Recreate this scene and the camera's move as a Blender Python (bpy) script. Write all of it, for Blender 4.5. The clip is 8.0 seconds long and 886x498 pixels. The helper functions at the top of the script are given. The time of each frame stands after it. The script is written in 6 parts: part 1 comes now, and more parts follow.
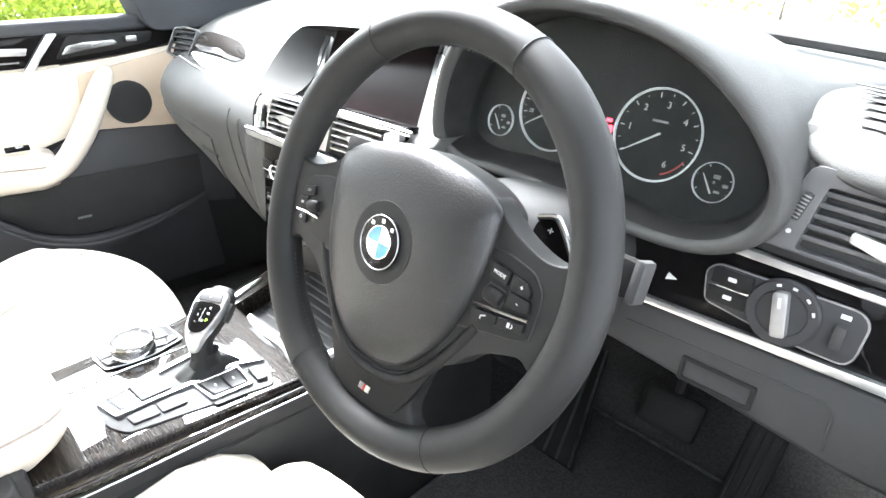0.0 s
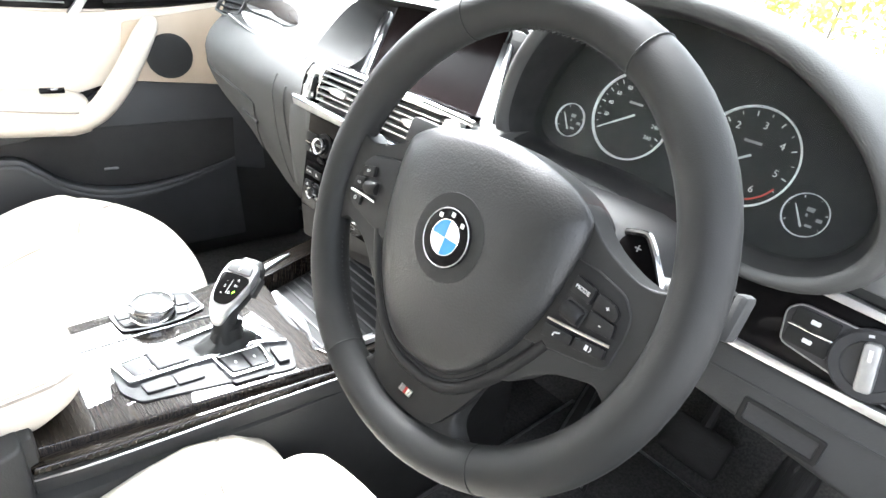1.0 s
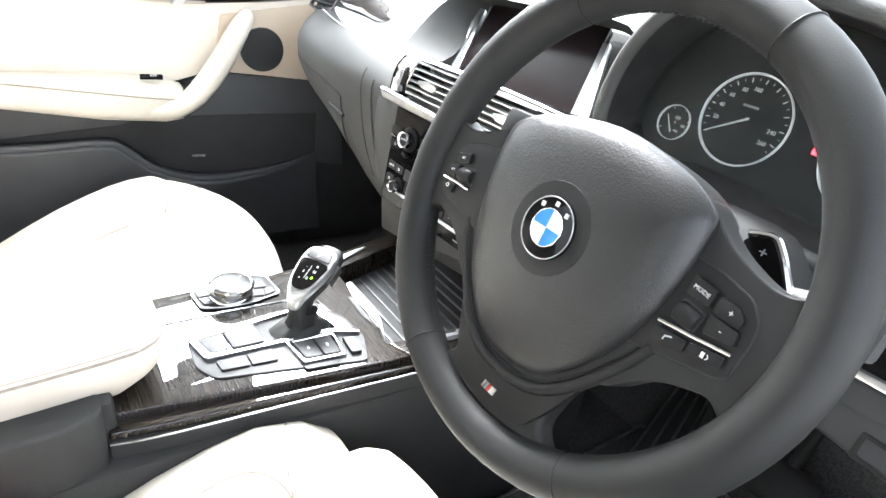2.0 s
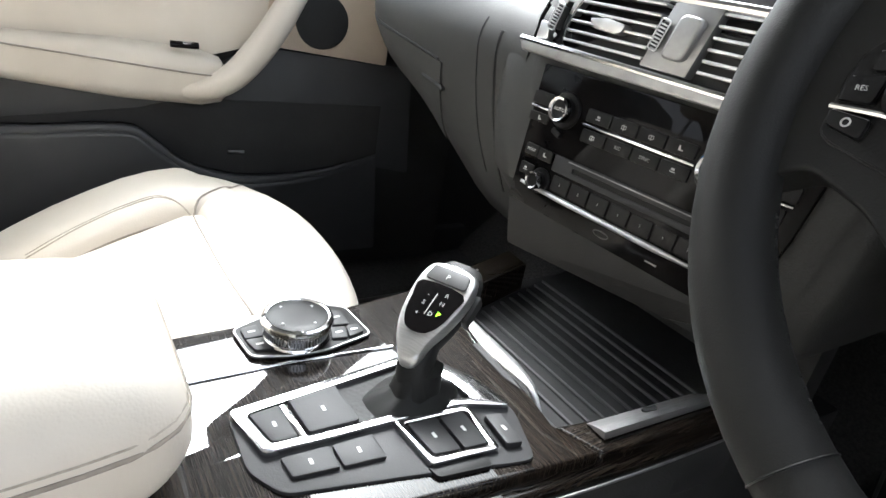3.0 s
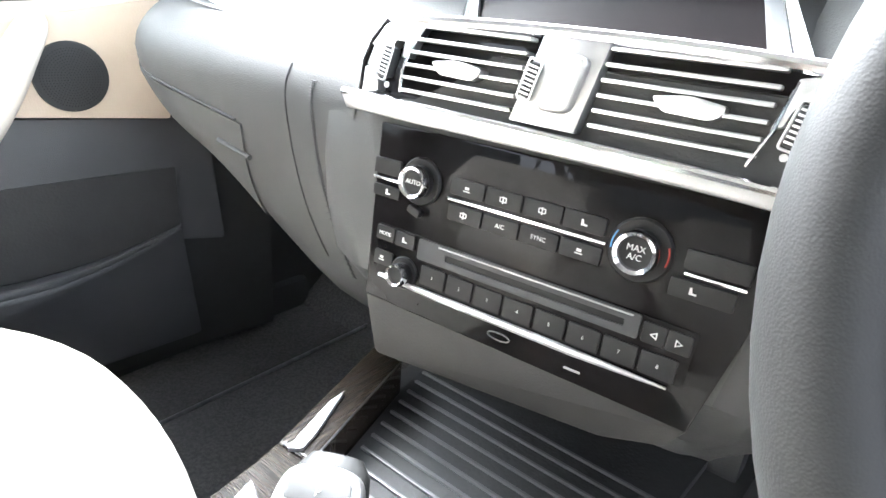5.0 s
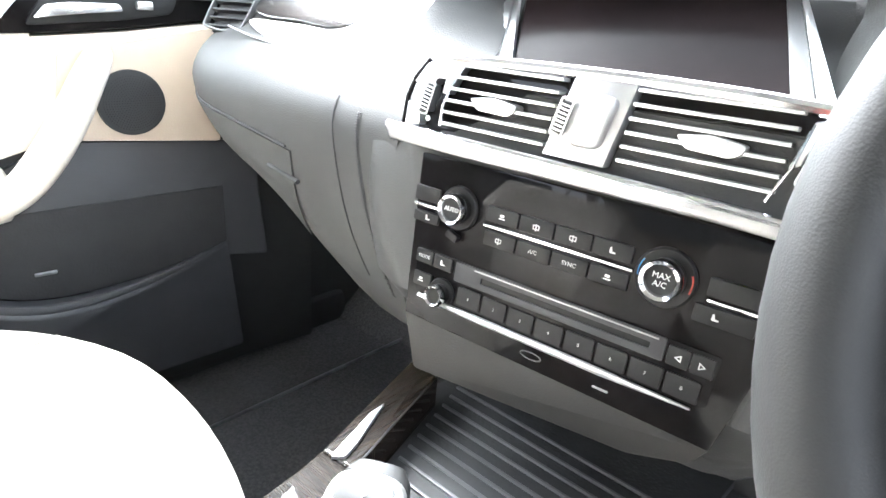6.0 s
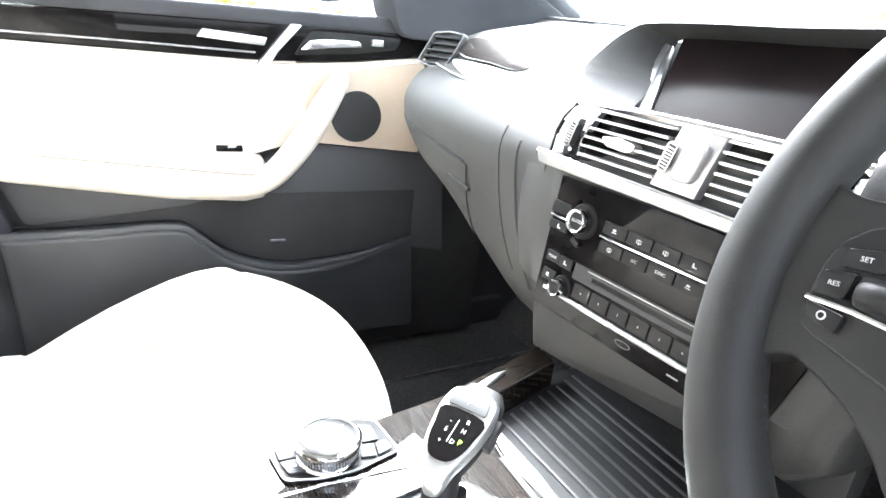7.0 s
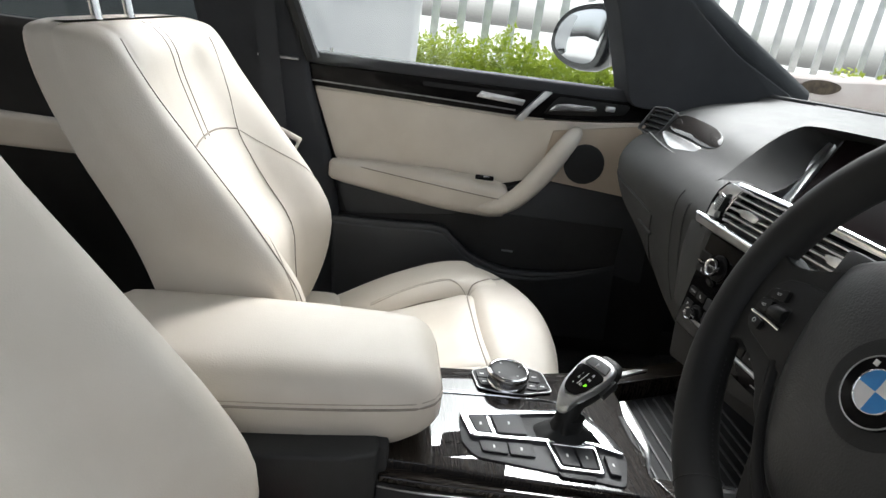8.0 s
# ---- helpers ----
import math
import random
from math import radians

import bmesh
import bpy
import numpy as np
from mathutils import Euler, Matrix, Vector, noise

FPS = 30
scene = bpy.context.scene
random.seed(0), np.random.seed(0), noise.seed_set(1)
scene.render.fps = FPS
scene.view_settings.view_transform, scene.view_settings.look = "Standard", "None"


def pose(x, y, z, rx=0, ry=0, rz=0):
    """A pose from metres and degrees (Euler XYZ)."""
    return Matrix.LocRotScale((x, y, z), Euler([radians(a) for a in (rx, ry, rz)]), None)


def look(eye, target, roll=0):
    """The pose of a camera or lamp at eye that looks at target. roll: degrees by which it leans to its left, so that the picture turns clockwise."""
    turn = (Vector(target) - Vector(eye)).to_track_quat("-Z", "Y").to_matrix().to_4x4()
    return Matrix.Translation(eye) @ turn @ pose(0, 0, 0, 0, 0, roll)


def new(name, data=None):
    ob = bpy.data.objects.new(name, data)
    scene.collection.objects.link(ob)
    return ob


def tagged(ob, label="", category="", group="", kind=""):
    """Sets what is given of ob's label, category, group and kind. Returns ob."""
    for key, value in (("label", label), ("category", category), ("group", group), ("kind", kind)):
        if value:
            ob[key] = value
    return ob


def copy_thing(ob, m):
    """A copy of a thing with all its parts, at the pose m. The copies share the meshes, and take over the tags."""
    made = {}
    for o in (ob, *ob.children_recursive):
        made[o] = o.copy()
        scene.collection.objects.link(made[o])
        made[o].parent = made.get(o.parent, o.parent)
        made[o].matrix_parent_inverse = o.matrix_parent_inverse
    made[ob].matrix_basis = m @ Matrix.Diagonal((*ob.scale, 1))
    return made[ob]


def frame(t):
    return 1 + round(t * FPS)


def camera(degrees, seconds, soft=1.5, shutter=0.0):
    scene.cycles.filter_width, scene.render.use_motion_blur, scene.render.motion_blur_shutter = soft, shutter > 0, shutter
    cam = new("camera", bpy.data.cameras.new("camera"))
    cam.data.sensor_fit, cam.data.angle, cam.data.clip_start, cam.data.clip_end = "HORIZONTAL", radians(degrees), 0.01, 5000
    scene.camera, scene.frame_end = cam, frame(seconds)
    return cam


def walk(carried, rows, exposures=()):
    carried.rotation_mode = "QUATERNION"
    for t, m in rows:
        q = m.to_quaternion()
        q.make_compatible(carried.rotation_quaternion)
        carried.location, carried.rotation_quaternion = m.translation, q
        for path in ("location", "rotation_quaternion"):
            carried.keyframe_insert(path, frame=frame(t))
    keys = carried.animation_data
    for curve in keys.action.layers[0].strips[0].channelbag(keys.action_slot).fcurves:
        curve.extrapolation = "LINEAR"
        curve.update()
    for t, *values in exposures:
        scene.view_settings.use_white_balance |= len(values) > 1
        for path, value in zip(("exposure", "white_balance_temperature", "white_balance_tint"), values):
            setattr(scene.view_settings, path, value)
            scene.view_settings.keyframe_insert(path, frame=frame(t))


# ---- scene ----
cam = camera(72.2, 8.0)
PATH = [
    (0, (0.7, -0.27, 1.295), (-0.549, 0.995, 0.379), 0.8),
    (0.5, (0.661, -0.3, 1.28), (-0.558, 0.986, 0.353), 5.0),
    (1, (0.637, -0.276, 1.277), (-0.619, 0.964, 0.336), 7.4),
    (1.5, (0.633, -0.266, 1.272), (-0.662, 0.918, 0.314), 7.9),
    (2, (0.613, -0.288, 1.245), (-0.781, 0.808, 0.321), 8.6),
    (2.2, (0.566, -0.301, 1.195), (-0.911, 0.699, 0.291), 10.1),
    (3.3, (0.275, -0.237, 1.068), (-1.181, 0.86, 0.246), 9.7),
    (3.5, (0.262, -0.237, 1.069), (-1.172, 0.882, 0.238), 9.6),
    (4, (0.187, -0.184, 1.094), (-1.027, 1.214, 0.339), 5.9),
    (4.5, (0.171, -0.151, 1.097), (-0.945, 1.299, 0.291), 3.7),
    (4.7, (0.175, -0.147, 1.096), (-0.956, 1.309, 0.322), 4.6),
    (5.8, (0.176, -0.164, 1.109), (-0.944, 1.304, 0.34), 5.0),
    (6, (0.188, -0.171, 1.115), (-1.031, 1.232, 0.378), 4.2),
    (6.5, (0.239, -0.201, 1.127), (-1.205, 1.01, 0.456), 2.2),
    (7, (0.326, -0.237, 1.146), (-1.275, 0.727, 0.434), 6.0),
    (7.5, (0.467, -0.272, 1.202), (-1.311, 0.27, 0.463), 5.7),
    (8, (0.627, -0.294, 1.243), (-1.224, -0.048, 0.527), 7.9),
]
EXPOSURES = [(0.0, 4.15, 6050, 10), (2.0, 3.9, 6050, 10), (3.3, 2.4, 6100, 10), (3.7, 2.6, 6100, 10), (4.0, 3.2, 6000, 10), (4.3, 4.5, 5900, 10), (6.5, 4.7, 5900, 10), (7.2, 4.2, 5950, 10), (8.0, 1.5, 6200, 10)]
walk(cam, [(t, look(eye, target, roll)) for t, eye, target, roll in PATH], EXPOSURES)

from mathutils.bvhtree import BVHTree

# ---- world and light ----
world = bpy.data.worlds.new("world")
scene.world = world
world.use_nodes = True
wn, wl = world.node_tree.nodes, world.node_tree.links
sky = wn.new("ShaderNodeTexSky")
sky.sky_type, sky.sun_disc = "NISHITA", False
sky.sun_elevation, sky.sun_rotation = radians(45), radians(-72)
sky.air_density, sky.dust_density, sky.ozone_density = 1.0, 6.0, 1.0
pale = wn.new("ShaderNodeHueSaturation")
pale.inputs["Saturation"].default_value = 0.16
wl.new(sky.outputs["Color"], pale.inputs["Color"])
wl.new(pale.outputs["Color"], wn["Background"].inputs["Color"])
wn["Background"].inputs["Strength"].default_value = 0.15
sun = new("sun", bpy.data.lights.new("sun", "SUN"))
sun.data.energy, sun.data.angle, sun.data.color = 1.4, radians(17), (1.0, 0.98, 0.95)
sun.matrix_world = look((-4.0, 1.3, 5.2), (0, 0, 1))


# ---- materials ----
def material(name, rough=0.5, metal=0.0, coat=0.0):
    m = bpy.data.materials.new(name)
    m.use_nodes = True
    b = m.node_tree.nodes["Principled BSDF"]
    b.inputs["Roughness"].default_value, b.inputs["Metallic"].default_value = rough, metal
    b.inputs["Coat Weight"].default_value, b.inputs["Coat Roughness"].default_value = coat, 0.04
    return m, b


def coords(m, scale=(1, 1, 1)):
    n, l = m.node_tree.nodes, m.node_tree.links
    tc, mp = n.new("ShaderNodeTexCoord"), n.new("ShaderNodeMapping")
    mp.inputs["Scale"].default_value = scale
    l.new(tc.outputs["Object"], mp.inputs["Vector"])
    return mp.outputs["Vector"]


def noisy(m, b, dark, light, scale=8.0, stretch=(1, 1, 1), detail=6.0, spread=(0.35, 0.65)):
    n, l = m.node_tree.nodes, m.node_tree.links
    tex, ramp = n.new("ShaderNodeTexNoise"), n.new("ShaderNodeValToRGB")
    tex.inputs["Scale"].default_value, tex.inputs["Detail"].default_value = scale, detail
    l.new(coords(m, stretch), tex.inputs["Vector"])
    ramp.color_ramp.elements[0].position, ramp.color_ramp.elements[1].position = spread
    ramp.color_ramp.elements[0].color, ramp.color_ramp.elements[1].color = (*dark, 1), (*light, 1)
    l.new(tex.outputs["Fac"], ramp.inputs["Fac"])
    l.new(ramp.outputs["Color"], b.inputs["Base Color"])
    return ramp


def wear(m, b, low, high, scale=30.0):
    """Roughness that varies over the surface."""
    n, l = m.node_tree.nodes, m.node_tree.links
    tex, rng = n.new("ShaderNodeTexNoise"), n.new("ShaderNodeMapRange")
    tex.inputs["Scale"].default_value, tex.inputs["Detail"].default_value = scale, 5.0
    l.new(coords(m), tex.inputs["Vector"])
    rng.inputs["To Min"].default_value, rng.inputs["To Max"].default_value = low, high
    l.new(tex.outputs["Fac"], rng.inputs["Value"])
    l.new(rng.outputs["Result"], b.inputs["Roughness"])


def grain(m, b, scale, strength, distance=0.001, kind="voronoi"):
    n, l = m.node_tree.nodes, m.node_tree.links
    bump = n.new("ShaderNodeBump")
    bump.inputs["Strength"].default_value, bump.inputs["Distance"].default_value = strength, distance
    if kind == "voronoi":
        tex = n.new("ShaderNodeTexVoronoi")
        tex.feature = "SMOOTH_F1"
        out = tex.outputs["Distance"]
    else:
        tex = n.new("ShaderNodeTexNoise")
        tex.inputs["Detail"].default_value = 8.0
        out = tex.outputs["Fac"]
    tex.inputs["Scale"].default_value = scale
    l.new(coords(m), tex.inputs["Vector"])
    l.new(out, bump.inputs["Height"])
    l.new(bump.outputs["Normal"], b.inputs["Normal"])


def soft_plastic(name, dark, light, rough=(0.45, 0.62), g=420, s=0.35, gloss=0.5):
    m, b = material(name)
    b.inputs["Specular IOR Level"].default_value = gloss
    noisy(m, b, dark, light, 5.0)
    wear(m, b, *rough)
    grain(m, b, g, s)
    return m


dash_black = soft_plastic("dash_black", (0.042, 0.042, 0.040), (0.056, 0.056, 0.053), (0.52, 0.66), 800, 0.22, 0.28)
wheel_leather = soft_plastic("wheel_leather", (0.013, 0.013, 0.0125), (0.019, 0.019, 0.018), (0.50, 0.64), 1300, 0.10, 0.24)
airbag_black = soft_plastic("airbag_black", (0.011, 0.011, 0.0105), (0.016, 0.016, 0.0155), (0.36, 0.46), 700, 0.20, 0.48)
trim_black = soft_plastic("trim_black", (0.019, 0.019, 0.0185), (0.030, 0.030, 0.029), (0.6, 0.78), 600, 0.2)
door_grey = soft_plastic("door_grey", (0.042, 0.043, 0.045), (0.056, 0.057, 0.059), (0.42, 0.55), 700, 0.2)
gate_grey = soft_plastic("gate_grey", (0.024, 0.024, 0.025), (0.034, 0.034, 0.035), (0.46, 0.56), 900, 0.08, 0.3)
button_black = soft_plastic("button_black", (0.009, 0.009, 0.009), (0.014, 0.0135, 0.013), (0.40, 0.52), 900, 0.1, 0.19)
fascia_brown = soft_plastic("fascia_brown", (0.009, 0.0082, 0.007), (0.013, 0.0118, 0.0105), (0.5, 0.62), 700, 0.15, 0.35)
headliner_grey = soft_plastic("headliner_grey", (0.20, 0.20, 0.20), (0.26, 0.26, 0.25), (0.85, 0.95), 900, 0.3)
pillar_grey = soft_plastic("pillar_grey", (0.030, 0.032, 0.036), (0.044, 0.046, 0.051), (0.8, 0.95), 1200, 0.3)
rubber_black = soft_plastic("rubber_black", (0.016, 0.016, 0.016), (0.027, 0.027, 0.027), (0.6, 0.8), 300, 0.3)

carpet, b = material("carpet", 0.95)
noisy(carpet, b, (0.040, 0.040, 0.040), (0.085, 0.083, 0.079), 220.0)
grain(carpet, b, 500, 0.8, 0.002, "noise")

beige_leather, b = material("beige_leather", 0.5)
noisy(beige_leather, b, (0.60, 0.545, 0.465), (0.68, 0.625, 0.545), 6.0)
wear(beige_leather, b, 0.42, 0.6, 14)
grain(beige_leather, b, 620, 0.16, 0.0010)
beige_grey, b = material("beige_grey", 0.55)
noisy(beige_grey, b, (0.46, 0.42, 0.36), (0.54, 0.495, 0.43), 7.0)
grain(beige_grey, b, 620, 0.16, 0.0010)
tan_trim, b = material("tan_trim", 0.6)
noisy(tan_trim, b, (0.50, 0.41, 0.31), (0.56, 0.465, 0.36), 9.0)
grain(tan_trim, b, 500, 0.25)
stitch_thread, b = material("stitch_thread", 0.8)
noisy(stitch_thread, b, (0.36, 0.32, 0.26), (0.46, 0.41, 0.34), 300.0)
seam_dark, b = material("seam_dark", 0.8)
noisy(seam_dark, b, (0.26, 0.23, 0.19), (0.34, 0.30, 0.25), 120.0)

gloss_black, b = material("gloss_black", 0.06)
noisy(gloss_black, b, (0.004, 0.004, 0.004), (0.008, 0.007, 0.007), 30.0)
wear(gloss_black, b, 0.012, 0.035, 60)
b.inputs["Specular IOR Level"].default_value = 0.10

cap_black, b = material("cap_black", 0.25)
noisy(cap_black, b, (0.006, 0.006, 0.006), (0.012, 0.012, 0.012), 30.0)
wear(cap_black, b, 0.3, 0.4, 60)
b.inputs["Specular IOR Level"].default_value = 0.14
wood, b = material("wood", 0.5, coat=1.0)
noisy(wood, b, (0.003, 0.0023, 0.0018), (0.026, 0.0185, 0.0125), 9.0, (2.5, 170, 6), 9.0, (0.38, 0.70))
grain(wood, b, 160, 0.12, 0.0006, "noise")
b.inputs["Coat Roughness"].default_value = 0.012
b.inputs["Specular IOR Level"].default_value = 0.06

wood_long, b = material("wood_long", 0.5, coat=1.0)
noisy(wood_long, b, (0.003, 0.0023, 0.0018), (0.030, 0.0215, 0.0145), 9.0, (170, 2.5, 6), 9.0, (0.38, 0.70))
b.inputs["Coat Roughness"].default_value = 0.012
b.inputs["Specular IOR Level"].default_value = 0.06

chrome, b = material("chrome", 0.12, 1.0)
noisy(chrome, b, (0.72, 0.72, 0.73), (0.86, 0.86, 0.86), 40.0)
wear(chrome, b, 0.07, 0.18, 60)
satin, b = material("satin", 0.32, 0.9)
noisy(satin, b, (0.58, 0.58, 0.57), (0.70, 0.70, 0.69), 60.0, (1, 1, 20))
wear(satin, b, 0.26, 0.4, 60)
satin_grey, b = material("satin_grey", 0.4, 0.8)
noisy(satin_grey, b, (0.32, 0.32, 0.315), (0.40, 0.40, 0.39), 50.0, (1, 1, 16))
wear(satin_grey, b, 0.32, 0.46, 60)
dark_satin = soft_plastic("dark_satin", (0.072, 0.072, 0.072), (0.092, 0.092, 0.090), (0.36, 0.46), 900, 0.08)
steel_dark, b = material("steel_dark", 0.4, 0.9)
noisy(steel_dark, b, (0.25, 0.25, 0.25), (0.38, 0.38, 0.38), 60.0)

ring_white, b = material("ring_white", 0.3, 0.3)
noisy(ring_white, b, (0.62, 0.62, 0.62), (0.74, 0.74, 0.74), 60.0)
white_mark, b = material("white_mark", 0.5)
noisy(white_mark, b, (0.50, 0.50, 0.49), (0.60, 0.60, 0.58), 80.0)
red_mark, b = material("red_mark", 0.5)
noisy(red_mark, b, (0.38, 0.03, 0.02), (0.48, 0.05, 0.03), 80.0)
blue_mark, b = material("blue_mark", 0.3, coat=0.6)
noisy(blue_mark, b, (0.006, 0.15, 0.42), (0.010, 0.20, 0.50), 80.0)
red_plastic, b = material("red_plastic", 0.4)
noisy(red_plastic, b, (0.55, 0.02, 0.015), (0.68, 0.03, 0.02), 40.0)


def glowing(name, colour, strength):
    m, bb = material(name, 0.4)
    bb.inputs["Base Color"].default_value = (*colour, 1)
    bb.inputs["Emission Color"].default_value, bb.inputs["Emission Strength"].default_value = (*colour, 1), strength
    return m


red_lamp = glowing("red_lamp", (0.9, 0.02, 0.03), 1.2)
green_lamp = glowing("green_lamp", (0.25, 0.85, 0.02), 1.0)

screen_dark, b = material("screen_dark", 0.24)
noisy(screen_dark, b, (0.010, 0.008, 0.008), (0.018, 0.013, 0.013), 6.0)
b.inputs["Specular IOR Level"].default_value = 0.035
dial_black, b = material("dial_black", 0.45)
noisy(dial_black, b, (0.014, 0.014, 0.014), (0.021, 0.021, 0.020), 30.0)
b.inputs["Specular IOR Level"].default_value = 0.14

glass = bpy.data.materials.new("glass")
glass.use_nodes = True
gn, gl = glass.node_tree.nodes, glass.node_tree.links
gn.remove(gn["Principled BSDF"])
clear, shine, edge_on, mixer = gn.new("ShaderNodeBsdfTransparent"), gn.new("ShaderNodeBsdfGlossy"), gn.new("ShaderNodeLayerWeight"), gn.new("ShaderNodeMixShader")
power, share = gn.new("ShaderNodeMath"), gn.new("ShaderNodeMath")
power.operation, share.operation = "POWER", "MULTIPLY_ADD"
power.inputs[1].default_value = 4.0
share.inputs[1].default_value, share.inputs[2].default_value = 0.55, 0.03
clear.inputs["Color"].default_value = (0.93, 0.95, 0.94, 1)
shine.inputs["Roughness"].default_value = 0.02
gl.new(edge_on.outputs["Facing"], power.inputs[0])
gl.new(power.outputs[0], share.inputs[0])
gl.new(share.outputs[0], mixer.inputs[0])
gl.new(clear.outputs[0], mixer.inputs[1])
gl.new(shine.outputs[0], mixer.inputs[2])
gl.new(mixer.outputs[0], gn["Material Output"].inputs["Surface"])

tinted = glass.copy()
tinted.name = "tinted_glass"
tinted.node_tree.nodes["Transparent BSDF"].inputs["Color"].default_value = (0.30, 0.32, 0.32, 1)

dial_cover = glass.copy()
dial_cover.name = "dial_cover"
dial_cover.node_tree.nodes["Glossy BSDF"].inputs["Roughness"].default_value = 0.42
dial_cover.node_tree.nodes[share.name].inputs[1].default_value = 0.12
dial_cover.node_tree.nodes[share.name].inputs[2].default_value = 0.012

mirror_glass, b = material("mirror_glass", 0.02, 1.0)
b.inputs["Base Color"].default_value = (0.85, 0.86, 0.87, 1)
body_paint, b = material("body_paint", 0.25, coat=1.0)
noisy(body_paint, b, (0.015, 0.016, 0.018), (0.022, 0.023, 0.026), 20.0)
van_paint, b = material("van_paint", 0.3, coat=0.6)
noisy(van_paint, b, (0.74, 0.74, 0.74), (0.82, 0.82, 0.81), 3.0)
fence_steel, b = material("fence_steel", 0.55, 0.3)
noisy(fence_steel, b, (0.50, 0.51, 0.52), (0.66, 0.67, 0.68), 14.0)
concrete, b = material("concrete", 0.9)
noisy(concrete, b, (0.30, 0.28, 0.26), (0.46, 0.44, 0.41), 3.0)
grain(concrete, b, 60, 0.5, 0.004, "noise")
yard_concrete, b = material("yard_concrete", 0.9)
noisy(yard_concrete, b, (0.34, 0.335, 0.32), (0.46, 0.45, 0.43), 30.0)
grain(yard_concrete, b, 180, 0.8, 0.006, "noise")
leaf_green, b = material("leaf_green", 0.5)
noisy(leaf_green, b, (0.11, 0.19, 0.015), (0.34, 0.42, 0.04), 3.0, (1, 1, 1), 4.0)
ln, ll = leaf_green.node_tree.nodes, leaf_green.node_tree.links
through_leaf, leaf_mix = ln.new("ShaderNodeBsdfTranslucent"), ln.new("ShaderNodeMixShader")
through_leaf.inputs["Color"].default_value = (0.38, 0.46, 0.05, 1)
leaf_mix.inputs[0].default_value = 0.4
ll.new(b.outputs[0], leaf_mix.inputs[1])
ll.new(through_leaf.outputs[0], leaf_mix.inputs[2])
ll.new(leaf_mix.outputs[0], ln["Material Output"].inputs["Surface"])
pale_stone, b = material("pale_stone", 0.85)
noisy(pale_stone, b, (0.60, 0.50, 0.46), (0.74, 0.66, 0.62), 5.0)
grain(pale_stone, b, 40, 0.4, 0.004, "noise")
bark, b = material("bark", 0.9)
noisy(bark, b, (0.05, 0.035, 0.025), (0.12, 0.09, 0.06), 20.0)


# ---- mesh helpers ----
def basis(o, u, v):
    """A frame at o: u to the right, v up, the third axis out of the plane."""
    u = Vector(u).normalized()
    v = Vector(v)
    v = (v - u * u.dot(v)).normalized()
    n = u.cross(v)
    return Matrix(((u.x, v.x, n.x, o[0]), (u.y, v.y, n.y, o[1]), (u.z, v.z, n.z, o[2]), (0, 0, 0, 1)))


def part(name, bm, mat, parent=None, label="", smooth=True, at=None):
    mesh = bpy.data.meshes.new(name)
    bmesh.ops.recalc_face_normals(bm, faces=bm.faces)
    bm.to_mesh(mesh)
    bm.free()
    mesh.materials.append(mat)
    ob = new(name, mesh)
    if smooth:
        mesh.shade_smooth()
        mesh.set_sharp_from_angle(angle=radians(38))
    if parent is not None:
        ob.parent = parent
    if at is not None:
        ob.matrix_local = at
    if label:
        ob["label"] = label
    return ob


def thing(name, label, category, at=None, group="", kind=""):
    ob = new(name)
    ob.empty_display_size = 0.05
    if at is not None:
        ob.matrix_world = at
    return tagged(ob, label, category, group, kind)


def bevelled(bm, width, segments=2, angle=30):
    if width > 0:
        edges = [e for e in bm.edges if len(e.link_faces) == 2 and e.calc_face_angle(0) > radians(angle)]
        bmesh.ops.bevel(bm, geom=edges, offset=width, segments=segments, affect="EDGES", profile=0.6, clamp_overlap=True)
    return bm


def box(size, centre=(0, 0, 0), bevel=0.0, segments=2, bm=None):
    fresh = bmesh.new()
    bmesh.ops.create_cube(fresh, size=1.0)
    bmesh.ops.scale(fresh, vec=size, verts=fresh.verts)
    bevelled(fresh, bevel, segments)
    bmesh.ops.translate(fresh, vec=centre, verts=fresh.verts)
    return merged(bm, fresh)


def merged(bm, fresh):
    if bm is None:
        return fresh
    tmp = bpy.data.meshes.new("tmp")
    fresh.to_mesh(tmp)
    fresh.free()
    bm.from_mesh(tmp)
    bpy.data.meshes.remove(tmp)
    return bm


def prism(outline, low, high, bevel=0.0, segments=2, bm=None):
    """A flat outline in u, v, made solid from low to high along the frame's third axis."""
    fresh = bmesh.new()
    lower = [fresh.verts.new((u, v, low)) for u, v in outline]
    upper = [fresh.verts.new((u, v, high)) for u, v in outline]
    fresh.faces.new(upper)
    fresh.faces.new(lower[::-1])
    k = len(outline)
    for i in range(k):
        fresh.faces.new((lower[i], lower[(i + 1) % k], upper[(i + 1) % k], upper[i]))
    bmesh.ops.recalc_face_normals(fresh, faces=fresh.faces)
    bevelled(fresh, bevel, segments, 40)
    return merged(bm, fresh)


def rounded(corners, radius, steps=5):
    """The outline with its corners rounded."""
    out, k = [], len(corners)
    for i in range(k):
        a, c, d = (Vector(corners[j % k]) for j in (i - 1, i, i + 1))
        p, q = (a - c), (d - c)
        r = min(radius, p.length * 0.48, q.length * 0.48)
        s, e = c + p.normalized() * r, c + q.normalized() * r
        for n in range(steps + 1):
            t = n / steps
            w = s.lerp(c, t).lerp(c.lerp(e, t), t)
            out.append((w.x, w.y))
    return out


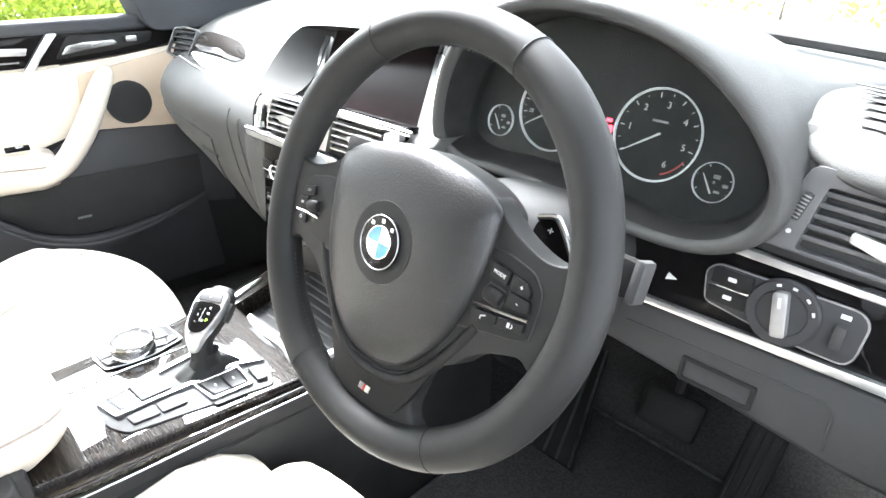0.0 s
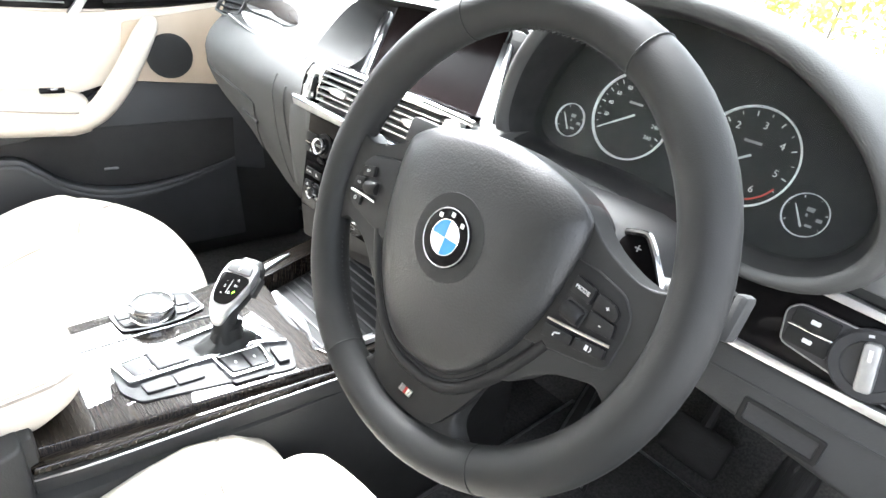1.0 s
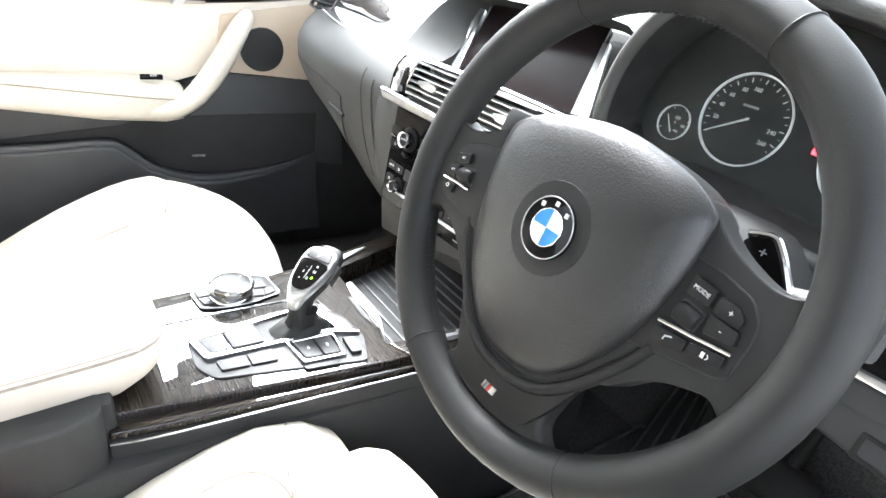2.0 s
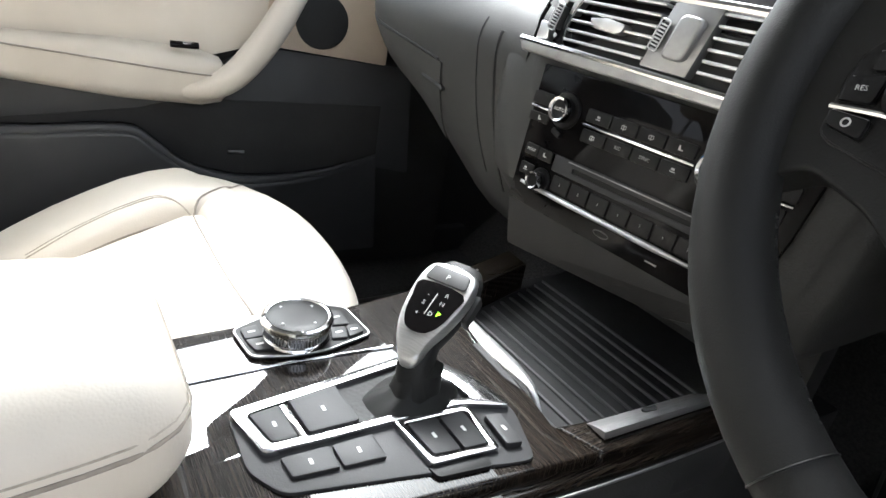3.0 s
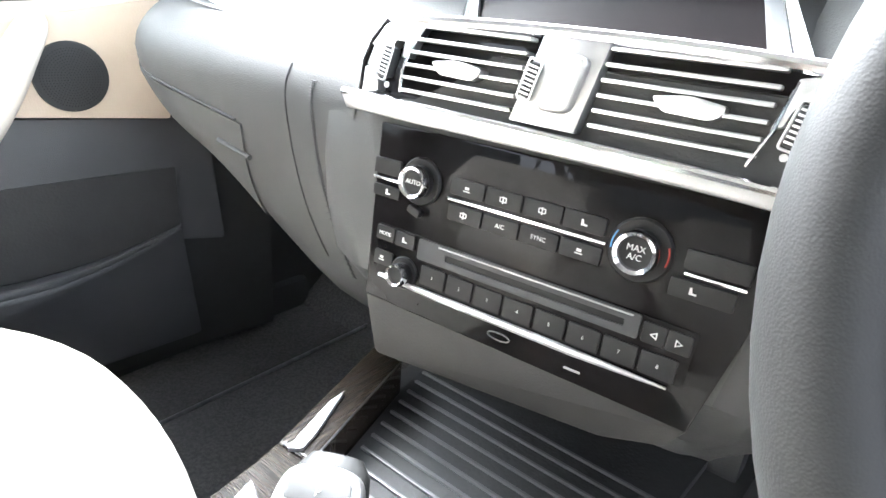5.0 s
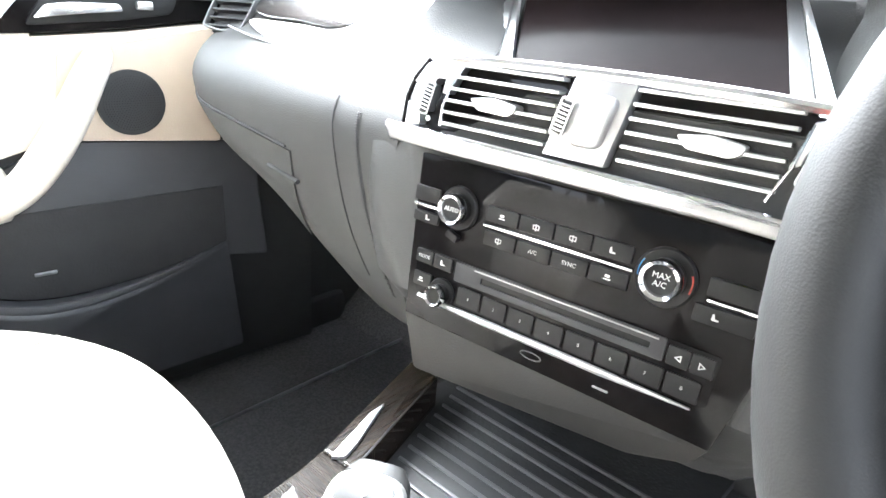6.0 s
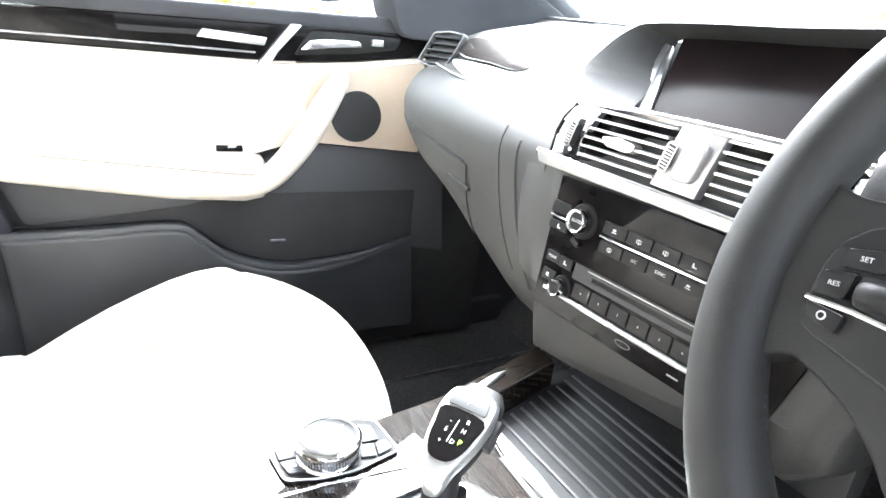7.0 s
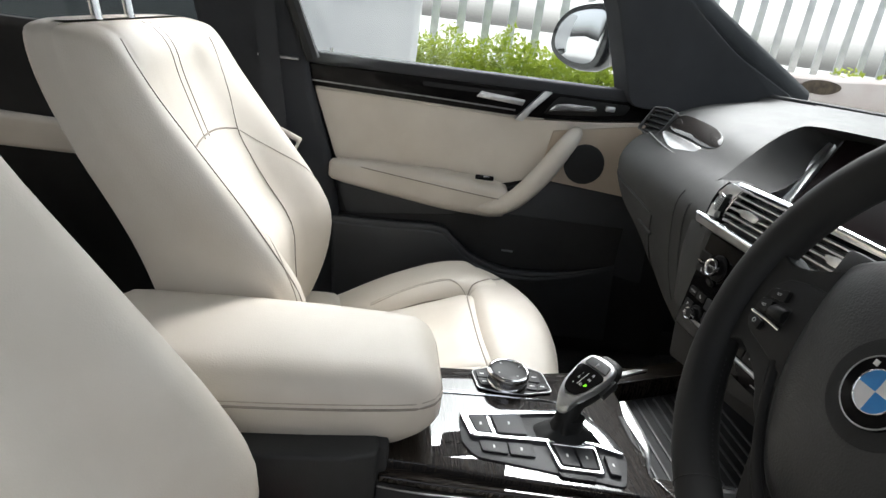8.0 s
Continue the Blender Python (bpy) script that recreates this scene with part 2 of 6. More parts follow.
def rect(u0, v0, u1, v1, radius=0.0, steps=4):
    pts = [(u0, v0), (u1, v0), (u1, v1), (u0, v1)]
    return rounded(pts, radius, steps) if radius > 0 else pts


def ring_outline(outer, inner, low, high, bevel=0.0, bm=None):
    """A closed frame between two outlines of equal length."""
    fresh = bmesh.new()
    k = len(outer)
    rings = [[fresh.verts.new((u, v, z)) for u, v in line] for line, z in ((outer, low), (outer, high), (inner, high), (inner, low))]
    for a in range(4):
        p, q = rings[a], rings[(a + 1) % 4]
        for i in range(k):
            fresh.faces.new((p[i], p[(i + 1) % k], q[(i + 1) % k], q[i]))
    bmesh.ops.recalc_face_normals(fresh, faces=fresh.faces)
    bevelled(fresh, bevel, 2, 50)
    return merged(bm, fresh)


def turned(profile, n=40, bm=None):
    """A body of revolution about the third axis from (radius, height) pairs."""
    fresh = bmesh.new()
    rows = []
    for r, z in profile:
        if r < 1e-6:
            rows.append([fresh.verts.new((0, 0, z))])
        else:
            rows.append([fresh.verts.new((r * math.cos(6.28318531 * i / n), r * math.sin(6.28318531 * i / n), z)) for i in range(n)])
    for p, q in zip(rows, rows[1:]):
        for i in range(n):
            a, c = p[i % len(p)], p[(i + 1) % len(p)]
            d, e = q[(i + 1) % len(q)], q[i % len(q)]
            face = []
            for w in (a, c, d, e):
                if w not in face:
                    face.append(w)
            if len(face) > 2:
                fresh.faces.new(face)
    return merged(bm, fresh)


def smooth_line(points, steps=6, closed=False):
    """Catmull-Rom through the points."""
    pts = [Vector(p) for p in points]
    k, out = len(pts), []
    spans = range(k) if closed else range(k - 1)
    for i in spans:
        if closed:
            a, c, d, e = (pts[(i + j) % k] for j in (-1, 0, 1, 2))
        else:
            a, c, d, e = pts[max(i - 1, 0)], pts[i], pts[i + 1], pts[min(i + 2, k - 1)]
        for n in range(steps):
            t = n / steps
            out.append(0.5 * ((2 * c) + (d - a) * t + (2 * a - 5 * c + 4 * d - e) * t * t + (3 * c - a - 3 * d + e) * t ** 3))
    if not closed:
        out.append(pts[-1])
    return out


def tube(points, radius, n=10, closed=False, flat=1.0, up=(0, 0, 1), bm=None):
    """A tube along points; radius may be a list; flat squeezes it along up."""
    pts = [Vector(p) for p in points]
    k = len(pts)
    rad = radius if isinstance(radius, (list, tuple)) else [radius] * k
    fresh = bmesh.new()
    rows = []
    for i, p in enumerate(pts):
        a, c = pts[(i - 1) % k] if closed or i else p, pts[(i + 1) % k] if closed or i < k - 1 else p
        t = (c - a).normalized()
        side = t.cross(Vector(up))
        if side.length < 1e-5:
            side = t.cross(Vector((1, 0, 0)))
        side.normalize()
        top = side.cross(t).normalized()
        rows.append([fresh.verts.new(p + rad[i] * (math.cos(6.28318531 * j / n) * side + flat * math.sin(6.28318531 * j / n) * top)) for j in range(n)])
    last = k if closed else k - 1
    for i in range(last):
        p, q = rows[i], rows[(i + 1) % k]
        for j in range(n):
            fresh.faces.new((p[j], p[(j + 1) % n], q[(j + 1) % n], q[j]))
    if not closed:
        fresh.faces.new(rows[0][::-1])
        fresh.faces.new(rows[-1])
    return merged(bm, fresh)


def loft(rows, closed=True, caps=True, bm=None):
    """A skin over rows of equally many points."""
    fresh = bmesh.new()
    vs = [[fresh.verts.new(p) for p in row] for row in rows]
    k = len(rows[0])
    for p, q in zip(vs, vs[1:]):
        for i in range(k if closed else k - 1):
            fresh.faces.new((p[i], p[(i + 1) % k], q[(i + 1) % k], q[i]))
    if caps and closed:
        fresh.faces.new(vs[0][::-1])
        fresh.faces.new(vs[-1])
    return merged(bm, fresh)


def pillow(size, radius, cuts=8, shape=None, bm=None):
    """A stuffed block: a rounded box whose points are then moved by shape."""
    fresh = bmesh.new()
    bmesh.ops.create_cube(fresh, size=2.0)
    bmesh.ops.subdivide_edges(fresh, edges=fresh.edges[:], cuts=cuts, use_grid_fill=True)
    h = [s / 2 for s in size]
    for v in fresh.verts:
        q = [v.co[i] * h[i] for i in range(3)]
        c = Vector([max(-(h[i] - radius), min(h[i] - radius, q[i])) if h[i] > radius else 0.0 for i in range(3)])
        d = Vector(q) - c
        w = Vector([min(1.0, h[i] / radius) for i in range(3)])
        if d.length > 1e-9:
            d = d.normalized() * radius
            d = Vector([d[i] * w[i] for i in range(3)])
        v.co = c + d
    if shape:
        for v in fresh.verts:
            v.co = shape(v.co.copy())
    return merged(bm, fresh)


def lettering(name, text, size, mat, parent, at, depth=0.0003):
    curve = bpy.data.curves.new(name, "FONT")
    curve.body, curve.size, curve.extrude = text, size, depth
    curve.align_x, curve.align_y = "CENTER", "CENTER"
    curve.resolution_u = 2
    tmp = bpy.data.objects.new("tmp", curve)
    scene.collection.objects.link(tmp)
    bpy.context.view_layer.update()
    mesh = bpy.data.meshes.new_from_object(tmp.evaluated_get(bpy.context.evaluated_depsgraph_get()))
    bpy.data.objects.remove(tmp)
    bpy.data.curves.remove(curve)
    mesh.name = name
    mesh.materials.clear()
    mesh.materials.append(mat)
    ob = new(name, mesh)
    ob.parent = parent
    ob.matrix_local = at
    return ob


def lift(u, v, n, turn=0.0, tilt=0.0):
    return pose(u, v, n, tilt, 0, turn)

# ---- the car: shell ----
CX = -0.02


def wind_y(x):
    """Where the windscreen's foot runs."""
    return 0.95 - 0.42 * ((x - CX) / 0.78) ** 2


def absolute(ob):
    m = ob.matrix_parent_inverse @ ob.matrix_basis if ob.parent else ob.matrix_basis
    return absolute(ob.parent) @ m if ob.parent else m


def placed(name, bm, mat, parent, label="", smooth=True):
    """A part whose mesh is given in the world's own metres."""
    ob = part(name, bm, mat, parent, label, smooth)
    ob.matrix_parent_inverse = absolute(parent).inverted()
    return ob


def base(x, y, z):
    return Matrix.Translation((x, y, z))


def slab(outline, x0, x1, bevel=0.0, segments=2):
    """An outline in y, z made solid from x0 to x1."""
    bm = prism(outline, x0, x1, bevel, segments)
    for v in bm.verts:
        v.co = (v.co.z, v.co.x, v.co.y)
    return bm


def sheet(rows, thick, closed=False):
    """A curved sheet with thickness: rows of points, doubled along their normals."""
    bm = loft(rows, closed=closed, caps=False)
    bmesh.ops.recalc_face_normals(bm, faces=bm.faces)
    bmesh.ops.solidify(bm, geom=bm.faces[:], thickness=thick)
    return bm


shell = thing("car_shell", "dark painted estate car body with grey headliner and trim", "car body", base(CX, 0, 0.36), kind="structure")
placed("floor_pan", box((1.62, 3.3, 0.05), (CX, -0.55, 0.40), 0.01), carpet, shell, "black carpeted floor")
placed("bulkhead", box((1.62, 0.05, 0.75), (CX, 1.02, 0.75), 0.01), carpet, shell)
placed("toe_board", slab([(0.62, 0.42), (1.0, 0.72), (1.0, 0.42)], -0.82, 0.78), carpet, shell, "sloping carpeted toe board")
roof_rows = []
for j in range(13):
    y = 0.12 - 2.3 * j / 12
    roof_rows.append([(CX + 0.64 * s, y, 1.66 - 0.055 * abs(s) ** 3 - 0.03 * ((y + 0.9) / 1.0) ** 2) for s in [i / 6 - 1 for i in range(13)]])
placed("headliner", sheet(roof_rows, 0.05), headliner_grey, shell, "light grey woven headliner")
placed("tailgate", box((1.6, 0.06, 0.80), (CX, -2.22, 0.80), 0.02), pillar_grey, shell)
for s in (-1, 1):
    x0 = CX + s * 0.80
    rail = smooth_line([(x0 - s * 0.02, 0.70, 1.155), (x0 - s * 0.03, 0.36, 1.345), (x0 - s * 0.09, 0.06, 1.52), (x0 - s * 0.14, -0.4, 1.615), (x0 - s * 0.15, -1.2, 1.60), (x0 - s * 0.12, -1.9, 1.50), (x0 - s * 0.06, -2.2, 1.2)], 8)
    placed("roof_rail", tube(rail, 0.036, 12), pillar_grey, shell, "grey cloth covered roof rail and pillar")
# far side: the passenger's pillar with its triangle, and the pillar behind the door
a_line = [(0.27, 1.10), (0.235, 1.20), (0.19, 1.32), (0.07, 1.44), (-0.08, 1.53), (-0.05, 1.59), (0.09, 1.515), (0.353, 1.337), (0.493, 1.241), (0.66, 1.165), (0.72, 1.10)]
placed("windscreen_pillar", slab(rounded(a_line, 0.03, 3), -0.84, -0.745, 0.018, 3), pillar_grey, shell, "dark grey windscreen pillar trim")
b_line = [(-0.335, 0.42), (-0.35, 0.62), (-0.40, 0.88), (-0.455, 1.05), (-0.475, 1.14), (-0.515, 1.235), (-0.61, 1.55), (-0.70, 1.61), (-0.78, 1.55), (-0.72, 1.20), (-0.68, 1.05), (-0.64, 0.80), (-0.62, 0.42)]
placed("centre_pillar", slab(rounded(b_line, 0.03, 3), -0.90, -0.835, 0.02, 3), pillar_grey, shell, "dark grey pillar trim behind the door")
placed("centre_pillar", slab(rounded([(y - 0.12, z) for y, z in b_line], 0.03, 3), 0.80, 0.86, 0.02, 3), pillar_grey, shell, "dark grey pillar trim behind the driver's door")
for x in (-0.86, 0.82):
    placed("sill", box((0.10, 1.5, 0.10), (x, -0.1, 0.44), 0.02), trim_black, shell)
    placed("side_wall", box((0.05, 1.45, 0.70), (x, -1.47, 0.77), 0.02), trim_black, shell, "dark rear side wall")
    placed("front_wing", box((0.06, 0.75, 0.70), (x, 0.72, 0.75), 0.02), trim_black, shell)

# unseen panel added across the driver's doorway to hold back the side light
placed("driver_door", slab(rounded([(-0.74, 0.44), (-0.66, 0.96), (0.38, 0.96), (0.36, 0.44)], 0.03, 3), 0.765, 0.835, 0.012), trim_black, shell, "plain dark unseen panel across the driver's doorway, added to block light")

# panes
pane_rows = []
for j in range(7):
    t = j / 6
    pane_rows.append([(CX + (0.78 - 0.12 * t) * s, (wind_y(CX + 0.78 * s) + 0.03) * (1 - t) + t * (0.20 - 0.10 * s * s), 1.155 + 0.46 * t - 0.03 * t * s * s) for s in [i / 8 - 1 for i in range(17)]])
windscreen = thing("windscreen", "large clear raked windscreen above the dashboard", "windscreen", base(CX, 0.9, 1.15), kind="structure")
ob = placed("pane", sheet(pane_rows, 0.004), glass, windscreen)
ob.visible_shadow = False
placed("seal", tube([Vector((x, wind_y(x) + 0.018, 1.160)) for x in [CX - 0.78 + 1.56 * i / 30 for i in range(31)]], 0.008, 8), rubber_black, windscreen, "black rubber seal at the windscreen's foot")
side_window = thing("window_1", "clear side window of the passenger door", "window", base(-0.83, 0, 1.12), kind="structure")
ob = placed("pane", slab([(0.26, 1.09), (0.20, 1.32), (0.03, 1.47), (-0.10, 1.57), (-0.58, 1.58), (-0.50, 1.235), (-0.45, 1.10)], -0.842, -0.838), glass, side_window)
ob.visible_shadow = False
placed("frame", tube([(-0.838, -0.455, 1.11), (-0.832, -0.51, 1.24), (-0.80, -0.595, 1.52)], 0.016, 8), rubber_black, side_window)
rear_window = thing("window_2", "dark tinted rear side window behind the pillar", "window", base(-0.85, -1.0, 1.12), kind="structure")
ob = placed("pane", slab([(-0.70, 1.10), (-0.74, 1.50), (-1.5, 1.48), (-1.8, 1.10)], -0.862, -0.858), tinted, rear_window)
ob.visible_shadow = False
ob = placed("pane", slab([(-0.84, 1.10), (-0.86, 1.50), (-1.5, 1.48), (-1.8, 1.10)], 0.828, 0.832), tinted, rear_window)
ob.visible_shadow = False
# rear pane out of view, added dark to dim the light from behind
back_window = thing("window_3", "unseen dark tinted rear window above the tailgate, dims light from behind", "window", base(CX, -2.15, 1.2), kind="structure")
placed("pane", sheet([[(CX + (0.74 - 0.14 * t) * q, -2.22 + 0.12 * t, 1.19 + 0.40 * t) for q in (-1, -0.5, 0, 0.5, 1)] for t in (0, 0.5, 1)], 0.004), tinted, back_window)

# wiper lying at the foot of the windscreen
wiper = thing("windscreen_wiper", "black windscreen wiper lying at the foot of the glass", "wiper", base(0.5, 0.9, 1.17))
placed("blade", tube(smooth_line([(0.218, 0.842, 1.170), (0.335, 0.752, 1.175), (0.44, 0.690, 1.178), (0.57, 0.620, 1.180)], 8), [0.002 + 0.010 * min(1.0, i / 12.0) for i in range(25)], 8), rubber_black, wiper)

# ---- dashboard ----
dashboard = thing("dashboard", "black soft grained dashboard with glovebox and air vents", "dashboard", base(CX, 0.5, 0.80), kind="structure")


def nose(x, z):
    """How far the dashboard draws back where it nears the door."""
    s = (1.03 - z) / 0.03
    edge = -0.60 + 1.05 * 0.03 * (math.log1p(math.exp(s)) if s < 20 else s)
    d = 0.5 * ((edge - x) + math.hypot(edge - x, 0.03)) - 0.004
    return max(0.0, 0.55 * d + 1.2 * max(0.0, d) ** 2)


def pad_dip(x):
    """How far the pad sweeps down towards the centre stack."""
    t = min(1.0, max(0.0, (x + 0.50) / 0.28))
    return 0.105 * t * t * (3 - 2 * t)


def pad_profile(x):
    yw = wind_y(x)
    front = smooth_line([(0.36, 1.130, 0), (0.302, 1.108, 0), (0.262, 1.075, 0), (0.222, 1.048, 0), (0.196, 1.015, 0), (0.194, 0.975, 0), (0.206, 0.935, 0), (0.238, 0.905, 0), (0.33, 0.87, 0), (0.45, 0.80, 0)], 3)
    dip = pad_dip(x)
    low = [(p.x, p.y - dip * min(1.0, max(0.0, (0.99 - p.y) / 0.085))) for p in front]
    return [(yw, 1.162), (0.62, 1.160), (0.47, 1.150)] + low + [(yw, 0.78 - dip)]


def passenger_section(x):
    yw = wind_y(x)
    cap = 1.17 if x < -0.254 else 1.066
    return [(x, min(y + nose(x, z), yw - 0.0006 * i), min(z, cap - 0.0003 * i)) for i, (y, z) in enumerate(pad_profile(x))]


def pad_front(x, z):
    """The face of the pad at a height below its widest line."""
    pts = [p for p in pad_profile(x)[6:] if p[1] < 1.05]
    for (y0, z0), (y1, z1) in zip(pts, pts[1:]):
        if z1 <= z <= z0:
            return y0 + (y1 - y0) * (z0 - z) / max(1e-6, z0 - z1) + nose(x, z)
    return 0.20 + nose(x, z)


xs = [-0.80 + 0.012 * i for i in range(24)] + [-0.50, -0.46, -0.40, -0.34, -0.29, -0.2545, -0.2535, -0.22, -0.205, -0.19]
placed("passenger_pad", loft([passenger_section(x) for x in xs]), dash_black, dashboard, "black grained dashboard pad above the glovebox")
def lid_top(x):
    return 0.990 - 0.115 * (x + 0.575)


lid_rows = []
for x in [-0.575 + 0.225 * i / 18 for i in range(19)]:
    top, foot = lid_top(x), 0.908 - 0.75 * pad_dip(x)
    lid_rows.append([(x, 0, top + (foot - top) * k / 8) for k in range(9)])
lid_rows = [[(x, pad_front(x, z) - 0.0008, z) for x, y, z in row] for row in lid_rows]
glovebox = placed("glovebox_lid", sheet(lid_rows, 0.002), dash_black, dashboard, "closed glovebox lid")
placed("handle", tube([(x, pad_front(x, lid_top(x) - 0.030) - 0.004, lid_top(x) - 0.030) for x in [-0.395 + 0.008 * i for i in range(8)]], 0.0028, 8), trim_black, glovebox, "slim black glovebox handle")
gap = [(x, lid_top(x) + 0.002) for x in [-0.600 + 0.02 * i for i in range(13)]]
placed("lid_gap", tube([(x, pad_front(x, z) - 0.0012, z) for x, z in gap], 0.0014, 6), rubber_black, glovebox, "dark gap round the glovebox lid")


def driver_section(x):
    yw = wind_y(x)
    line = [(yw, 1.162), (0.62, 1.160), (0.50, 1.157), (0.43, 1.150), (0.40, 1.10), (0.40, 0.95), (0.42, 0.82), (yw, 0.78)]
    return [(x, min(y, yw - 0.002 * i), z) for i, (y, z) in enumerate(line)]


placed("driver_pad", loft([driver_section(-0.22 + 0.98 * i / 20) for i in range(21)]), dash_black, dashboard, "black grained dashboard top before the windscreen")


def right_section(x):
    """The block to the right of the dials that carries the outer vent."""
    line = [(0.48, 1.158), (0.40, 1.160), (0.335, 1.150), (0.312, 1.125), (0.300, 1.06), (0.292, 1.0), (0.280, 0.955), (0.30, 0.94), (0.48, 0.90)]
    back = 0.10 * max(0.0, 0.60 - x)
    return [(x, y + back, z) for y, z in line]


placed("vent_block", loft([right_section(0.552 + 0.208 * i / 8) for i in range(9)]), dash_black, dashboard, "black dashboard end round the outer vent")

# eye-shaped trim and corner vent by the passenger door
SV = basis((-0.60, 0.268, 1.092), (0.98, 0.10, 0.02), (0, 0.45, 0.9))
ST = basis((-0.60, 0.274, 1.0945), (0.985, 0.06, 0.0), (0, 0.74, 0.67))
vent_trim = thing("corner_trim", "gloss wood eye-shaped trim with a satin wing beside the corner vent", "trim", ST)
eye = smooth_line([(0.056, 0.004, 0), (0.062, 0.033, 0), (0.15, 0.032, 0), (0.215, 0.020, 0), (0.244, -0.004, 0), (0.216, -0.016, 0), (0.15, -0.011, 0), (0.09, -0.010, 0)], 4, True)
part("wood_inlay", prism([(p.x, p.y) for p in eye], -0.012, 0.004, 0.002), wood, vent_trim, "dark gloss wood inlay")
wing = smooth_line([(0.060, -0.016, 0), (0.13, -0.014, 0), (0.212, -0.019, 0), (0.240, -0.026, 0), (0.230, -0.037, 0), (0.184, -0.045, 0), (0.118, -0.040, 0)], 4, True)
part("wing", prism([(p.x, p.y) for p in wing], -0.012, 0.002, 0.002), satin, vent_trim, "pale satin wing")
part("rim", tube([p + Vector((0, 0, 0.003)) for p in smooth_line([(0.034, -0.032, 0), (0.110, -0.046, 0), (0.18, -0.053, 0), (0.262, -0.056, 0)], 5)], 0.0014, 6), steel_dark, vent_trim)
corner_vent = thing("corner_vent", "small black slatted vent with a silver rim by the passenger door", "air vent", SV)
part("duct", box((0.080, 0.058, 0.03), (0.008, 0.002, -0.024), 0.004), trim_black, corner_vent)
frame_line = rounded([(-0.030, 0.032), (0.015, 0.037), (0.058, 0.033), (0.053, 0.0), (0.044, -0.030), (0.0, -0.029), (-0.040, -0.023)], 0.006, 3)
part("rim", ring_outline(frame_line, [(0.008 + (u - 0.008) * 0.92, v * 0.90) for u, v in frame_line], -0.006, 0.002, 0.0012), dark_satin, corner_vent, "thin dark rim")
for k in range(5):
    part("slat", box((0.078, 0.003, 0.012), (0.008, -0.021 + 0.0115 * k, -0.006), 0.001), button_black, corner_vent)

# ---- centre stack ----
yaw = radians(4)
S = basis((-0.027, 0.1937, 0.96), (math.cos(yaw), math.sin(yaw), 0), (-math.sin(yaw) * math.sin(radians(8)), math.cos(yaw) * math.sin(radians(8)), math.cos(radians(8))))


def face_y(x, z):
    return 0.1937 + 0.0699 * (x + 0.027) + 0.1405 * (z - 0.96)


rows = []
for z, xl, xr in ((0.810, -0.176, 0.134), (0.822, -0.184, 0.148), (0.845, -0.194, 0.165), (0.88, -0.212, 0.172), (0.92, -0.232, 0.178), (0.96, -0.248, 0.182), (1.00, -0.260, 0.185), (1.04, -0.268, 0.187), (1.060, -0.262, 0.187), (1.068, -0.250, 0.186)):
    back = 0.012 if z > 1.065 else 0.046 if z < 0.83 else 0.026 if z < 0.85 else 0.0
    ins = [(xl - 0.014, 0.34), (xl - 0.012, 0.26), (xl - 0.004, face_y(xl, z) + 0.034), (xl + 0.014, face_y(xl, z) + 0.019), (xl + 0.045, face_y(xl, z) + 0.009), (xl + 0.080, face_y(xl + 0.08, z) + 0.006), (xl + 0.105, face_y(xl + 0.105, z) + 0.005), (CX, face_y(CX, z) + 0.005), (xr - 0.050, face_y(xr - 0.05, z) + 0.005), (xr - 0.022, face_y(xr, z) + 0.010), (xr - 0.004, face_y(xr, z) + 0.030), (xr, 0.34)]
    ins = [(x, y + 0.58 * max(0.0, z - 1.005) * min(1.0, max(0.0, (xl + 0.115 - x) / 0.06))) for x, y in ins]
    rows.append([(p.x, p.y + back, z) for p in smooth_line([(x, y, 0) for x, y in ins], 4)] + [(xr, 0.50, z), (xl, 0.50, z)])
stack = thing("centre_stack", "black centre stack housing with rounded grained flanks", "centre stack", base(CX, 0.3, 0.82), kind="structure")
for z, inset in ((1.068, 0.9), (1.030, 0.88)):
    rows.append([(CX + inset * (p[0] - CX), max(p[1] + 0.004, face_y(p[0], 1.06) + 0.046) if p[1] < 0.45 else 0.49, z) for p in rows[9]])
housing = placed("housing", loft(rows), dash_black, stack, "grained rounded stack housing")
# darker plastic on the low and right faces paints in the shade there
housing.data.materials.append(trim_black)
for face in housing.data.polygons:
    if (face.center.x > 0.128 and face.center.z < 1.0) or face.center.z < 0.865:
        face.material_index = 1
def on_dash(x, z):
    """The point of the pad or the stack that faces the cabin at x, z."""
    best = None
    for ob_ in [o for o in list(dashboard.children) + list(stack.children) if o.name.split(".")[0] in ("passenger_pad", "housing")]:
        tree = dash_trees.setdefault(ob_.name, BVHTree.FromPolygons([v.co.copy() for v in ob_.data.vertices], [tuple(p.vertices) for p in ob_.data.polygons]))
        got = tree.ray_cast(Vector((x, -0.3, z)), Vector((0, 1, 0)))[0]
        if got is not None and (best is None or got.y < best.y):
            best = got
    return best + Vector((0, -0.0004, 0))


dash_trees = {}
plain_seam = smooth_line([(-0.284, 1.030, 0), (-0.278, 0.989, 0), (-0.271, 0.950, 0), (-0.259, 0.905, 0), (-0.240, 0.855, 0)], 5)
sewn_seam = smooth_line([(-0.246, 1.020, 0), (-0.242, 0.985, 0), (-0.236, 0.953, 0), (-0.229, 0.921, 0), (-0.206, 0.843, 0)], 14)
placed("seam", tube([on_dash(p.x, p.y) for p in plain_seam], 0.0009, 6), rubber_black, stack, "dark seam where the pad meets the stack")
placed("seam", tube([on_dash(p.x, p.y) for p in sewn_seam], 0.0009, 6), rubber_black, stack, "dark stitched seam")
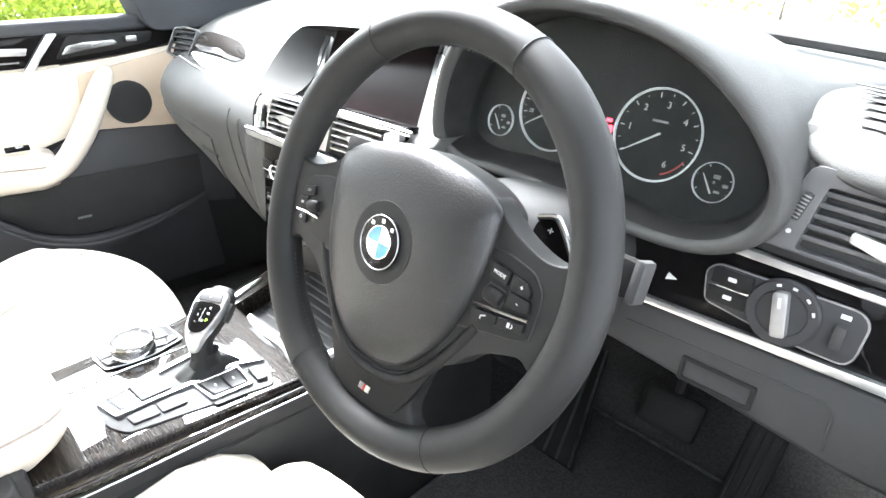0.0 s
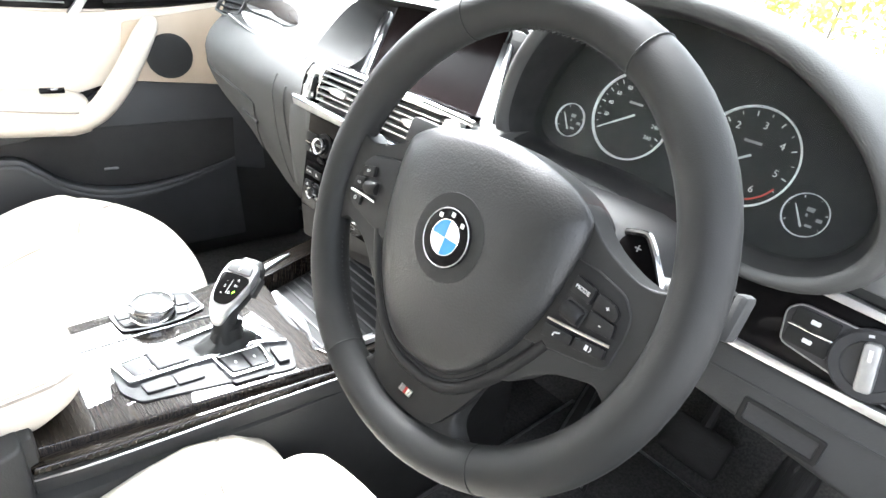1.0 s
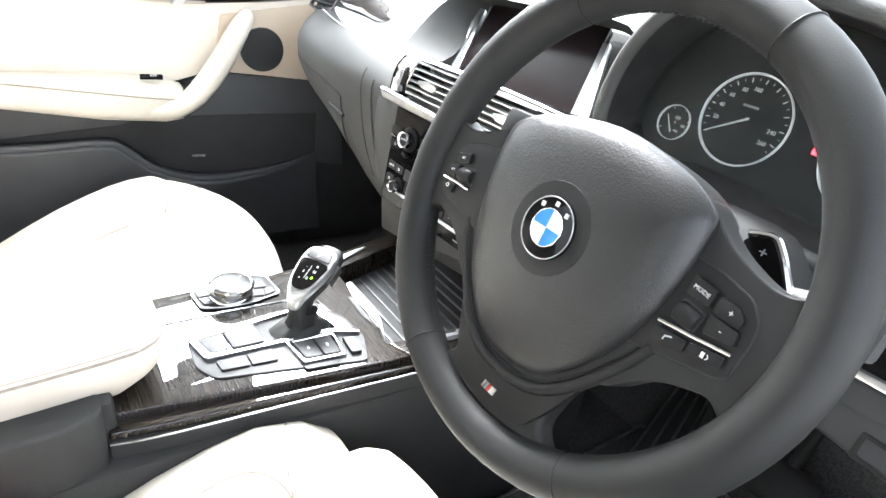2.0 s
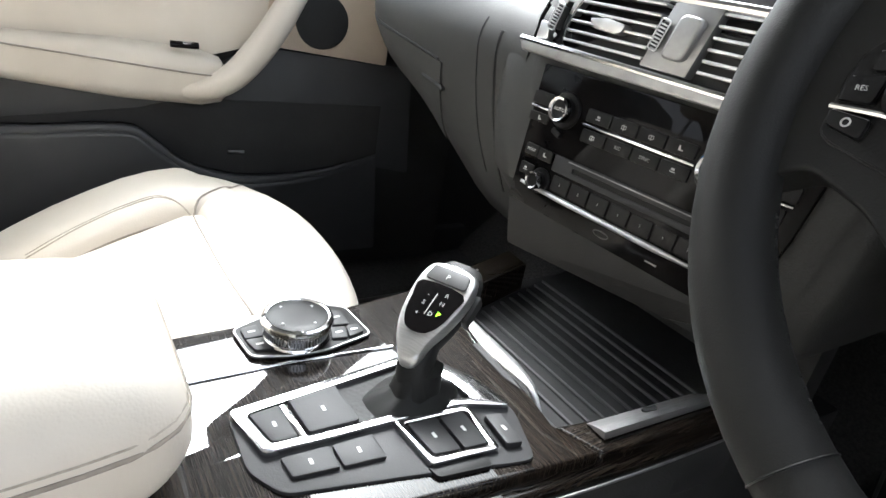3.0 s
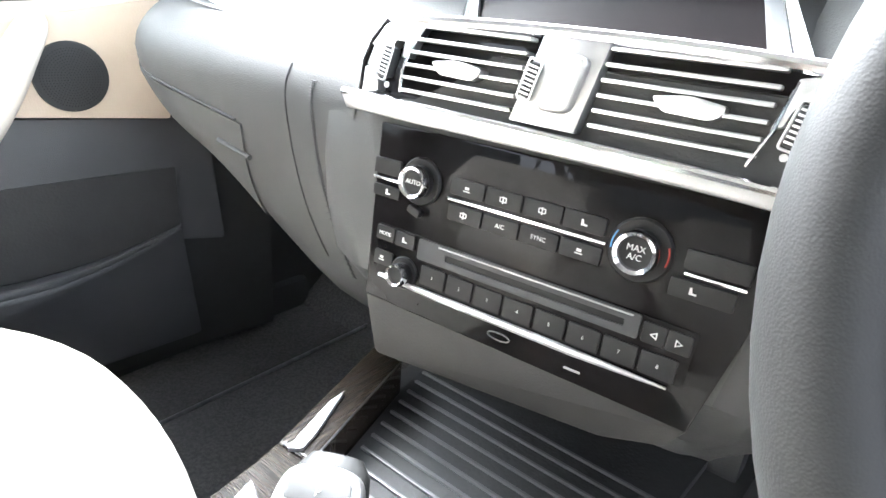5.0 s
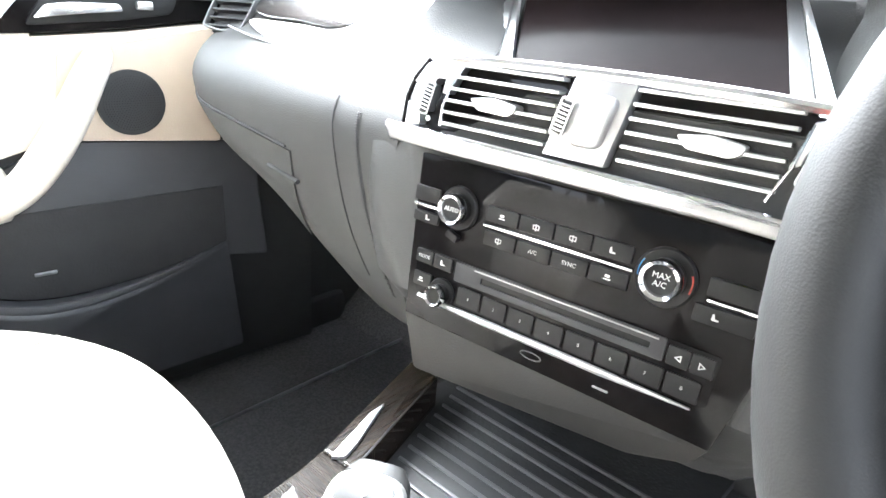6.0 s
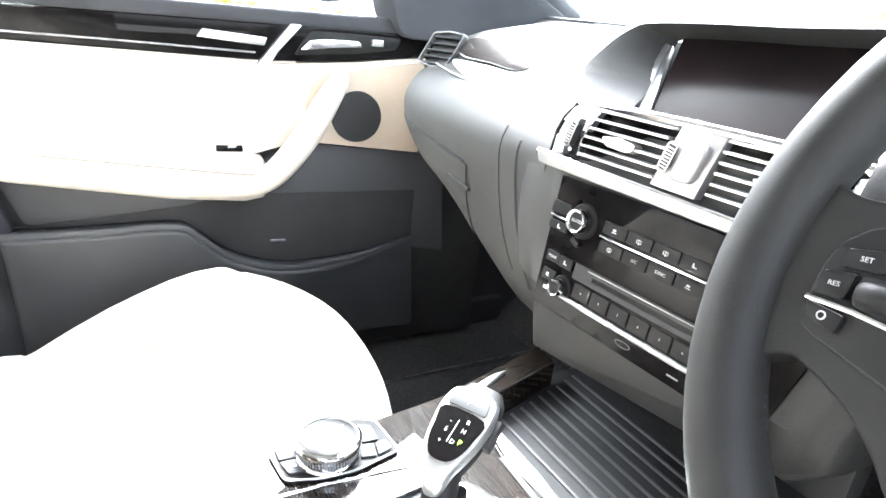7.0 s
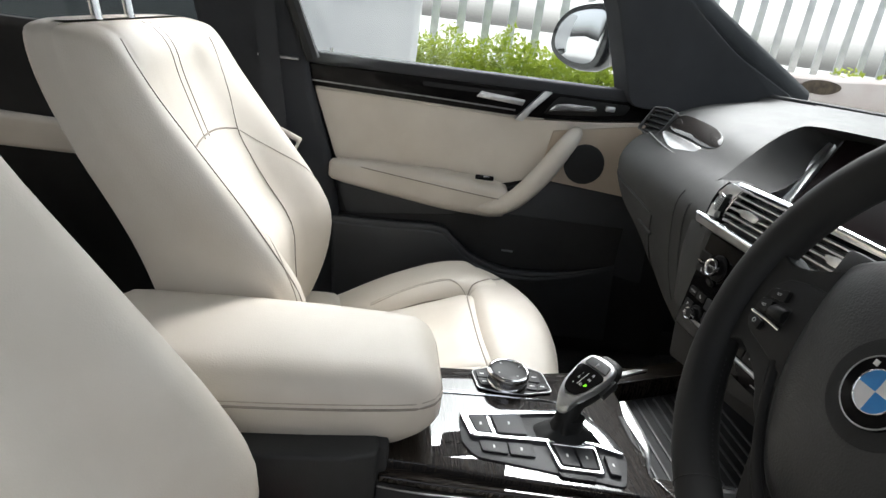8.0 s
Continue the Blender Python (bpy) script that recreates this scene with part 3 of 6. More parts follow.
for p in sewn_seam[::1]:
    placed("stitch", box((0.0060, 0.0012, 0.0009), on_dash(p.x, p.y) + Vector((0, -0.0003, 0)), 0.0003), rubber_black, stack)

# vents
vents = thing("centre_vents", "pair of black slatted centre vents framed in bright silver strips", "air vent", S)
part("duct", prism([(-0.150, 0.050), (0.168, 0.050), (0.170, 0.122), (-0.118, 0.122)], -0.03, -0.006, 0.002), gloss_black, vents)
top_bar = smooth_line([(-0.135, 0.104, -0.002), (-0.122, 0.116, 0.000), (-0.10, 0.1195, 0.001), (0.0, 0.1215, 0.004), (0.10, 0.1205, 0.004), (0.185, 0.1165, 0.000)], 5)
part("top_strip", tube(top_bar, 0.0042, 8, flat=0.9, up=(0, 0, 1)), chrome, vents, "bright silver upper strip")
low_bar = [(-0.166, 0.0612), (-0.158, 0.0490), (-0.10, 0.0478), (0.0, 0.0470), (0.10, 0.0455), (0.170, 0.0430), (0.170, 0.0535), (0.10, 0.0565), (0.0, 0.0585), (-0.10, 0.0605)]
part("lower_strip", prism(low_bar, -0.004, 0.012, 0.003, 3), satin_grey, vents, "broad satin silver lower strip")
part("strip_edge", tube([(-0.163, 0.0608, 0.010), (-0.10, 0.0600, 0.0115), (0.0, 0.0580, 0.0115), (0.10, 0.0560, 0.0115), (0.169, 0.0532, 0.0105)], 0.0030, 8), chrome, vents, "bright upper edge of the strip")
for u0, u1, lean in ((-0.106, -0.012, -0.006), (0.041, 0.137, -0.004)):
    for k in range(6):
        v = 0.0695 + 0.0092 * k
        sh = lean * (1 - k / 5)
        bm = prism([(u0 + sh, v - 0.0013), (u1 + sh, v - 0.0013), (u1 + sh, v + 0.0013), (u0 + sh, v + 0.0013)], -0.006, 0.0055, 0.0008)
        part("slat", bm, satin, vents)
for u in (-0.064, 0.093):
    tab = rounded([(u - 0.021, 0.0925), (u - 0.013, 0.0845), (u + 0.013, 0.0835), (u + 0.019, 0.0865), (u + 0.021, 0.0925), (u, 0.0955)], 0.003, 3)
    part("tab", prism(tab, -0.004, 0.0085, 0.0025), satin, vents, "silver slider tab")
bridge = [(-0.0165, 0.0635), (0.0305, 0.0625), (0.0425, 0.1185), (-0.0020, 0.1185)]
part("bridge", prism(bridge, -0.004, 0.008, 0.0015), satin_grey, vents, "satin silver bridge between the vents")
part("lever", prism(rounded([(0.004, 0.073), (0.026, 0.073), (0.034, 0.108), (0.012, 0.110)], 0.007, 4), 0.006, 0.0155, 0.003, 3), satin_grey, vents, "rounded silver lever")
for u, v in ((-0.0045, 0.0905), (-0.1240, 0.0875), (0.1500, 0.0880)):
    wheel = part("thumbwheel", box((0.0072, 0.0225, 0.012), (0, 0, 0), 0.002), trim_black, vents, "ribbed thumbwheel", at=lift(u, v, 0.006, -12))
    for k in range(7):
        part("rib", box((0.0066, 0.0013, 0.0016), (0, -0.0088 + 0.0029 * k, 0.0062), 0.0003), satin, wheel, "bright ribs")
    part("rim", tube([(x, y, 0.0058) for x, y in rounded([(-0.0046, -0.0128), (0.0046, -0.0128), (0.0046, 0.0128), (-0.0046, 0.0128)], 0.0020, 3)], 0.0008, 6, True), satin, wheel, "thin silver rim")
    part("dot", turned([(0, 0), (0.0022, 0), (0.0022, 0.001), (0, 0.001)], 12), white_mark, vents, at=lift(u - 0.0035, v - 0.0165, 0.0012))
part("dot", box((0.0085, 0.0026, 0.001), (0.1530, 0.0722, 0.0006), 0.0004), white_mark, vents)
part("end_cap", prism([(-0.1500, 0.0625), (-0.1340, 0.0652), (-0.1365, 0.0805), (-0.1492, 0.0824)], -0.006, 0.004, 0.0015), satin, vents, "silver end cap")
plate = [(-0.1440, 0.0985), (-0.1305, 0.0935), (-0.1285, 0.0965), (-0.1235, 0.0985), (-0.1205, 0.1035), (-0.1125, 0.1035), (-0.1150, 0.0925), (-0.1095, 0.0925), (-0.1040, 0.1045), (-0.0972, 0.1155), (-0.1098, 0.1180), (-0.1223, 0.1185), (-0.1327, 0.1135)]
part("corner_plate", prism(plate, -0.006, 0.005, 0.001), satin, vents, "silver corner plate")
part("end_line", tube([(-0.0979, 0.1145, 0.004), (-0.1068, 0.0986, 0.005), (-0.1121, 0.0824, 0.005), (-0.1126, 0.0672, 0.004)], 0.0012, 6), chrome, vents, "thin bright vent edge")
part("end_frame", tube([(-0.1520, 0.0640, 0.002), (-0.1510, 0.0860, 0.002), (-0.1450, 0.1020, 0.002), (-0.1335, 0.1165, 0.001)], 0.0022, 8), gloss_black, vents)
plate = [(0.1433, 0.1115), (0.1560, 0.1145), (0.1680, 0.1135), (0.1690, 0.1060), (0.1601, 0.1015), (0.1485, 0.1018), (0.1440, 0.0935), (0.1425, 0.0868), (0.1365, 0.0835), (0.1400, 0.0985)]
part("corner_plate", prism(plate, -0.006, 0.005, 0.001), satin, vents, "silver corner plate")
part("end_cap", prism([(0.1640, 0.0990), (0.1690, 0.0950), (0.1690, 0.0870), (0.1600, 0.0875)], -0.006, 0.004, 0.001), satin, vents, "silver end cap")
part("end_line", tube([(0.1300, 0.0635, 0.004), (0.1385, 0.0850, 0.005), (0.1435, 0.110, 0.004)], 0.0012, 6), chrome, vents, "thin bright vent edge")

# climate and radio panel
panel = thing("control_panel", "gloss black climate and radio panel with silver ringed knobs", "control panel", S)
part("lower_fascia", prism(rounded([(-0.1245, -0.0965), (0.1415, -0.0990), (0.1300, -0.1160), (0.0900, -0.1290), (-0.1060, -0.1460)], 0.004, 2), -0.030, -0.0010, 0.003, 2), fascia_brown, panel, "plain dark brown fascia under the panel")
part("backing", prism([(-0.1290, 0.0430), (0.1640, 0.0430), (0.1560, -0.030), (0.1400, -0.1005), (-0.1235, -0.0980)], -0.008, 0.000, 0.0015), gloss_black, panel, "gloss black panel face")


def key(u0, v0, u1, v1, proud=0.0022, text="", size=0.0045):
    k = part("button", prism(rect(u0, v0, u1, v1, 0.0012, 2), -0.001, proud, 0.0007), button_black, panel)
    if text:
        lettering("mark", text, size, white_mark, k, pose((u0 + u1) / 2, (v0 + v1) / 2, proud))
    return k


def glyph(host, u, v, proud=0.0024, kind=0):
    """A little pictogram of bars, too small to read."""
    g = 0.68
    if kind == 0:
        bm = prism(rect(u - 0.004 * g, v - 0.0028 * g, u + 0.004 * g, v - 0.0016 * g), proud, proud + 0.0002)
        bm = prism(rect(u - 0.0025 * g, v - 0.0002, u + 0.0025 * g, v + 0.0026 * g), proud, proud + 0.0002, bm=bm)
    elif kind == 1:
        bm = ring_outline(rect(u - 0.004 * g, v - 0.0026 * g, u + 0.004 * g, v + 0.0026 * g, 0.0006), rect(u - 0.0031 * g, v - 0.0017 * g, u + 0.0031 * g, v + 0.0017 * g, 0.0003), proud, proud + 0.0002)
        bm = prism(rect(u - 0.0004, v - 0.004 * g, u + 0.0004, v + 0.0035 * g), proud, proud + 0.0002, bm=bm)
    else:
        bm = prism([(u - 0.003 * g, v - 0.003 * g), (u + 0.0035 * g, v - 0.003 * g), (u + 0.0035 * g, v - 0.0014 * g), (u, v - 0.0012 * g), (u - 0.0012 * g, v + 0.0035 * g), (u - 0.0030 * g, v + 0.003 * g)], proud, proud + 0.0002)
    part("mark", bm, white_mark, host)


def knob(u, v, r, text, size, ring=True):
    well = part("knob_well", turned([(0, 0.0005), (r * 1.55, 0.0005), (r * 1.55, 0.002), (r * 1.44, 0.0035), (r * 1.05, 0.003), (0, 0.003)], 48), button_black, panel, "black dished knob base", at=lift(u, v, 0))
    k = part("knob", turned([(r * 1.03, 0.002), (r * 1.03, 0.011), (r * 0.99, 0.0125), (r * 0.93, 0.0120), (0, 0.0115)], 48), button_black, panel, "round knob with a bright silver ring", at=lift(u, v, 0))
    part("ring", turned([(r * 1.06, 0.0085), (r * 1.06, 0.0125), (r * 0.98, 0.0150), (r * 0.80, 0.0140), (r * 0.72, 0.0120), (r * 0.72, 0.010)], 48), chrome, k, "bright silver ring")
    if isinstance(text, str):
        text = [text]
    for i, word in enumerate(text):
        lettering("mark", word, size, white_mark, k, pose(0, ((len(text) - 1) / 2 - i) * size * 1.0, 0.0118))
    return well


knob(-0.0825, 0.0060, 0.0118, "AUTO", 0.0050)
part("fan_tab", prism(rect(-0.006, -0.003, 0.006, 0.003, 0.002, 3), 0.001, 0.007, 0.001), button_black, panel, at=lift(-0.0825, -0.0165, 0, -20))
knob(0.0865, 0.0020, 0.0132, ["MAX", "A/C"], 0.0055)
part("arc", tube([(0.0865 + 0.0178 * math.cos(t), 0.002 + 0.0178 * math.sin(t), 0.0036) for t in [-0.3 + 0.075 * i for i in range(10)]], 0.0006, 6), red_mark, panel, "red temperature arc")
part("arc", tube([(0.0865 + 0.0178 * math.cos(t), 0.002 + 0.0178 * math.sin(t), 0.0036) for t in [2.6 + 0.075 * i for i in range(10)]], 0.0005, 6), blue_mark, panel, "blue temperature arc")
glyph(key(-0.1270, -0.0135, -0.1010, -0.0045), -0.112, -0.009, kind=2)
key(-0.1285, 0.0040, -0.1030, 0.0165)
part("strip", box((0.026, 0.0022, 0.004), (-0.1150, 0.0008, 0.001), 0.0006), chrome, panel)
for i in range(4):
    u0 = -0.0560 + 0.0300 * i
    glyph(key(u0, 0.0035, u0 + 0.0288, 0.0158), u0 + 0.0145, 0.0095, kind=(0, 1, 1, 2)[i])
    k = key(u0 + 0.001, -0.0155, u0 + 0.0298, -0.0035, text=("", "A/C", "SYNC", "")[i])
    if i in (0, 3):
        glyph(k, u0 + 0.0150, -0.0095, kind=1 if i == 0 else 0)
part("strip", box((0.122, 0.0024, 0.004), (0.0040, 0.0001, 0.001), 0.0006), chrome, panel, "bright strip between the button rows")
key(0.1130, -0.0010, 0.1500, 0.0115)
part("strip", box((0.035, 0.0022, 0.004), (0.1320, -0.0035, 0.001), 0.0006), chrome, panel)
glyph(key(0.1080, -0.0190, 0.1455, -0.0070), 0.122, -0.013, kind=2)
part("radio_face", prism(rounded([(-0.1185, -0.0345), (0.1330, -0.0365), (0.1310, -0.0735), (-0.1140, -0.0790)], 0.003, 3), -0.001, 0.0012, 0.0006), gloss_black, panel, "gloss black radio face")
key(-0.1175, -0.0475, -0.0995, -0.0360, 0.003, "MODE", 0.0042)
glyph(key(-0.0985, -0.0480, -0.0795, -0.0365, 0.003), -0.089, -0.042, 0.003, 2)
glyph(key(-0.1170, -0.0680, -0.0985, -0.0560, 0.003), -0.109, -0.062, 0.003, 0)
knob(-0.0860, -0.0680, 0.0085, "", 0.003)
part("slot_frame", ring_outline(rect(-0.0760, -0.0530, 0.0980, -0.0365, 0.002), rect(-0.0500, -0.0475, 0.0880, -0.0428, 0.001), 0.0, 0.0026, 0.0006), gate_grey, panel)
part("disc_slot", prism(rect(-0.0520, -0.0480, 0.0900, -0.0420), 0.0003, 0.0013), cap_black, panel, "dark disc slot")
part("slot_lip", box((0.150, 0.0012, 0.0015), (0.0180, -0.0385, 0.0026), 0.0004), steel_dark, panel)
for i in range(8):
    u0 = -0.0700 + 0.0247 * i
    key(u0, -0.0715 - 0.0002 * i, u0 + 0.0226, -0.0560 - 0.0002 * i, 0.0028, str(i + 1), 0.0038)
for i, way in enumerate((-1, 1)):
    u0 = 0.1000 + 0.0155 * i
    k = key(u0, -0.0530, u0 + 0.0148, -0.0395, 0.0028)
    c = u0 + 0.0074
    part("mark", ring_outline([(c + 0.0024 * way, -0.0465), (c - 0.0022 * way, -0.0440), (c - 0.0022 * way, -0.0490)], [(c + 0.0012 * way, -0.0465), (c - 0.0015 * way, -0.0451), (c - 0.0015 * way, -0.0479)], 0.0028, 0.0031), white_mark, k)
part("long_strip", tube([(-0.1100, -0.0765, 0.0018), (-0.05, -0.0768, 0.003), (0.06, -0.0770, 0.003), (0.1225, -0.0772, 0.0012)], [0.0018, 0.0030, 0.0030, 0.0010], 8), satin, panel, "long bright silver strip under the station keys")

part("latch", tube([(0.004 + 0.009 * math.cos(t), -0.0885 + 0.0028 * math.sin(t), 0.0004) for t in [6.28318531 * k / 16 for k in range(16)]], 0.0006, 6, True), dark_satin, panel, "small oval latch")
part("mark", box((0.012, 0.0016, 0.0008), (0.062, -0.0905, 0.0005), 0.0003), steel_dark, panel)
# screen
SC = basis((-0.0375, 0.306, 1.072), (0.998, 0.065, 0), (0, 0.064, 0.062))
display = thing("display_screen", "dark switched-off wide display in a hooded recess", "screen", SC)
lip_line = [(-0.257, 0.224, 1.040), (-0.2525, 0.258, 1.082), (-0.243, 0.288, 1.122), (-0.224, 0.312, 1.152), (-0.190, 0.325, 1.163), (-0.05, 0.345, 1.168), (0.09, 0.36, 1.170), (0.130, 0.345, 1.120), (0.135, 0.325, 1.065)]
deep_line = [(-0.170, 0.240, 1.055), (-0.164, 0.285, 1.076), (-0.182, 0.325, 1.104), (-0.204, 0.372, 1.138), (-0.190, 0.380, 1.149), (-0.06, 0.388, 1.154), (0.080, 0.396, 1.153), (0.090, 0.365, 1.100), (0.092, 0.335, 1.066)]
out_line = [(-0.282, 0.270, 1.035), (-0.280, 0.290, 1.075), (-0.274, 0.318, 1.112), (-0.254, 0.345, 1.148), (-0.190, 0.370, 1.165), (-0.05, 0.41, 1.164), (0.10, 0.43, 1.164), (0.165, 0.37, 1.120), (0.165, 0.35, 1.065)]
mid_line = [tuple(0.5 * (p + q) + (0.006 if i == 2 else -0.002 if i == 1 else 0.0) for i, (p, q) in enumerate(zip(a, b))) for a, b in zip(out_line, lip_line)]
hood = loft([smooth_line(line, 4) for line in (out_line, mid_line, lip_line, deep_line)], closed=False)
ob = part("hood", hood, dash_black, display, "black grained hood round the display")
ob.matrix_parent_inverse = SC.inverted()
part("pane", prism([(-0.096, -0.046), (0.130, -0.046), (0.074, 0.124), (-0.160, 0.124)], -0.012, 0.0, 0.001), screen_dark, display, "dark glossy display pane")
part("side_panel", prism([(-0.205, -0.046), (-0.122, -0.046), (-0.165, 0.112), (-0.215, 0.112)], -0.02, -0.006), dash_black, display, "grained panel beside the display")
part("side_inset", prism(rounded([(-0.194, -0.012), (-0.142, -0.012), (-0.170, 0.080), (-0.200, 0.080)], 0.004, 3), -0.008, -0.004, 0.001), dark_satin, display, "smooth grey inset")
part("strip", prism([(-0.1400, -0.046), (-0.1120, -0.046), (-0.1620, 0.096), (-0.1675, 0.096)], -0.004, 0.005, 0.002), satin, display, "tapering silver strip")
part("strip_bevel", prism([(-0.1125, -0.046), (-0.0960, -0.046), (-0.1595, 0.098), (-0.1622, 0.097)], -0.006, 0.0015, 0.001), satin, display, "grey bevel beside the strip")
part("strip_bevel", prism([(0.1300, -0.046), (0.1480, -0.046), (0.0930, 0.096), (0.0820, 0.097)], -0.006, 0.0015, 0.001), dark_satin, display, "grey bevel beside the strip")
part("backing", prism([(-0.210, -0.046), (0.165, -0.046), (0.125, 0.120), (-0.210, 0.120)], -0.026, -0.021), dash_black, display, "grained panel behind the strips")
part("strip", prism([(0.1490, -0.046), (0.1650, -0.046), (0.0970, 0.096), (0.0930, 0.096)], -0.004, 0.005, 0.002), satin, display, "tapering silver strip")

# ---- dials ----
CL = basis((0.36, 0.314, 1.09), (1, 0, 0), (0, math.sin(0.25), math.cos(0.25)))
cluster = thing("instrument_cluster", "black instrument cluster with four white ringed dials under a hood", "instrument cluster", CL)
lip = [(0.174, 1.078), (0.174, 1.115), (0.188, 1.160), (0.222, 1.202), (0.290, 1.226), (0.370, 1.224), (0.445, 1.206), (0.510, 1.166), (0.548, 1.120), (0.552, 1.082), (0.528, 1.052), (0.480, 1.038), (0.400, 1.044), (0.330, 1.0525), (0.272, 1.0555), (0.225, 1.0535), (0.192, 1.060)]
lip = [(p.x, p.y) for p in smooth_line([(x, z, 0) for x, z in lip], 4, True)]
mx, mz = 0.365, 1.125


def grown(line, d, k=1.0):
    out = []
    for x, z in line:
        r = math.hypot(x - mx, z - mz)
        out.append((mx + (x - mx) * (k + d / r), mz + (z - mz) * (k + d / r)))
    return out


def lip_y(x, z):
    return 0.262 + 0.05 * (z - 1.03) - 0.02 * (0.55 - x)


rings = [[(x, 0.320 + 0.25 * (z - 1.09), z) for x, z in grown(lip, -0.012)],
         [(x, 0.298, z) for x, z in grown(lip, -0.005)],
         [(x, 0.5 * (0.298 + lip_y(x, z)), z) for x, z in grown(lip, -0.001)],
         [(x, lip_y(x, z) + 0.008, z) for x, z in grown(lip, 0.003)]]
# separate surround, its darker black also stands for shade under the hood
ob = part("bezel", loft(rings, caps=False), dial_black, cluster, "matt black inner surround of the dials, darkened for the hood's shade")
ob.matrix_parent_inverse = CL.inverted()
rings = [[(x, lip_y(x, z) + dy, z) for x, z in grown(lip, d)] for d, dy in ((0.0025, 0.008), (0.0035, 0.0048), (0.0055, 0.0022), (0.0085, 0.0006), (0.012, 0.0), (0.0155, 0.0006), (0.0185, 0.0026), (0.0208, 0.0062), (0.0222, 0.012), (0.0232, 0.022))]
rings += [[(x, 0.31, z) for x, z in grown(lip, 0.0245)],
          [(x, 0.40, min(z, 1.215)) for x, z in grown(lip, 0.026)],
          [(x, 0.52, min(z, 1.165)) for x, z in grown(lip, 0.05)],
          [(x, 0.62, min(z, 1.15)) for x, z in grown(lip, 0.06)]]
ob = part("hood", loft(rings, caps=False), dash_black, cluster, "black grained hood over the dials")
ob.matrix_parent_inverse = CL.inverted()
ob = part("face", prism([(x - 0.36, (z - 1.09) / math.cos(0.25)) for x, z in grown(lip, -0.008)], -0.006, 0.0, 0.0), dial_black, cluster, "matt black dial face")
for u, v, r, marks, pointer, texts in ((0.0655, 0.0255, 0.0478, 14, 214, ["1", "2", "3", "4", "5", "6"]), (-0.0640, 0.0265, 0.0470, 24, 212, ["20", "40", "60", "80", "100", "", "", "", "240", "260"]), (0.1345, -0.0060, 0.0198, 6, 118, []), (-0.1365, 0.0010, 0.0192, 6, 112, [])):
    dial = part("dial", turned([(0, 0.0), (r * 0.96, 0.0), (r * 0.96, 0.001), (0, 0.001)], 48), dial_black, cluster, at=lift(u, v, 0.0))
    part("ring", turned([(r * 0.995, 0.0), (r * 1.01, 0.003), (r * 0.995, 0.0045), (r * 0.972, 0.0040), (r * 0.962, 0.0005)], 64), ring_white, dial, "thin bright ring")
    for k in range(marks):
        t = radians(212 - 244 * k / (marks - 1))
        a = r * (0.80 if k % 2 == 0 else 0.85)
        part("tick", box((r * 0.90 - a, 0.0011 if k % 2 == 0 else 0.0006, 0.0004), ((a + r * 0.90) / 2, 0, 0.0012)), white_mark, dial, at=lift(0, 0, 0, math.degrees(t)))
    for k, word in enumerate(texts):
        if word:
            t = radians((174 - 46.5 * k) if len(texts) == 6 else (190 - 24.5 * k))
            lettering("mark", word, r * (0.20 if len(texts) == 6 else 0.13), white_mark, dial, pose(r * 0.66 * math.cos(t), r * 0.66 * math.sin(t), 0.0014))
    if r < 0.03:
        part("needle", prism([(-0.05 * r, -0.0010), (r * 1.05, -0.0004), (r * 1.05, 0.0004), (-0.05 * r, 0.0010)], 0.002, 0.0030, 0.0003), white_mark, dial, "white pointer", at=lift(0.02 * r, -0.52 * r, 0, 124))
        for mu, mv, mw, mh in ((0.12, 0.30, 0.34, 0.20), (0.62, -0.05, 0.26, 0.16), (0.30, -0.42, 0.30, 0.12), (0.05, 0.02, 0.10, 0.14)):
            part("mark", box((mw * r, mh * r, 0.0003), (mu * r, mv * r, 0.0013)), steel_dark, dial)
        continue
    part("needle", prism([(-0.10 * r, -0.0012), (r * 0.86, -0.0005), (r * 0.86, 0.0005), (-0.10 * r, 0.0012)], 0.002, 0.0032, 0.0003), white_mark, dial, "white pointer", at=lift(0, 0, 0, pointer))
    if r > 0.03:
        part("mark", box((r * 0.36, 0.0025, 0.0003), (0, r * 0.30, 0.0013)), steel_dark, dial)
cover_line = [(x - 0.36, (z - 1.09) / math.cos(0.25)) for x, z in grown(lip, -0.004)]
cover = part("cover", prism(cover_line, 0.009, 0.0105), dial_cover, cluster, "clear anti-glare cover over the dials")
cover.visible_shadow = False
part("mark", tube([(0.0655 + 0.0405 * math.cos(t), 0.0255 + 0.0405 * math.sin(t), 0.0014) for t in [radians(-68 + 5.5 * k) for k in range(8)]], 0.0009, 6), red_mark, cluster, "red band of the rev counter")
part("warning_lamp", prism(rect(-0.0035, -0.0018, 0.0035, 0.0018, 0.001), 0.0003, 0.001), red_lamp, cluster, "small lit red warning lamp", at=lift(0.0085, 0.030, 0))
part("warning_lamp", prism(rect(-0.003, -0.004, 0.002, 0.004, 0.001), 0.0003, 0.001), red_lamp, cluster, at=lift(0.0125, 0.021, 0))
for k in range(4):
    part("mark", box((0.012, 0.0015, 0.0004), (-0.045 + 0.004 * k, -0.034 - 0.004 * k, 0.0006)), steel_dark, cluster)

# ---- steering wheel ----
tilt = radians(20.66)
WH = basis((0.3445, 0.0441, 1.0634), (1, 0, 0), (0, math.sin(tilt), math.cos(tilt))) @ Matrix.Scale(1.055, 4)
steering = thing("steering_wheel", "black leather three-spoke steering wheel with a round emblem", "steering wheel", WH)
RR = 0.1712
ring_pts, ring_rad = [], []
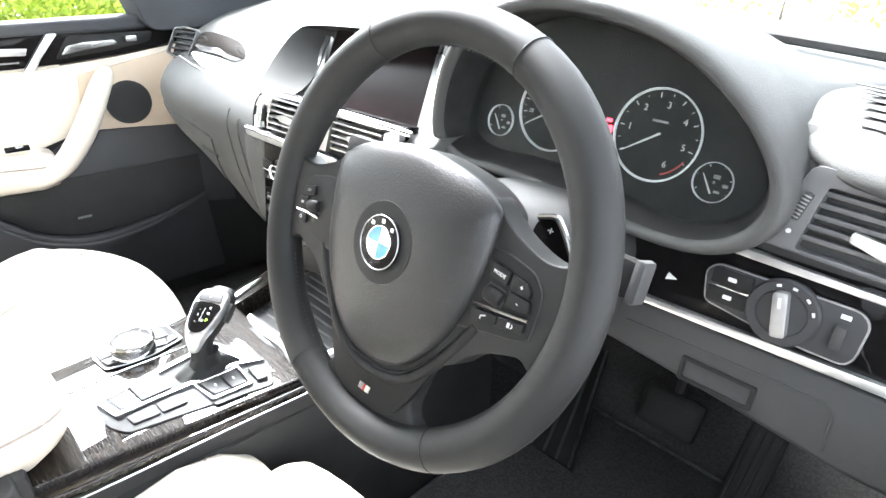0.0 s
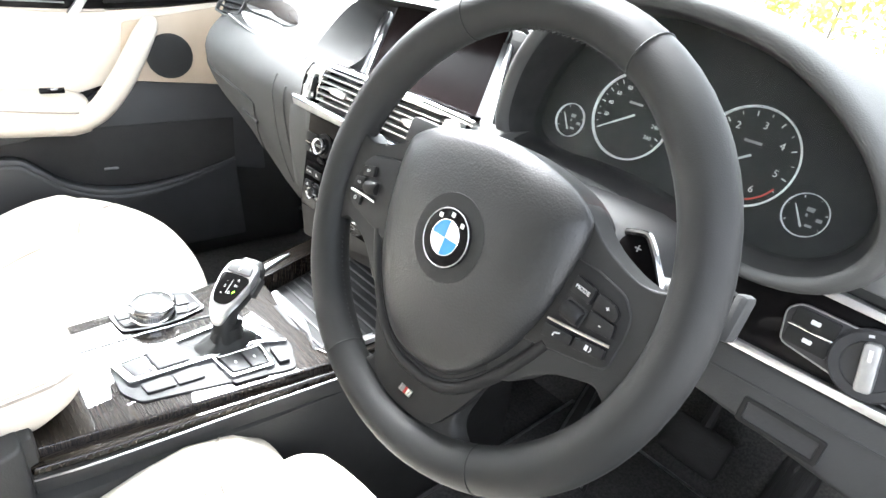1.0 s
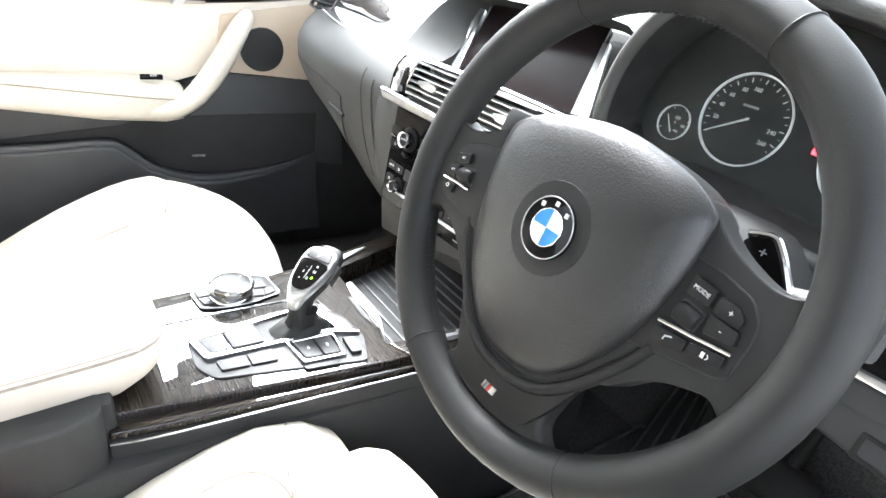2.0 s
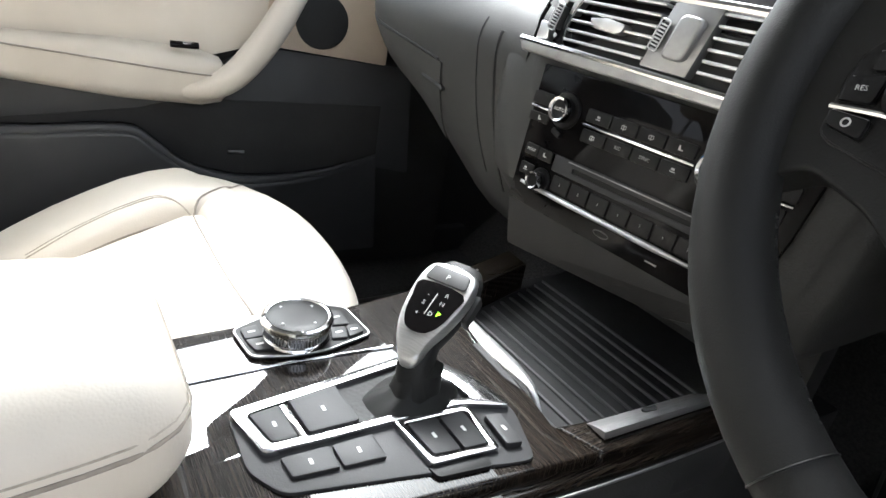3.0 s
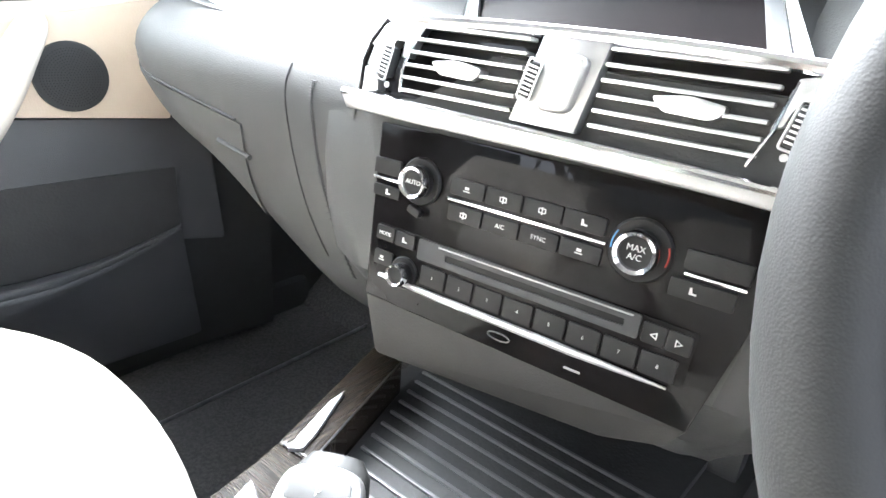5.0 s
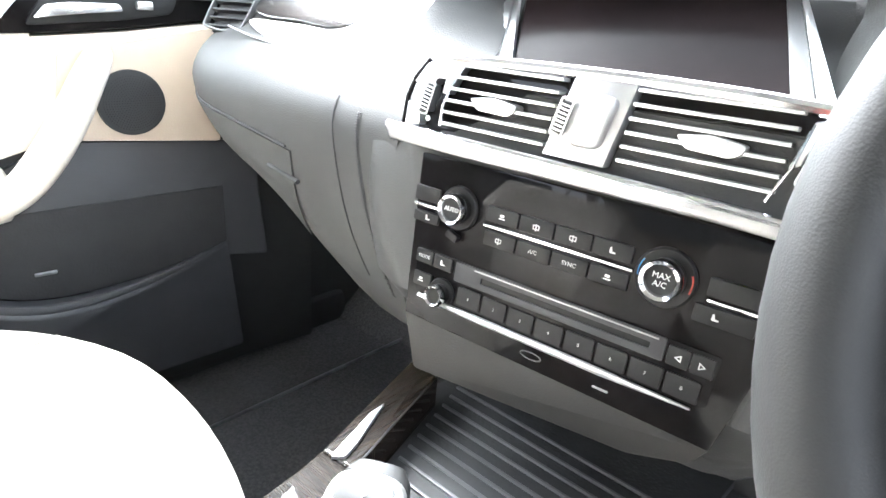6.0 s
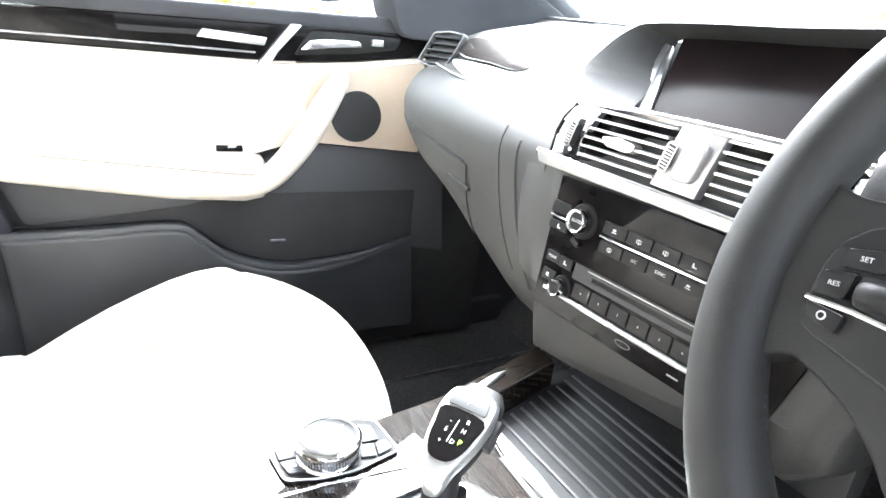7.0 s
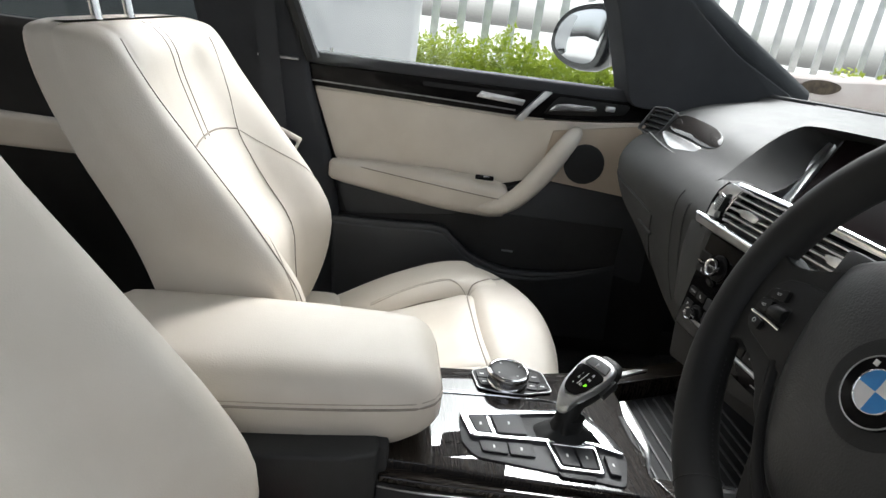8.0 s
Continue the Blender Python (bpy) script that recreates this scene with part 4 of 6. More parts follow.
for i in range(72):
    t = 6.28318531 * i / 72
    grip = 0.0012 * max(0.0, math.cos(2 * (t - 0.75)) ** 3) + 0.0012 * max(0.0, math.cos(2 * (t - 2.39)) ** 3)
    ring_pts.append((RR * math.cos(t), RR * math.sin(t), 0.0))
    ring_rad.append(0.0168 + grip)
part("rim", tube(ring_pts, ring_rad, 20, True, up=(0, 0, 1)), wheel_leather, steering, "black leather rim")
for deg in (64, 119, 241, 301):
    t = radians(deg)
    c = Vector((RR * math.cos(t), RR * math.sin(t), 0))
    e = Vector((math.cos(t), math.sin(t), 0))
    part("rim_seam", tube([c + 0.0175 * (math.cos(a) * e + math.sin(a) * Vector((0, 0, 1))) for a in [6.28318531 * k / 24 for k in range(24)]], 0.0006, 6, True, up=(e.y, -e.x, 0)), dial_black, steering)
# inner stitching
for a0, a1 in ((68, 114), (205, 238), (305, 338)):
    n = int((a1 - a0) / 1.6)
    for k in range(n):
        t = radians(a0 + (a1 - a0) * k / n)
        part("stitch", box((0.0012, 0.0036, 0.0012), (0, 0, 0), 0.0003), rubber_black, steering, at=pose((RR - 0.0172) * math.cos(t), (RR - 0.0172) * math.sin(t), 0.0, 0, 0, math.degrees(t) + 25))
# airbag cushion
half = [(0.055, 0.066), (0.084, 0.053), (0.092, 0.040), (0.0915, 0.012), (0.086, -0.022), (0.076, -0.050), (0.061, -0.075), (0.043, -0.095), (0.024, -0.1055)]
shield = smooth_line([(0.0, 0.074, 0)] + [(u, v, 0) for u, v in half] + [(0.0, -0.108, 0)] + [(-u, v, 0) for u, v in half[::-1]], 4, True)
levels = [(0.985, -0.030), (0.995, 0.000), (1.0, 0.0045), (0.992, 0.0080), (0.95, 0.0120), (0.86, 0.0165), (0.72, 0.0200), (0.50, 0.0225), (0.25, 0.0235), (0.04, 0.0238)]
part("airbag_cover", loft([[(p.x * s, (p.y + 0.008) * s - 0.008, z) for p in shield] for s, z in levels]), airbag_black, steering, "black grained airbag cover")
part("emblem_seat", turned([(0.0, 0.0235), (0.026, 0.0232), (0.0335, 0.0232), (0.034, 0.0215)], 48), wheel_leather, steering, at=lift(-0.002, -0.007, 0.0004))
emblem = part("emblem", turned([(0, 0.0262), (0.0215, 0.0258), (0.0225, 0.0245), (0.0225, 0.022)], 48), gloss_black, steering, "round black emblem with blue and white quarters", at=lift(-0.002, -0.007, 0.0004))
part("outer_ring", tube([(0.0218 * math.cos(t), 0.0218 * math.sin(t), 0.0259) for t in [6.28318531 * k / 48 for k in range(48)]], 0.0005, 6, True), steel_dark, emblem)
part("inner_ring", tube([(0.0133 * math.cos(t), 0.0133 * math.sin(t), 0.0264) for t in [6.28318531 * k / 40 for k in range(40)]], 0.0005, 6, True), chrome, emblem)
for k in range(4):
    arc = [(0, 0)] + [(0.0130 * math.cos(radians(90 * k + 90 * j / 10)), 0.0130 * math.sin(radians(90 * k + 90 * j / 10))) for j in range(11)]
    part("quarter", prism(arc, 0.0258, 0.0265), blue_mark if k % 2 else white_mark, emblem)
for k in range(3):
    t = radians(130 - 40 * k)
    part("mark", box((0.0034, 0.0034, 0.0004), (0.0176 * math.cos(t), 0.0176 * math.sin(t), 0.0262), 0.0004), satin, emblem)
# spokes
for s in (-1, 1):
    spoke = [(s * 0.060, 0.056), (s * 0.080, 0.0575), (s * 0.093, 0.0450), (s * 0.107, 0.0358), (s * 0.128, 0.0280), (s * 0.142, 0.0262), (s * 0.166, 0.034), (s * 0.166, -0.060), (s * 0.152, -0.054), (s * 0.137, -0.0435), (s * 0.127, -0.0465), (s * 0.110, -0.0525), (s * 0.0945, -0.0635), (s * 0.083, -0.0770), (s * 0.060, -0.085)]
    part("spoke", prism(rounded(spoke if s > 0 else spoke[::-1], 0.008, 4), -0.022, 0.004, 0.008, 4), wheel_leather, steering, "black side spoke")
    pad_line = [(s * 0.078, 0.0235), (s * 0.1086, 0.0215), (s * 0.1305, 0.0160), (s * 0.1395, 0.006), (s * 0.1412, -0.006), (s * 0.1398, -0.0290), (s * 0.1345, -0.0320), (s * 0.1167, -0.0356), (s * 0.068, -0.0455)]
    pad = part("button_pad", prism(rounded(pad_line if s > 0 else pad_line[::-1], 0.004, 4), -0.004, 0.0060, 0.0012), button_black, steering, "black button pad on the spoke")
    groove = [(u * 1.0, v, 0.0044) for u, v in rounded(pad_line if s > 0 else pad_line[::-1], 0.004, 4)]
    part("groove", tube(groove, 0.0010, 6, True), rubber_black, pad)

    def pad_key(line, text="", size=0.006, pad=pad, s=s, drop=0.0):
        line = [(s * u, v) for u, v in line][::s]
        cu, cv = sum(u for u, v in line) / len(line), sum(v for u, v in line) / len(line)
        line = [(u - cu, v - cv) for u, v in line]
        k = part("button", prism(rounded(line, 0.0018, 3), 0, 0.0030, 0.0008), button_black, pad, at=lift(cu, cv + drop, 0.0060))
        part("gap", prism(rounded([(u * 1.07, v * 1.13) for u, v in line], 0.002, 3), -0.0005, 0.0003), cap_black, k)
        # highlight along the key's upper edge, drawn as a pale metal line
        part("lit_edge", tube([(line[i][0] * 0.93, line[i][1] * 0.9, 0.0026) for i in ((-1, -2) if s > 0 else (0, 1))], 0.0003, 5), steel_dark, k, "thin pale edge painted as a highlight")
        if text:
            lettering("mark", text, size, white_mark, k, pose(0, 0, 0.0030, 0, 0, -8 if s > 0 else 8))
        return k

    def roller(u, v, pad=pad, s=s):
        well = part("roller_well", prism(rect(-0.0085, -0.0075, 0.0085, 0.0075, 0.002, 3), 0, 0.0004), rubber_black, pad, at=lift(s * u, v, 0.0060, -8 * s))
        part("roller", turned([(0, -0.0075), (0.0050, -0.0075), (0.0062, -0.0055), (0.0062, 0.0055), (0.0050, 0.0075), (0, 0.0075)], 20), button_black, well, "ribbed roller", at=pose(0, 0, 0.001, 0, 90, 0))

    if s > 0:
        pad_key([(0.0965, 0.0024), (0.1130, 0.0002), (0.1138, 0.0112), (0.0976, 0.0140)], "MODE", 0.0040)
        pad_key([(0.1160, -0.0002), (0.1330, -0.0018), (0.1340, 0.0035), (0.1290, 0.0085), (0.1162, 0.0104)], "+", 0.0060)
        pad_key([(0.1165, -0.0134), (0.1360, -0.0112), (0.1345, -0.0028), (0.1160, -0.0012)], "-", 0.0065)
        roller(0.1045, -0.0098)
        g = pad_key([(0.0902, -0.0336), (0.1130, -0.0296), (0.1126, -0.0222), (0.0908, -0.0240)])
        part("mark", tube([(-0.0022, -0.002, 0.0031), (-0.002, 0.0005, 0.0031), (0.0022, 0.002, 0.0031)], 0.0006, 6), white_mark, g)
        g = pad_key([(0.1142, -0.0296), (0.1362, -0.0256), (0.1355, -0.0186), (0.1138, -0.0220)])
        part("mark", box((0.0022, 0.0035, 0.0003), (-0.001, 0, 0.0031)), white_mark, g)
        part("mark", tube([(0.0015, -0.0016, 0.0031), (0.0026, 0.0, 0.0031), (0.0015, 0.0016, 0.0031)], 0.0004, 6), white_mark, g)
        bright = [(0.0908, -0.0206, 0.0078), (0.1135, -0.0183, 0.0082), (0.1370, -0.0155, 0.0078)]
    else:
        pad_key([(0.1180, 0.0000), (0.1335, -0.0030), (0.1345, 0.0050), (0.1195, 0.0090)], "SET", 0.0030)
        pad_key([(0.1270, -0.0150), (0.1395, -0.0165), (0.1388, -0.0060), (0.1268, -0.0035)], "RES", 0.0030)
        roller(0.1165, -0.0095)
        g = pad_key([(0.1240, -0.0290), (0.1385, -0.0262), (0.1390, -0.0200), (0.1240, -0.0208)])
        part("mark", tube([(0.0016 * math.cos(a), 0.0016 * math.sin(a), 0.0031) for a in [6.28318531 * k / 12 for k in range(12)]], 0.0004, 5, True), white_mark, g)
        bright = [(-0.1405, -0.0190, 0.0078), (-0.122, -0.0180, 0.0082), (-0.1060, -0.0185, 0.0078)]
    part("strip", tube(bright, 0.0014, 8), chrome, pad, "bright strip across the buttons")
low = [(-0.060, -0.060), (0.060, -0.060), (0.057, -0.095), (0.0505, -0.128), (0.0525, -0.1375), (0.0625, -0.1465), (0.080, -0.148), (0.075, -0.166), (-0.075, -0.166), (-0.080, -0.148), (-0.0625, -0.1465), (-0.0525, -0.1375), (-0.0505, -0.128), (-0.057, -0.095)]
part("lower_spoke", prism(rounded(low, 0.008, 4), -0.020, -0.001, 0.006, 3), wheel_leather, steering, "black lower spoke")
half = [(0.078, -0.046), (0.066, -0.0925), (0.0505, -0.125), (0.038, -0.1445), (0.020, -0.1515)]
trim_line = half + [(0.0, -0.153)] + [(-u, v) for u, v in half[::-1]]
part("spoke_trim", prism(rounded(trim_line, 0.008, 3), -0.004, 0.0030, 0.002), button_black, steering, "dark satin trim of the lower spoke")
half = [(0.0945, -0.038), (0.084, -0.058), (0.067, -0.083), (0.047, -0.1045), (0.026, -0.1165)]
ridge = smooth_line([(u, v, 0.0015) for u, v in half] + [(0.0, -0.1195, 0.0015)] + [(-u, v, 0.0015) for u, v in half[::-1]], 5)
part("ridge", tube(ridge, [0.0052] * len(ridge), 12), button_black, steering, "rounded ridge below the airbag cover")
gap_line = smooth_line([(u * 0.955, v * 0.955, 0.0022) for u, v in half] + [(0.0, -0.1135, 0.0022)] + [(-u * 0.955, v * 0.955, 0.0022) for u, v in half[::-1]], 5)
part("gap", tube(gap_line, 0.0022, 8), cap_black, steering, "dark gap round the airbag cover")
for k, mat in enumerate((steel_dark, steel_dark, red_mark, satin, satin)):
    part("badge_bar", prism([(-0.0075 + 0.0028 * k, -0.003), (-0.0052 + 0.0028 * k, -0.003), (-0.0040 + 0.0028 * k, 0.003), (-0.0063 + 0.0028 * k, 0.003)], 0, 0.0012, 0.0002), mat, steering, at=lift(0.001, -0.1375, 0.0030))
# shift paddles
for s in (-1, 1):
    line = [(s * 0.086, 0.028), (s * 0.0885, 0.0455), (s * 0.104, 0.0508), (s * 0.111, 0.0464), (s * 0.1307, 0.0213), (s * 0.128, 0.004), (s * 0.100, 0.004)]
    paddle = part("shift_paddle", prism(rounded(line if s > 0 else line[::-1], 0.006, 3), -0.052, -0.044, 0.002), gloss_black, steering, "black shift paddle with a silver edge")
    part("edge", tube(smooth_line([(s * 0.090, 0.0470, -0.0435), (s * 0.104, 0.0508, -0.0435), (s * 0.1115, 0.0460, -0.0435), (s * 0.1222, 0.0335, -0.0435), (s * 0.1315, 0.0200, -0.0435), (s * 0.134, 0.006, -0.0435)], 5), 0.0027, 8), chrome, paddle, "silver edge")
    lettering("mark", "+" if s > 0 else "-", 0.010, white_mark, paddle, pose(s * 0.103, 0.0395, -0.0438))
# column behind the wheel
column = thing("steering_column", "black steering column shroud behind the wheel", "steering column", WH)
part("shroud", loft([[(sx * (0.062 + 0.01 * k), sy * (0.045 + 0.008 * k) - 0.006, -0.030 - 0.060 * k) for sx, sy in [(math.copysign(abs(math.cos(t)) ** 0.6, math.cos(t)), math.copysign(abs(math.sin(t)) ** 0.6, math.sin(t))) for t in [6.28318531 * i / 28 for i in range(28)]]] for k in range(5)]), trim_black, column, "black plastic shroud")
stalk = thing("wiper_stalk", "black wiper stalk on the steering column", "stalk", WH)
part("arm", tube([(0.05, -0.002, -0.065), (0.11, 0.016, -0.064), (0.142, 0.024, -0.062)], [0.008, 0.009, 0.010], 12), trim_black, stalk)
tip = part("tip", box((0.030, 0.030, 0.018), (0.157, 0.026, -0.060), 0.006), button_black, stalk, "square stalk tip with a white mark")
part("mark", box((0.006, 0.006, 0.0006), (0.150, 0.030, -0.0506), 0.0002), white_mark, tip)
part("end_button", box((0.009, 0.033, 0.021), (0.175, 0.026, -0.060), 0.004), trim_black, tip)
stalk = thing("indicator_stalk", "black indicator stalk on the steering column", "stalk", WH)
part("arm", tube([(-0.05, 0.0, -0.065), (-0.10, 0.030, -0.068), (-0.135, 0.040, -0.070)], [0.009, 0.010, 0.012], 12), trim_black, stalk)
part("tip", box((0.045, 0.030, 0.020), (-0.152, 0.044, -0.070), 0.006), button_black, stalk)

# ---- driver's side of the dashboard ----
RD = basis((0.60, 0.277, 1.0), (1, 0, 0), (0, 0.2, 1))
light_panel = thing("light_switch", "black headlamp switch unit with a round silver-tipped dial", "switch", RD)
trim_band = thing("dash_trim", "gloss black dashboard trim band between bright silver strips", "trim", RD)
part("band", prism([(-0.175, -0.040), (0.150, -0.040), (0.150, 0.042), (-0.060, 0.042), (-0.175, 0.030)], -0.02, -0.004, 0.002), gloss_black, trim_band, "gloss black band")
part("lower_strip", prism([(-0.150, -0.0460), (0.150, -0.0400), (0.150, -0.0300), (-0.150, -0.0385)], -0.01, 0.004, 0.002), satin, trim_band, "bright lower strip")
part("upper_strip", prism([(-0.070, 0.0350), (0.150, 0.0300), (0.150, 0.0360), (-0.064, 0.0430)], -0.01, 0.004, 0.002), satin, trim_band, "bright upper strip")
part("start_mark", prism([(-0.118, -0.0145), (-0.107, -0.0115), (-0.1165, -0.0075)], -0.004, -0.002), white_mark, trim_band)
part("body", prism(rounded([(-0.080, 0.012), (-0.070, 0.021), (-0.030, 0.021), (0.050, 0.021), (0.058, 0.012), (0.056, -0.020), (0.050, -0.028), (0.020, -0.028), (-0.030, -0.024), (-0.074, -0.018)], 0.006, 3), -0.006, 0.004, 0.002), gate_grey, light_panel, "dark satin switch body")
part("rim", tube([(u, v, 0.0026) for u, v in rounded([(-0.080, 0.012), (-0.070, 0.021), (-0.030, 0.021), (0.050, 0.021), (0.058, 0.012), (0.056, -0.020), (0.050, -0.028), (0.020, -0.028), (-0.030, -0.024), (-0.074, -0.018)], 0.006, 3)], 0.0012, 6, True), steel_dark, light_panel, "thin bright rim")
for v in (0.0105, -0.0075):
    k = part("button", prism(rect(-0.073, v - 0.008, -0.036, v + 0.008, 0.002), 0.003, 0.0065, 0.001), button_black, light_panel)
    part("mark", prism(rect(-0.058, v - 0.002, -0.050, v + 0.002, 0.001), 0.0065, 0.0068), white_mark, k)
part("strip", box((0.040, 0.002, 0.002), (-0.054, 0.0015, 0.006), 0.0005), chrome, light_panel)
dial = part("dial", turned([(0.031, 0.002), (0.031, 0.008), (0.029, 0.0105), (0.0215, 0.0105), (0.0205, 0.009), (0, 0.009)], 48), gate_grey, light_panel, "round rotary dial", at=lift(-0.006, -0.002, 0))
grip = part("grip", prism(rounded([(-0.0065, -0.021), (0.0065, -0.021), (0.0065, 0.021), (-0.0065, 0.021)], 0.004, 3), 0.008, 0.019, 0.002), satin_grey, dial, "silver pointer grip", at=lift(0, 0, 0, 12))
part("mark", prism(rect(-0.0015, 0.006, 0.0015, 0.016), 0.019, 0.0193), white_mark, grip)
for deg in (110, 80, 48, 20):
    part("mark", box((0.0042, 0.0024, 0.0004), (0, 0, 0.0108), 0.0003), white_mark, dial, at=lift(0.0255 * math.cos(radians(deg)), 0.0255 * math.sin(radians(deg)), 0, deg - 90))
part("thumbwheel", box((0.010, 0.022, 0.008), (0.040, -0.006, 0.006), 0.003), trim_black, light_panel, "dimmer thumbwheel")
part("mark", box((0.008, 0.004, 0.0006), (0.040, 0.013, 0.0044)), white_mark, light_panel)
outer_vent = thing("outer_vent", "black slatted outer vent with a silver tab beside the dials", "air vent", RD)
vent_line = rounded([(-0.049, 0.054), (-0.021, 0.130), (0.150, 0.120), (0.150, 0.046)], 0.008, 3)
part("frame", ring_outline(vent_line, rounded([(-0.0150, 0.0560), (-0.0052, 0.1140), (0.140, 0.1060), (0.140, 0.0530)], 0.004, 3), -0.02, 0.006, 0.002), dark_satin, outer_vent, "dark satin vent frame")
part("duct", prism(vent_line, -0.035, -0.018), rubber_black, outer_vent)
for k in range(5):
    v, w = 0.0675 + 0.0101 * k, 0.0640 + 0.0095 * k
    part("slat", prism([(-0.0135 + 0.0018 * k, v - 0.0022), (0.140, w - 0.0022), (0.140, w + 0.0022), (-0.0135 + 0.0018 * k, v + 0.0022)], -0.016, 0.002, 0.001), dark_satin, outer_vent, "black slat with a lit upper edge")
part("tab", prism(rounded([(0.0215, 0.0755), (0.0510, 0.0665), (0.0560, 0.0800), (0.0225, 0.0845)], 0.003, 3), 0.0, 0.011, 0.003), satin, outer_vent, "silver slider tab")
wheel = part("thumbwheel", box((0.0080, 0.0270, 0.010), (0, 0, 0), 0.003), trim_black, outer_vent, "ribbed thumbwheel", at=lift(-0.0200, 0.0935, 0.004, -14))
for k in range(7):
    part("rib", box((0.0066, 0.0013, 0.0016), (0, -0.0100 + 0.0033 * k, 0.0052), 0.0003), steel_dark, wheel)
part("dot", turned([(0, 0.006), (0.0022, 0.006), (0.0022, 0.0072), (0, 0.0072)], 12), white_mark, outer_vent, at=lift(-0.0235, 0.0700, 0))
demist = thing("demister_grille", "black slotted demister grille on the dashboard top", "air vent", base(0.63, 0.385, 1.16))
hump_rows = []
for i in range(15):
    x = 0.538 + 0.25 * i / 14
    k = min(1.0, 0.35 + 0.65 * math.sin(1.5708 * min(1.0, i / 4.0)))
    yf, zb = 0.316 - 0.35 * max(0.0, x - 0.56), 1.121 - 0.06 * max(0.0, x - 0.56)
    zc = 0.5 * (zb + 1.178)
    line = [(0.48, 1.160), (0.44, 1.172), (yf + 0.085, 1.182), (yf + 0.055, 1.178), (yf + 0.028, 1.164), (yf + 0.008, 1.147), (yf - 0.008, 1.129), (yf - 0.006, zb), (yf + 0.02, zb - 0.001), (yf + 0.06, zb - 0.001), (0.45, zb - 0.001)]
    hump_rows.append([(x, p.x + (1 - k) * 0.05, zc + (p.y - zc) * k) for p in smooth_line([(y, z, 0) for y, z in line], 3)])
placed("hump", loft(hump_rows), dash_black, demist, "raised black grille surround")
def hump_top(x, d):
    """A point on the sloping grille surface, d behind the foot of its face."""
    pts = ((0.008, 1.147), (0.028, 1.164), (0.055, 1.178), (0.085, 1.182))
    for (d0, z0), (d1, z1) in zip(pts, pts[1:]):
        if d <= d1:
            break
    return Vector((x, 0.316 - 0.35 * max(0.0, x - 0.56) + d, z0 + (z1 - z0) * (d - d0) / (d1 - d0) + 0.0012))


for k in range(7):
    d = 0.075 - 0.0088 * k
    placed("slot", tube([hump_top(0.572 + 0.004 * k + (0.70 - 0.572) * j / 6.0, d) for j in range(7)], [0.0012, 0.0026, 0.0030, 0.0032, 0.0032, 0.0032, 0.0032], 6, flat=0.5), rubber_black, demist, "long dark slot")
knee = thing("knee_panel", "black lower dashboard panel with a small tray", "lower dashboard", RD)
part("panel", prism(rounded([(-0.190, -0.046), (0.160, -0.044), (0.160, -0.125), (0.080, -0.125), (-0.060, -0.110), (-0.190, -0.098)], 0.012, 3), -0.10, 0.000, 0.006, 3), trim_black, knee, "matt black knee panel")
part("groove", tube([(-0.145, -0.072, 0.0005), (0.050, -0.0665, 0.0005), (0.058, -0.075, 0.0005), (0.060, -0.112, 0.0005)], 0.0012, 6), rubber_black, knee)
part("tray", ring_outline(rect(-0.078, -0.108, -0.004, -0.082, 0.003), rect(-0.073, -0.104, -0.009, -0.086, 0.002), -0.002, 0.003, 0.001), button_black, knee, "small recessed tray")
part("tray_floor", prism(rect(-0.075, -0.106, -0.006, -0.084), -0.004, 0.0006), rubber_black, knee)
# pedals
pedal = thing("brake_pedal", "black rubber brake pedal in the driver's footwell", "pedal", base(0.40, 0.62, 0.45))
placed("pad", pillow((0.11, 0.075, 0.022), 0.010, 6, lambda p: Matrix.Rotation(radians(52), 3, "X") @ p + Vector((0.408, 0.605, 0.550))), rubber_black, pedal)
placed("arm", tube([(0.408, 0.615, 0.555), (0.408, 0.70, 0.70), (0.408, 0.70, 0.85)], 0.010, 8), trim_black, pedal)
pedal = thing("accelerator_pedal", "long ribbed black accelerator pedal hinged on the floor", "pedal", base(0.545, 0.62, 0.43))
turn = Matrix.Rotation(radians(42), 3, "X")
placed("plate", pillow((0.062, 0.20, 0.016), 0.007, 6, lambda p: turn @ p + Vector((0.550, 0.645, 0.490))), rubber_black, pedal)
for k in range(4):
    placed("rib", box((0.005, 0.180, 0.004), (0, 0, 0), 0.001), trim_black, pedal).matrix_basis = Matrix.Translation(Vector((0.550, 0.645, 0.490)) + turn @ Vector((-0.021 + 0.014 * k, 0, 0.009))) @ turn.to_4x4()
rest_foot = thing("footrest", "black ribbed rubber footrest beside the console", "footrest", base(0.23, 0.58, 0.43))


def rest_at(u, v, n=0.0):
    """A point of the footrest: u across, v up its slope, n proud of it."""
    low, high = Vector((0.215 + 0.100 * u, 0.460, 0.440)), Vector((0.150 + 0.070 * u, 0.720, 0.512))
    return low.lerp(high, v) + Vector((0, -0.26, 0.96)) * n


placed("plate", sheet([[rest_at(u / 4, v / 6, 0.004) for u in range(5)] for v in range(7)], 0.010), rubber_black, rest_foot)
for k in range(4):
    placed("rib", tube([rest_at(0.08 + 0.28 * k, v / 6, 0.008) for v in range(7)], 0.0026, 8), steel_dark if k == 3 else dark_satin, rest_foot, "raised rib")
mat_driver = thing("floor_mat", "black ribbed floor mat with light piping before the driver's seat", "floor mat", base(0.36, 0.4, 0.43))
placed("mat", bevelled(box((0.44, 0.62, 0.012), (0.37, 0.33, 0.432)), 0.004), carpet, mat_driver)
edge = [(0.155, 0.03, 0.440), (0.155, 0.63, 0.440), (0.585, 0.63, 0.440), (0.585, 0.03, 0.440)]
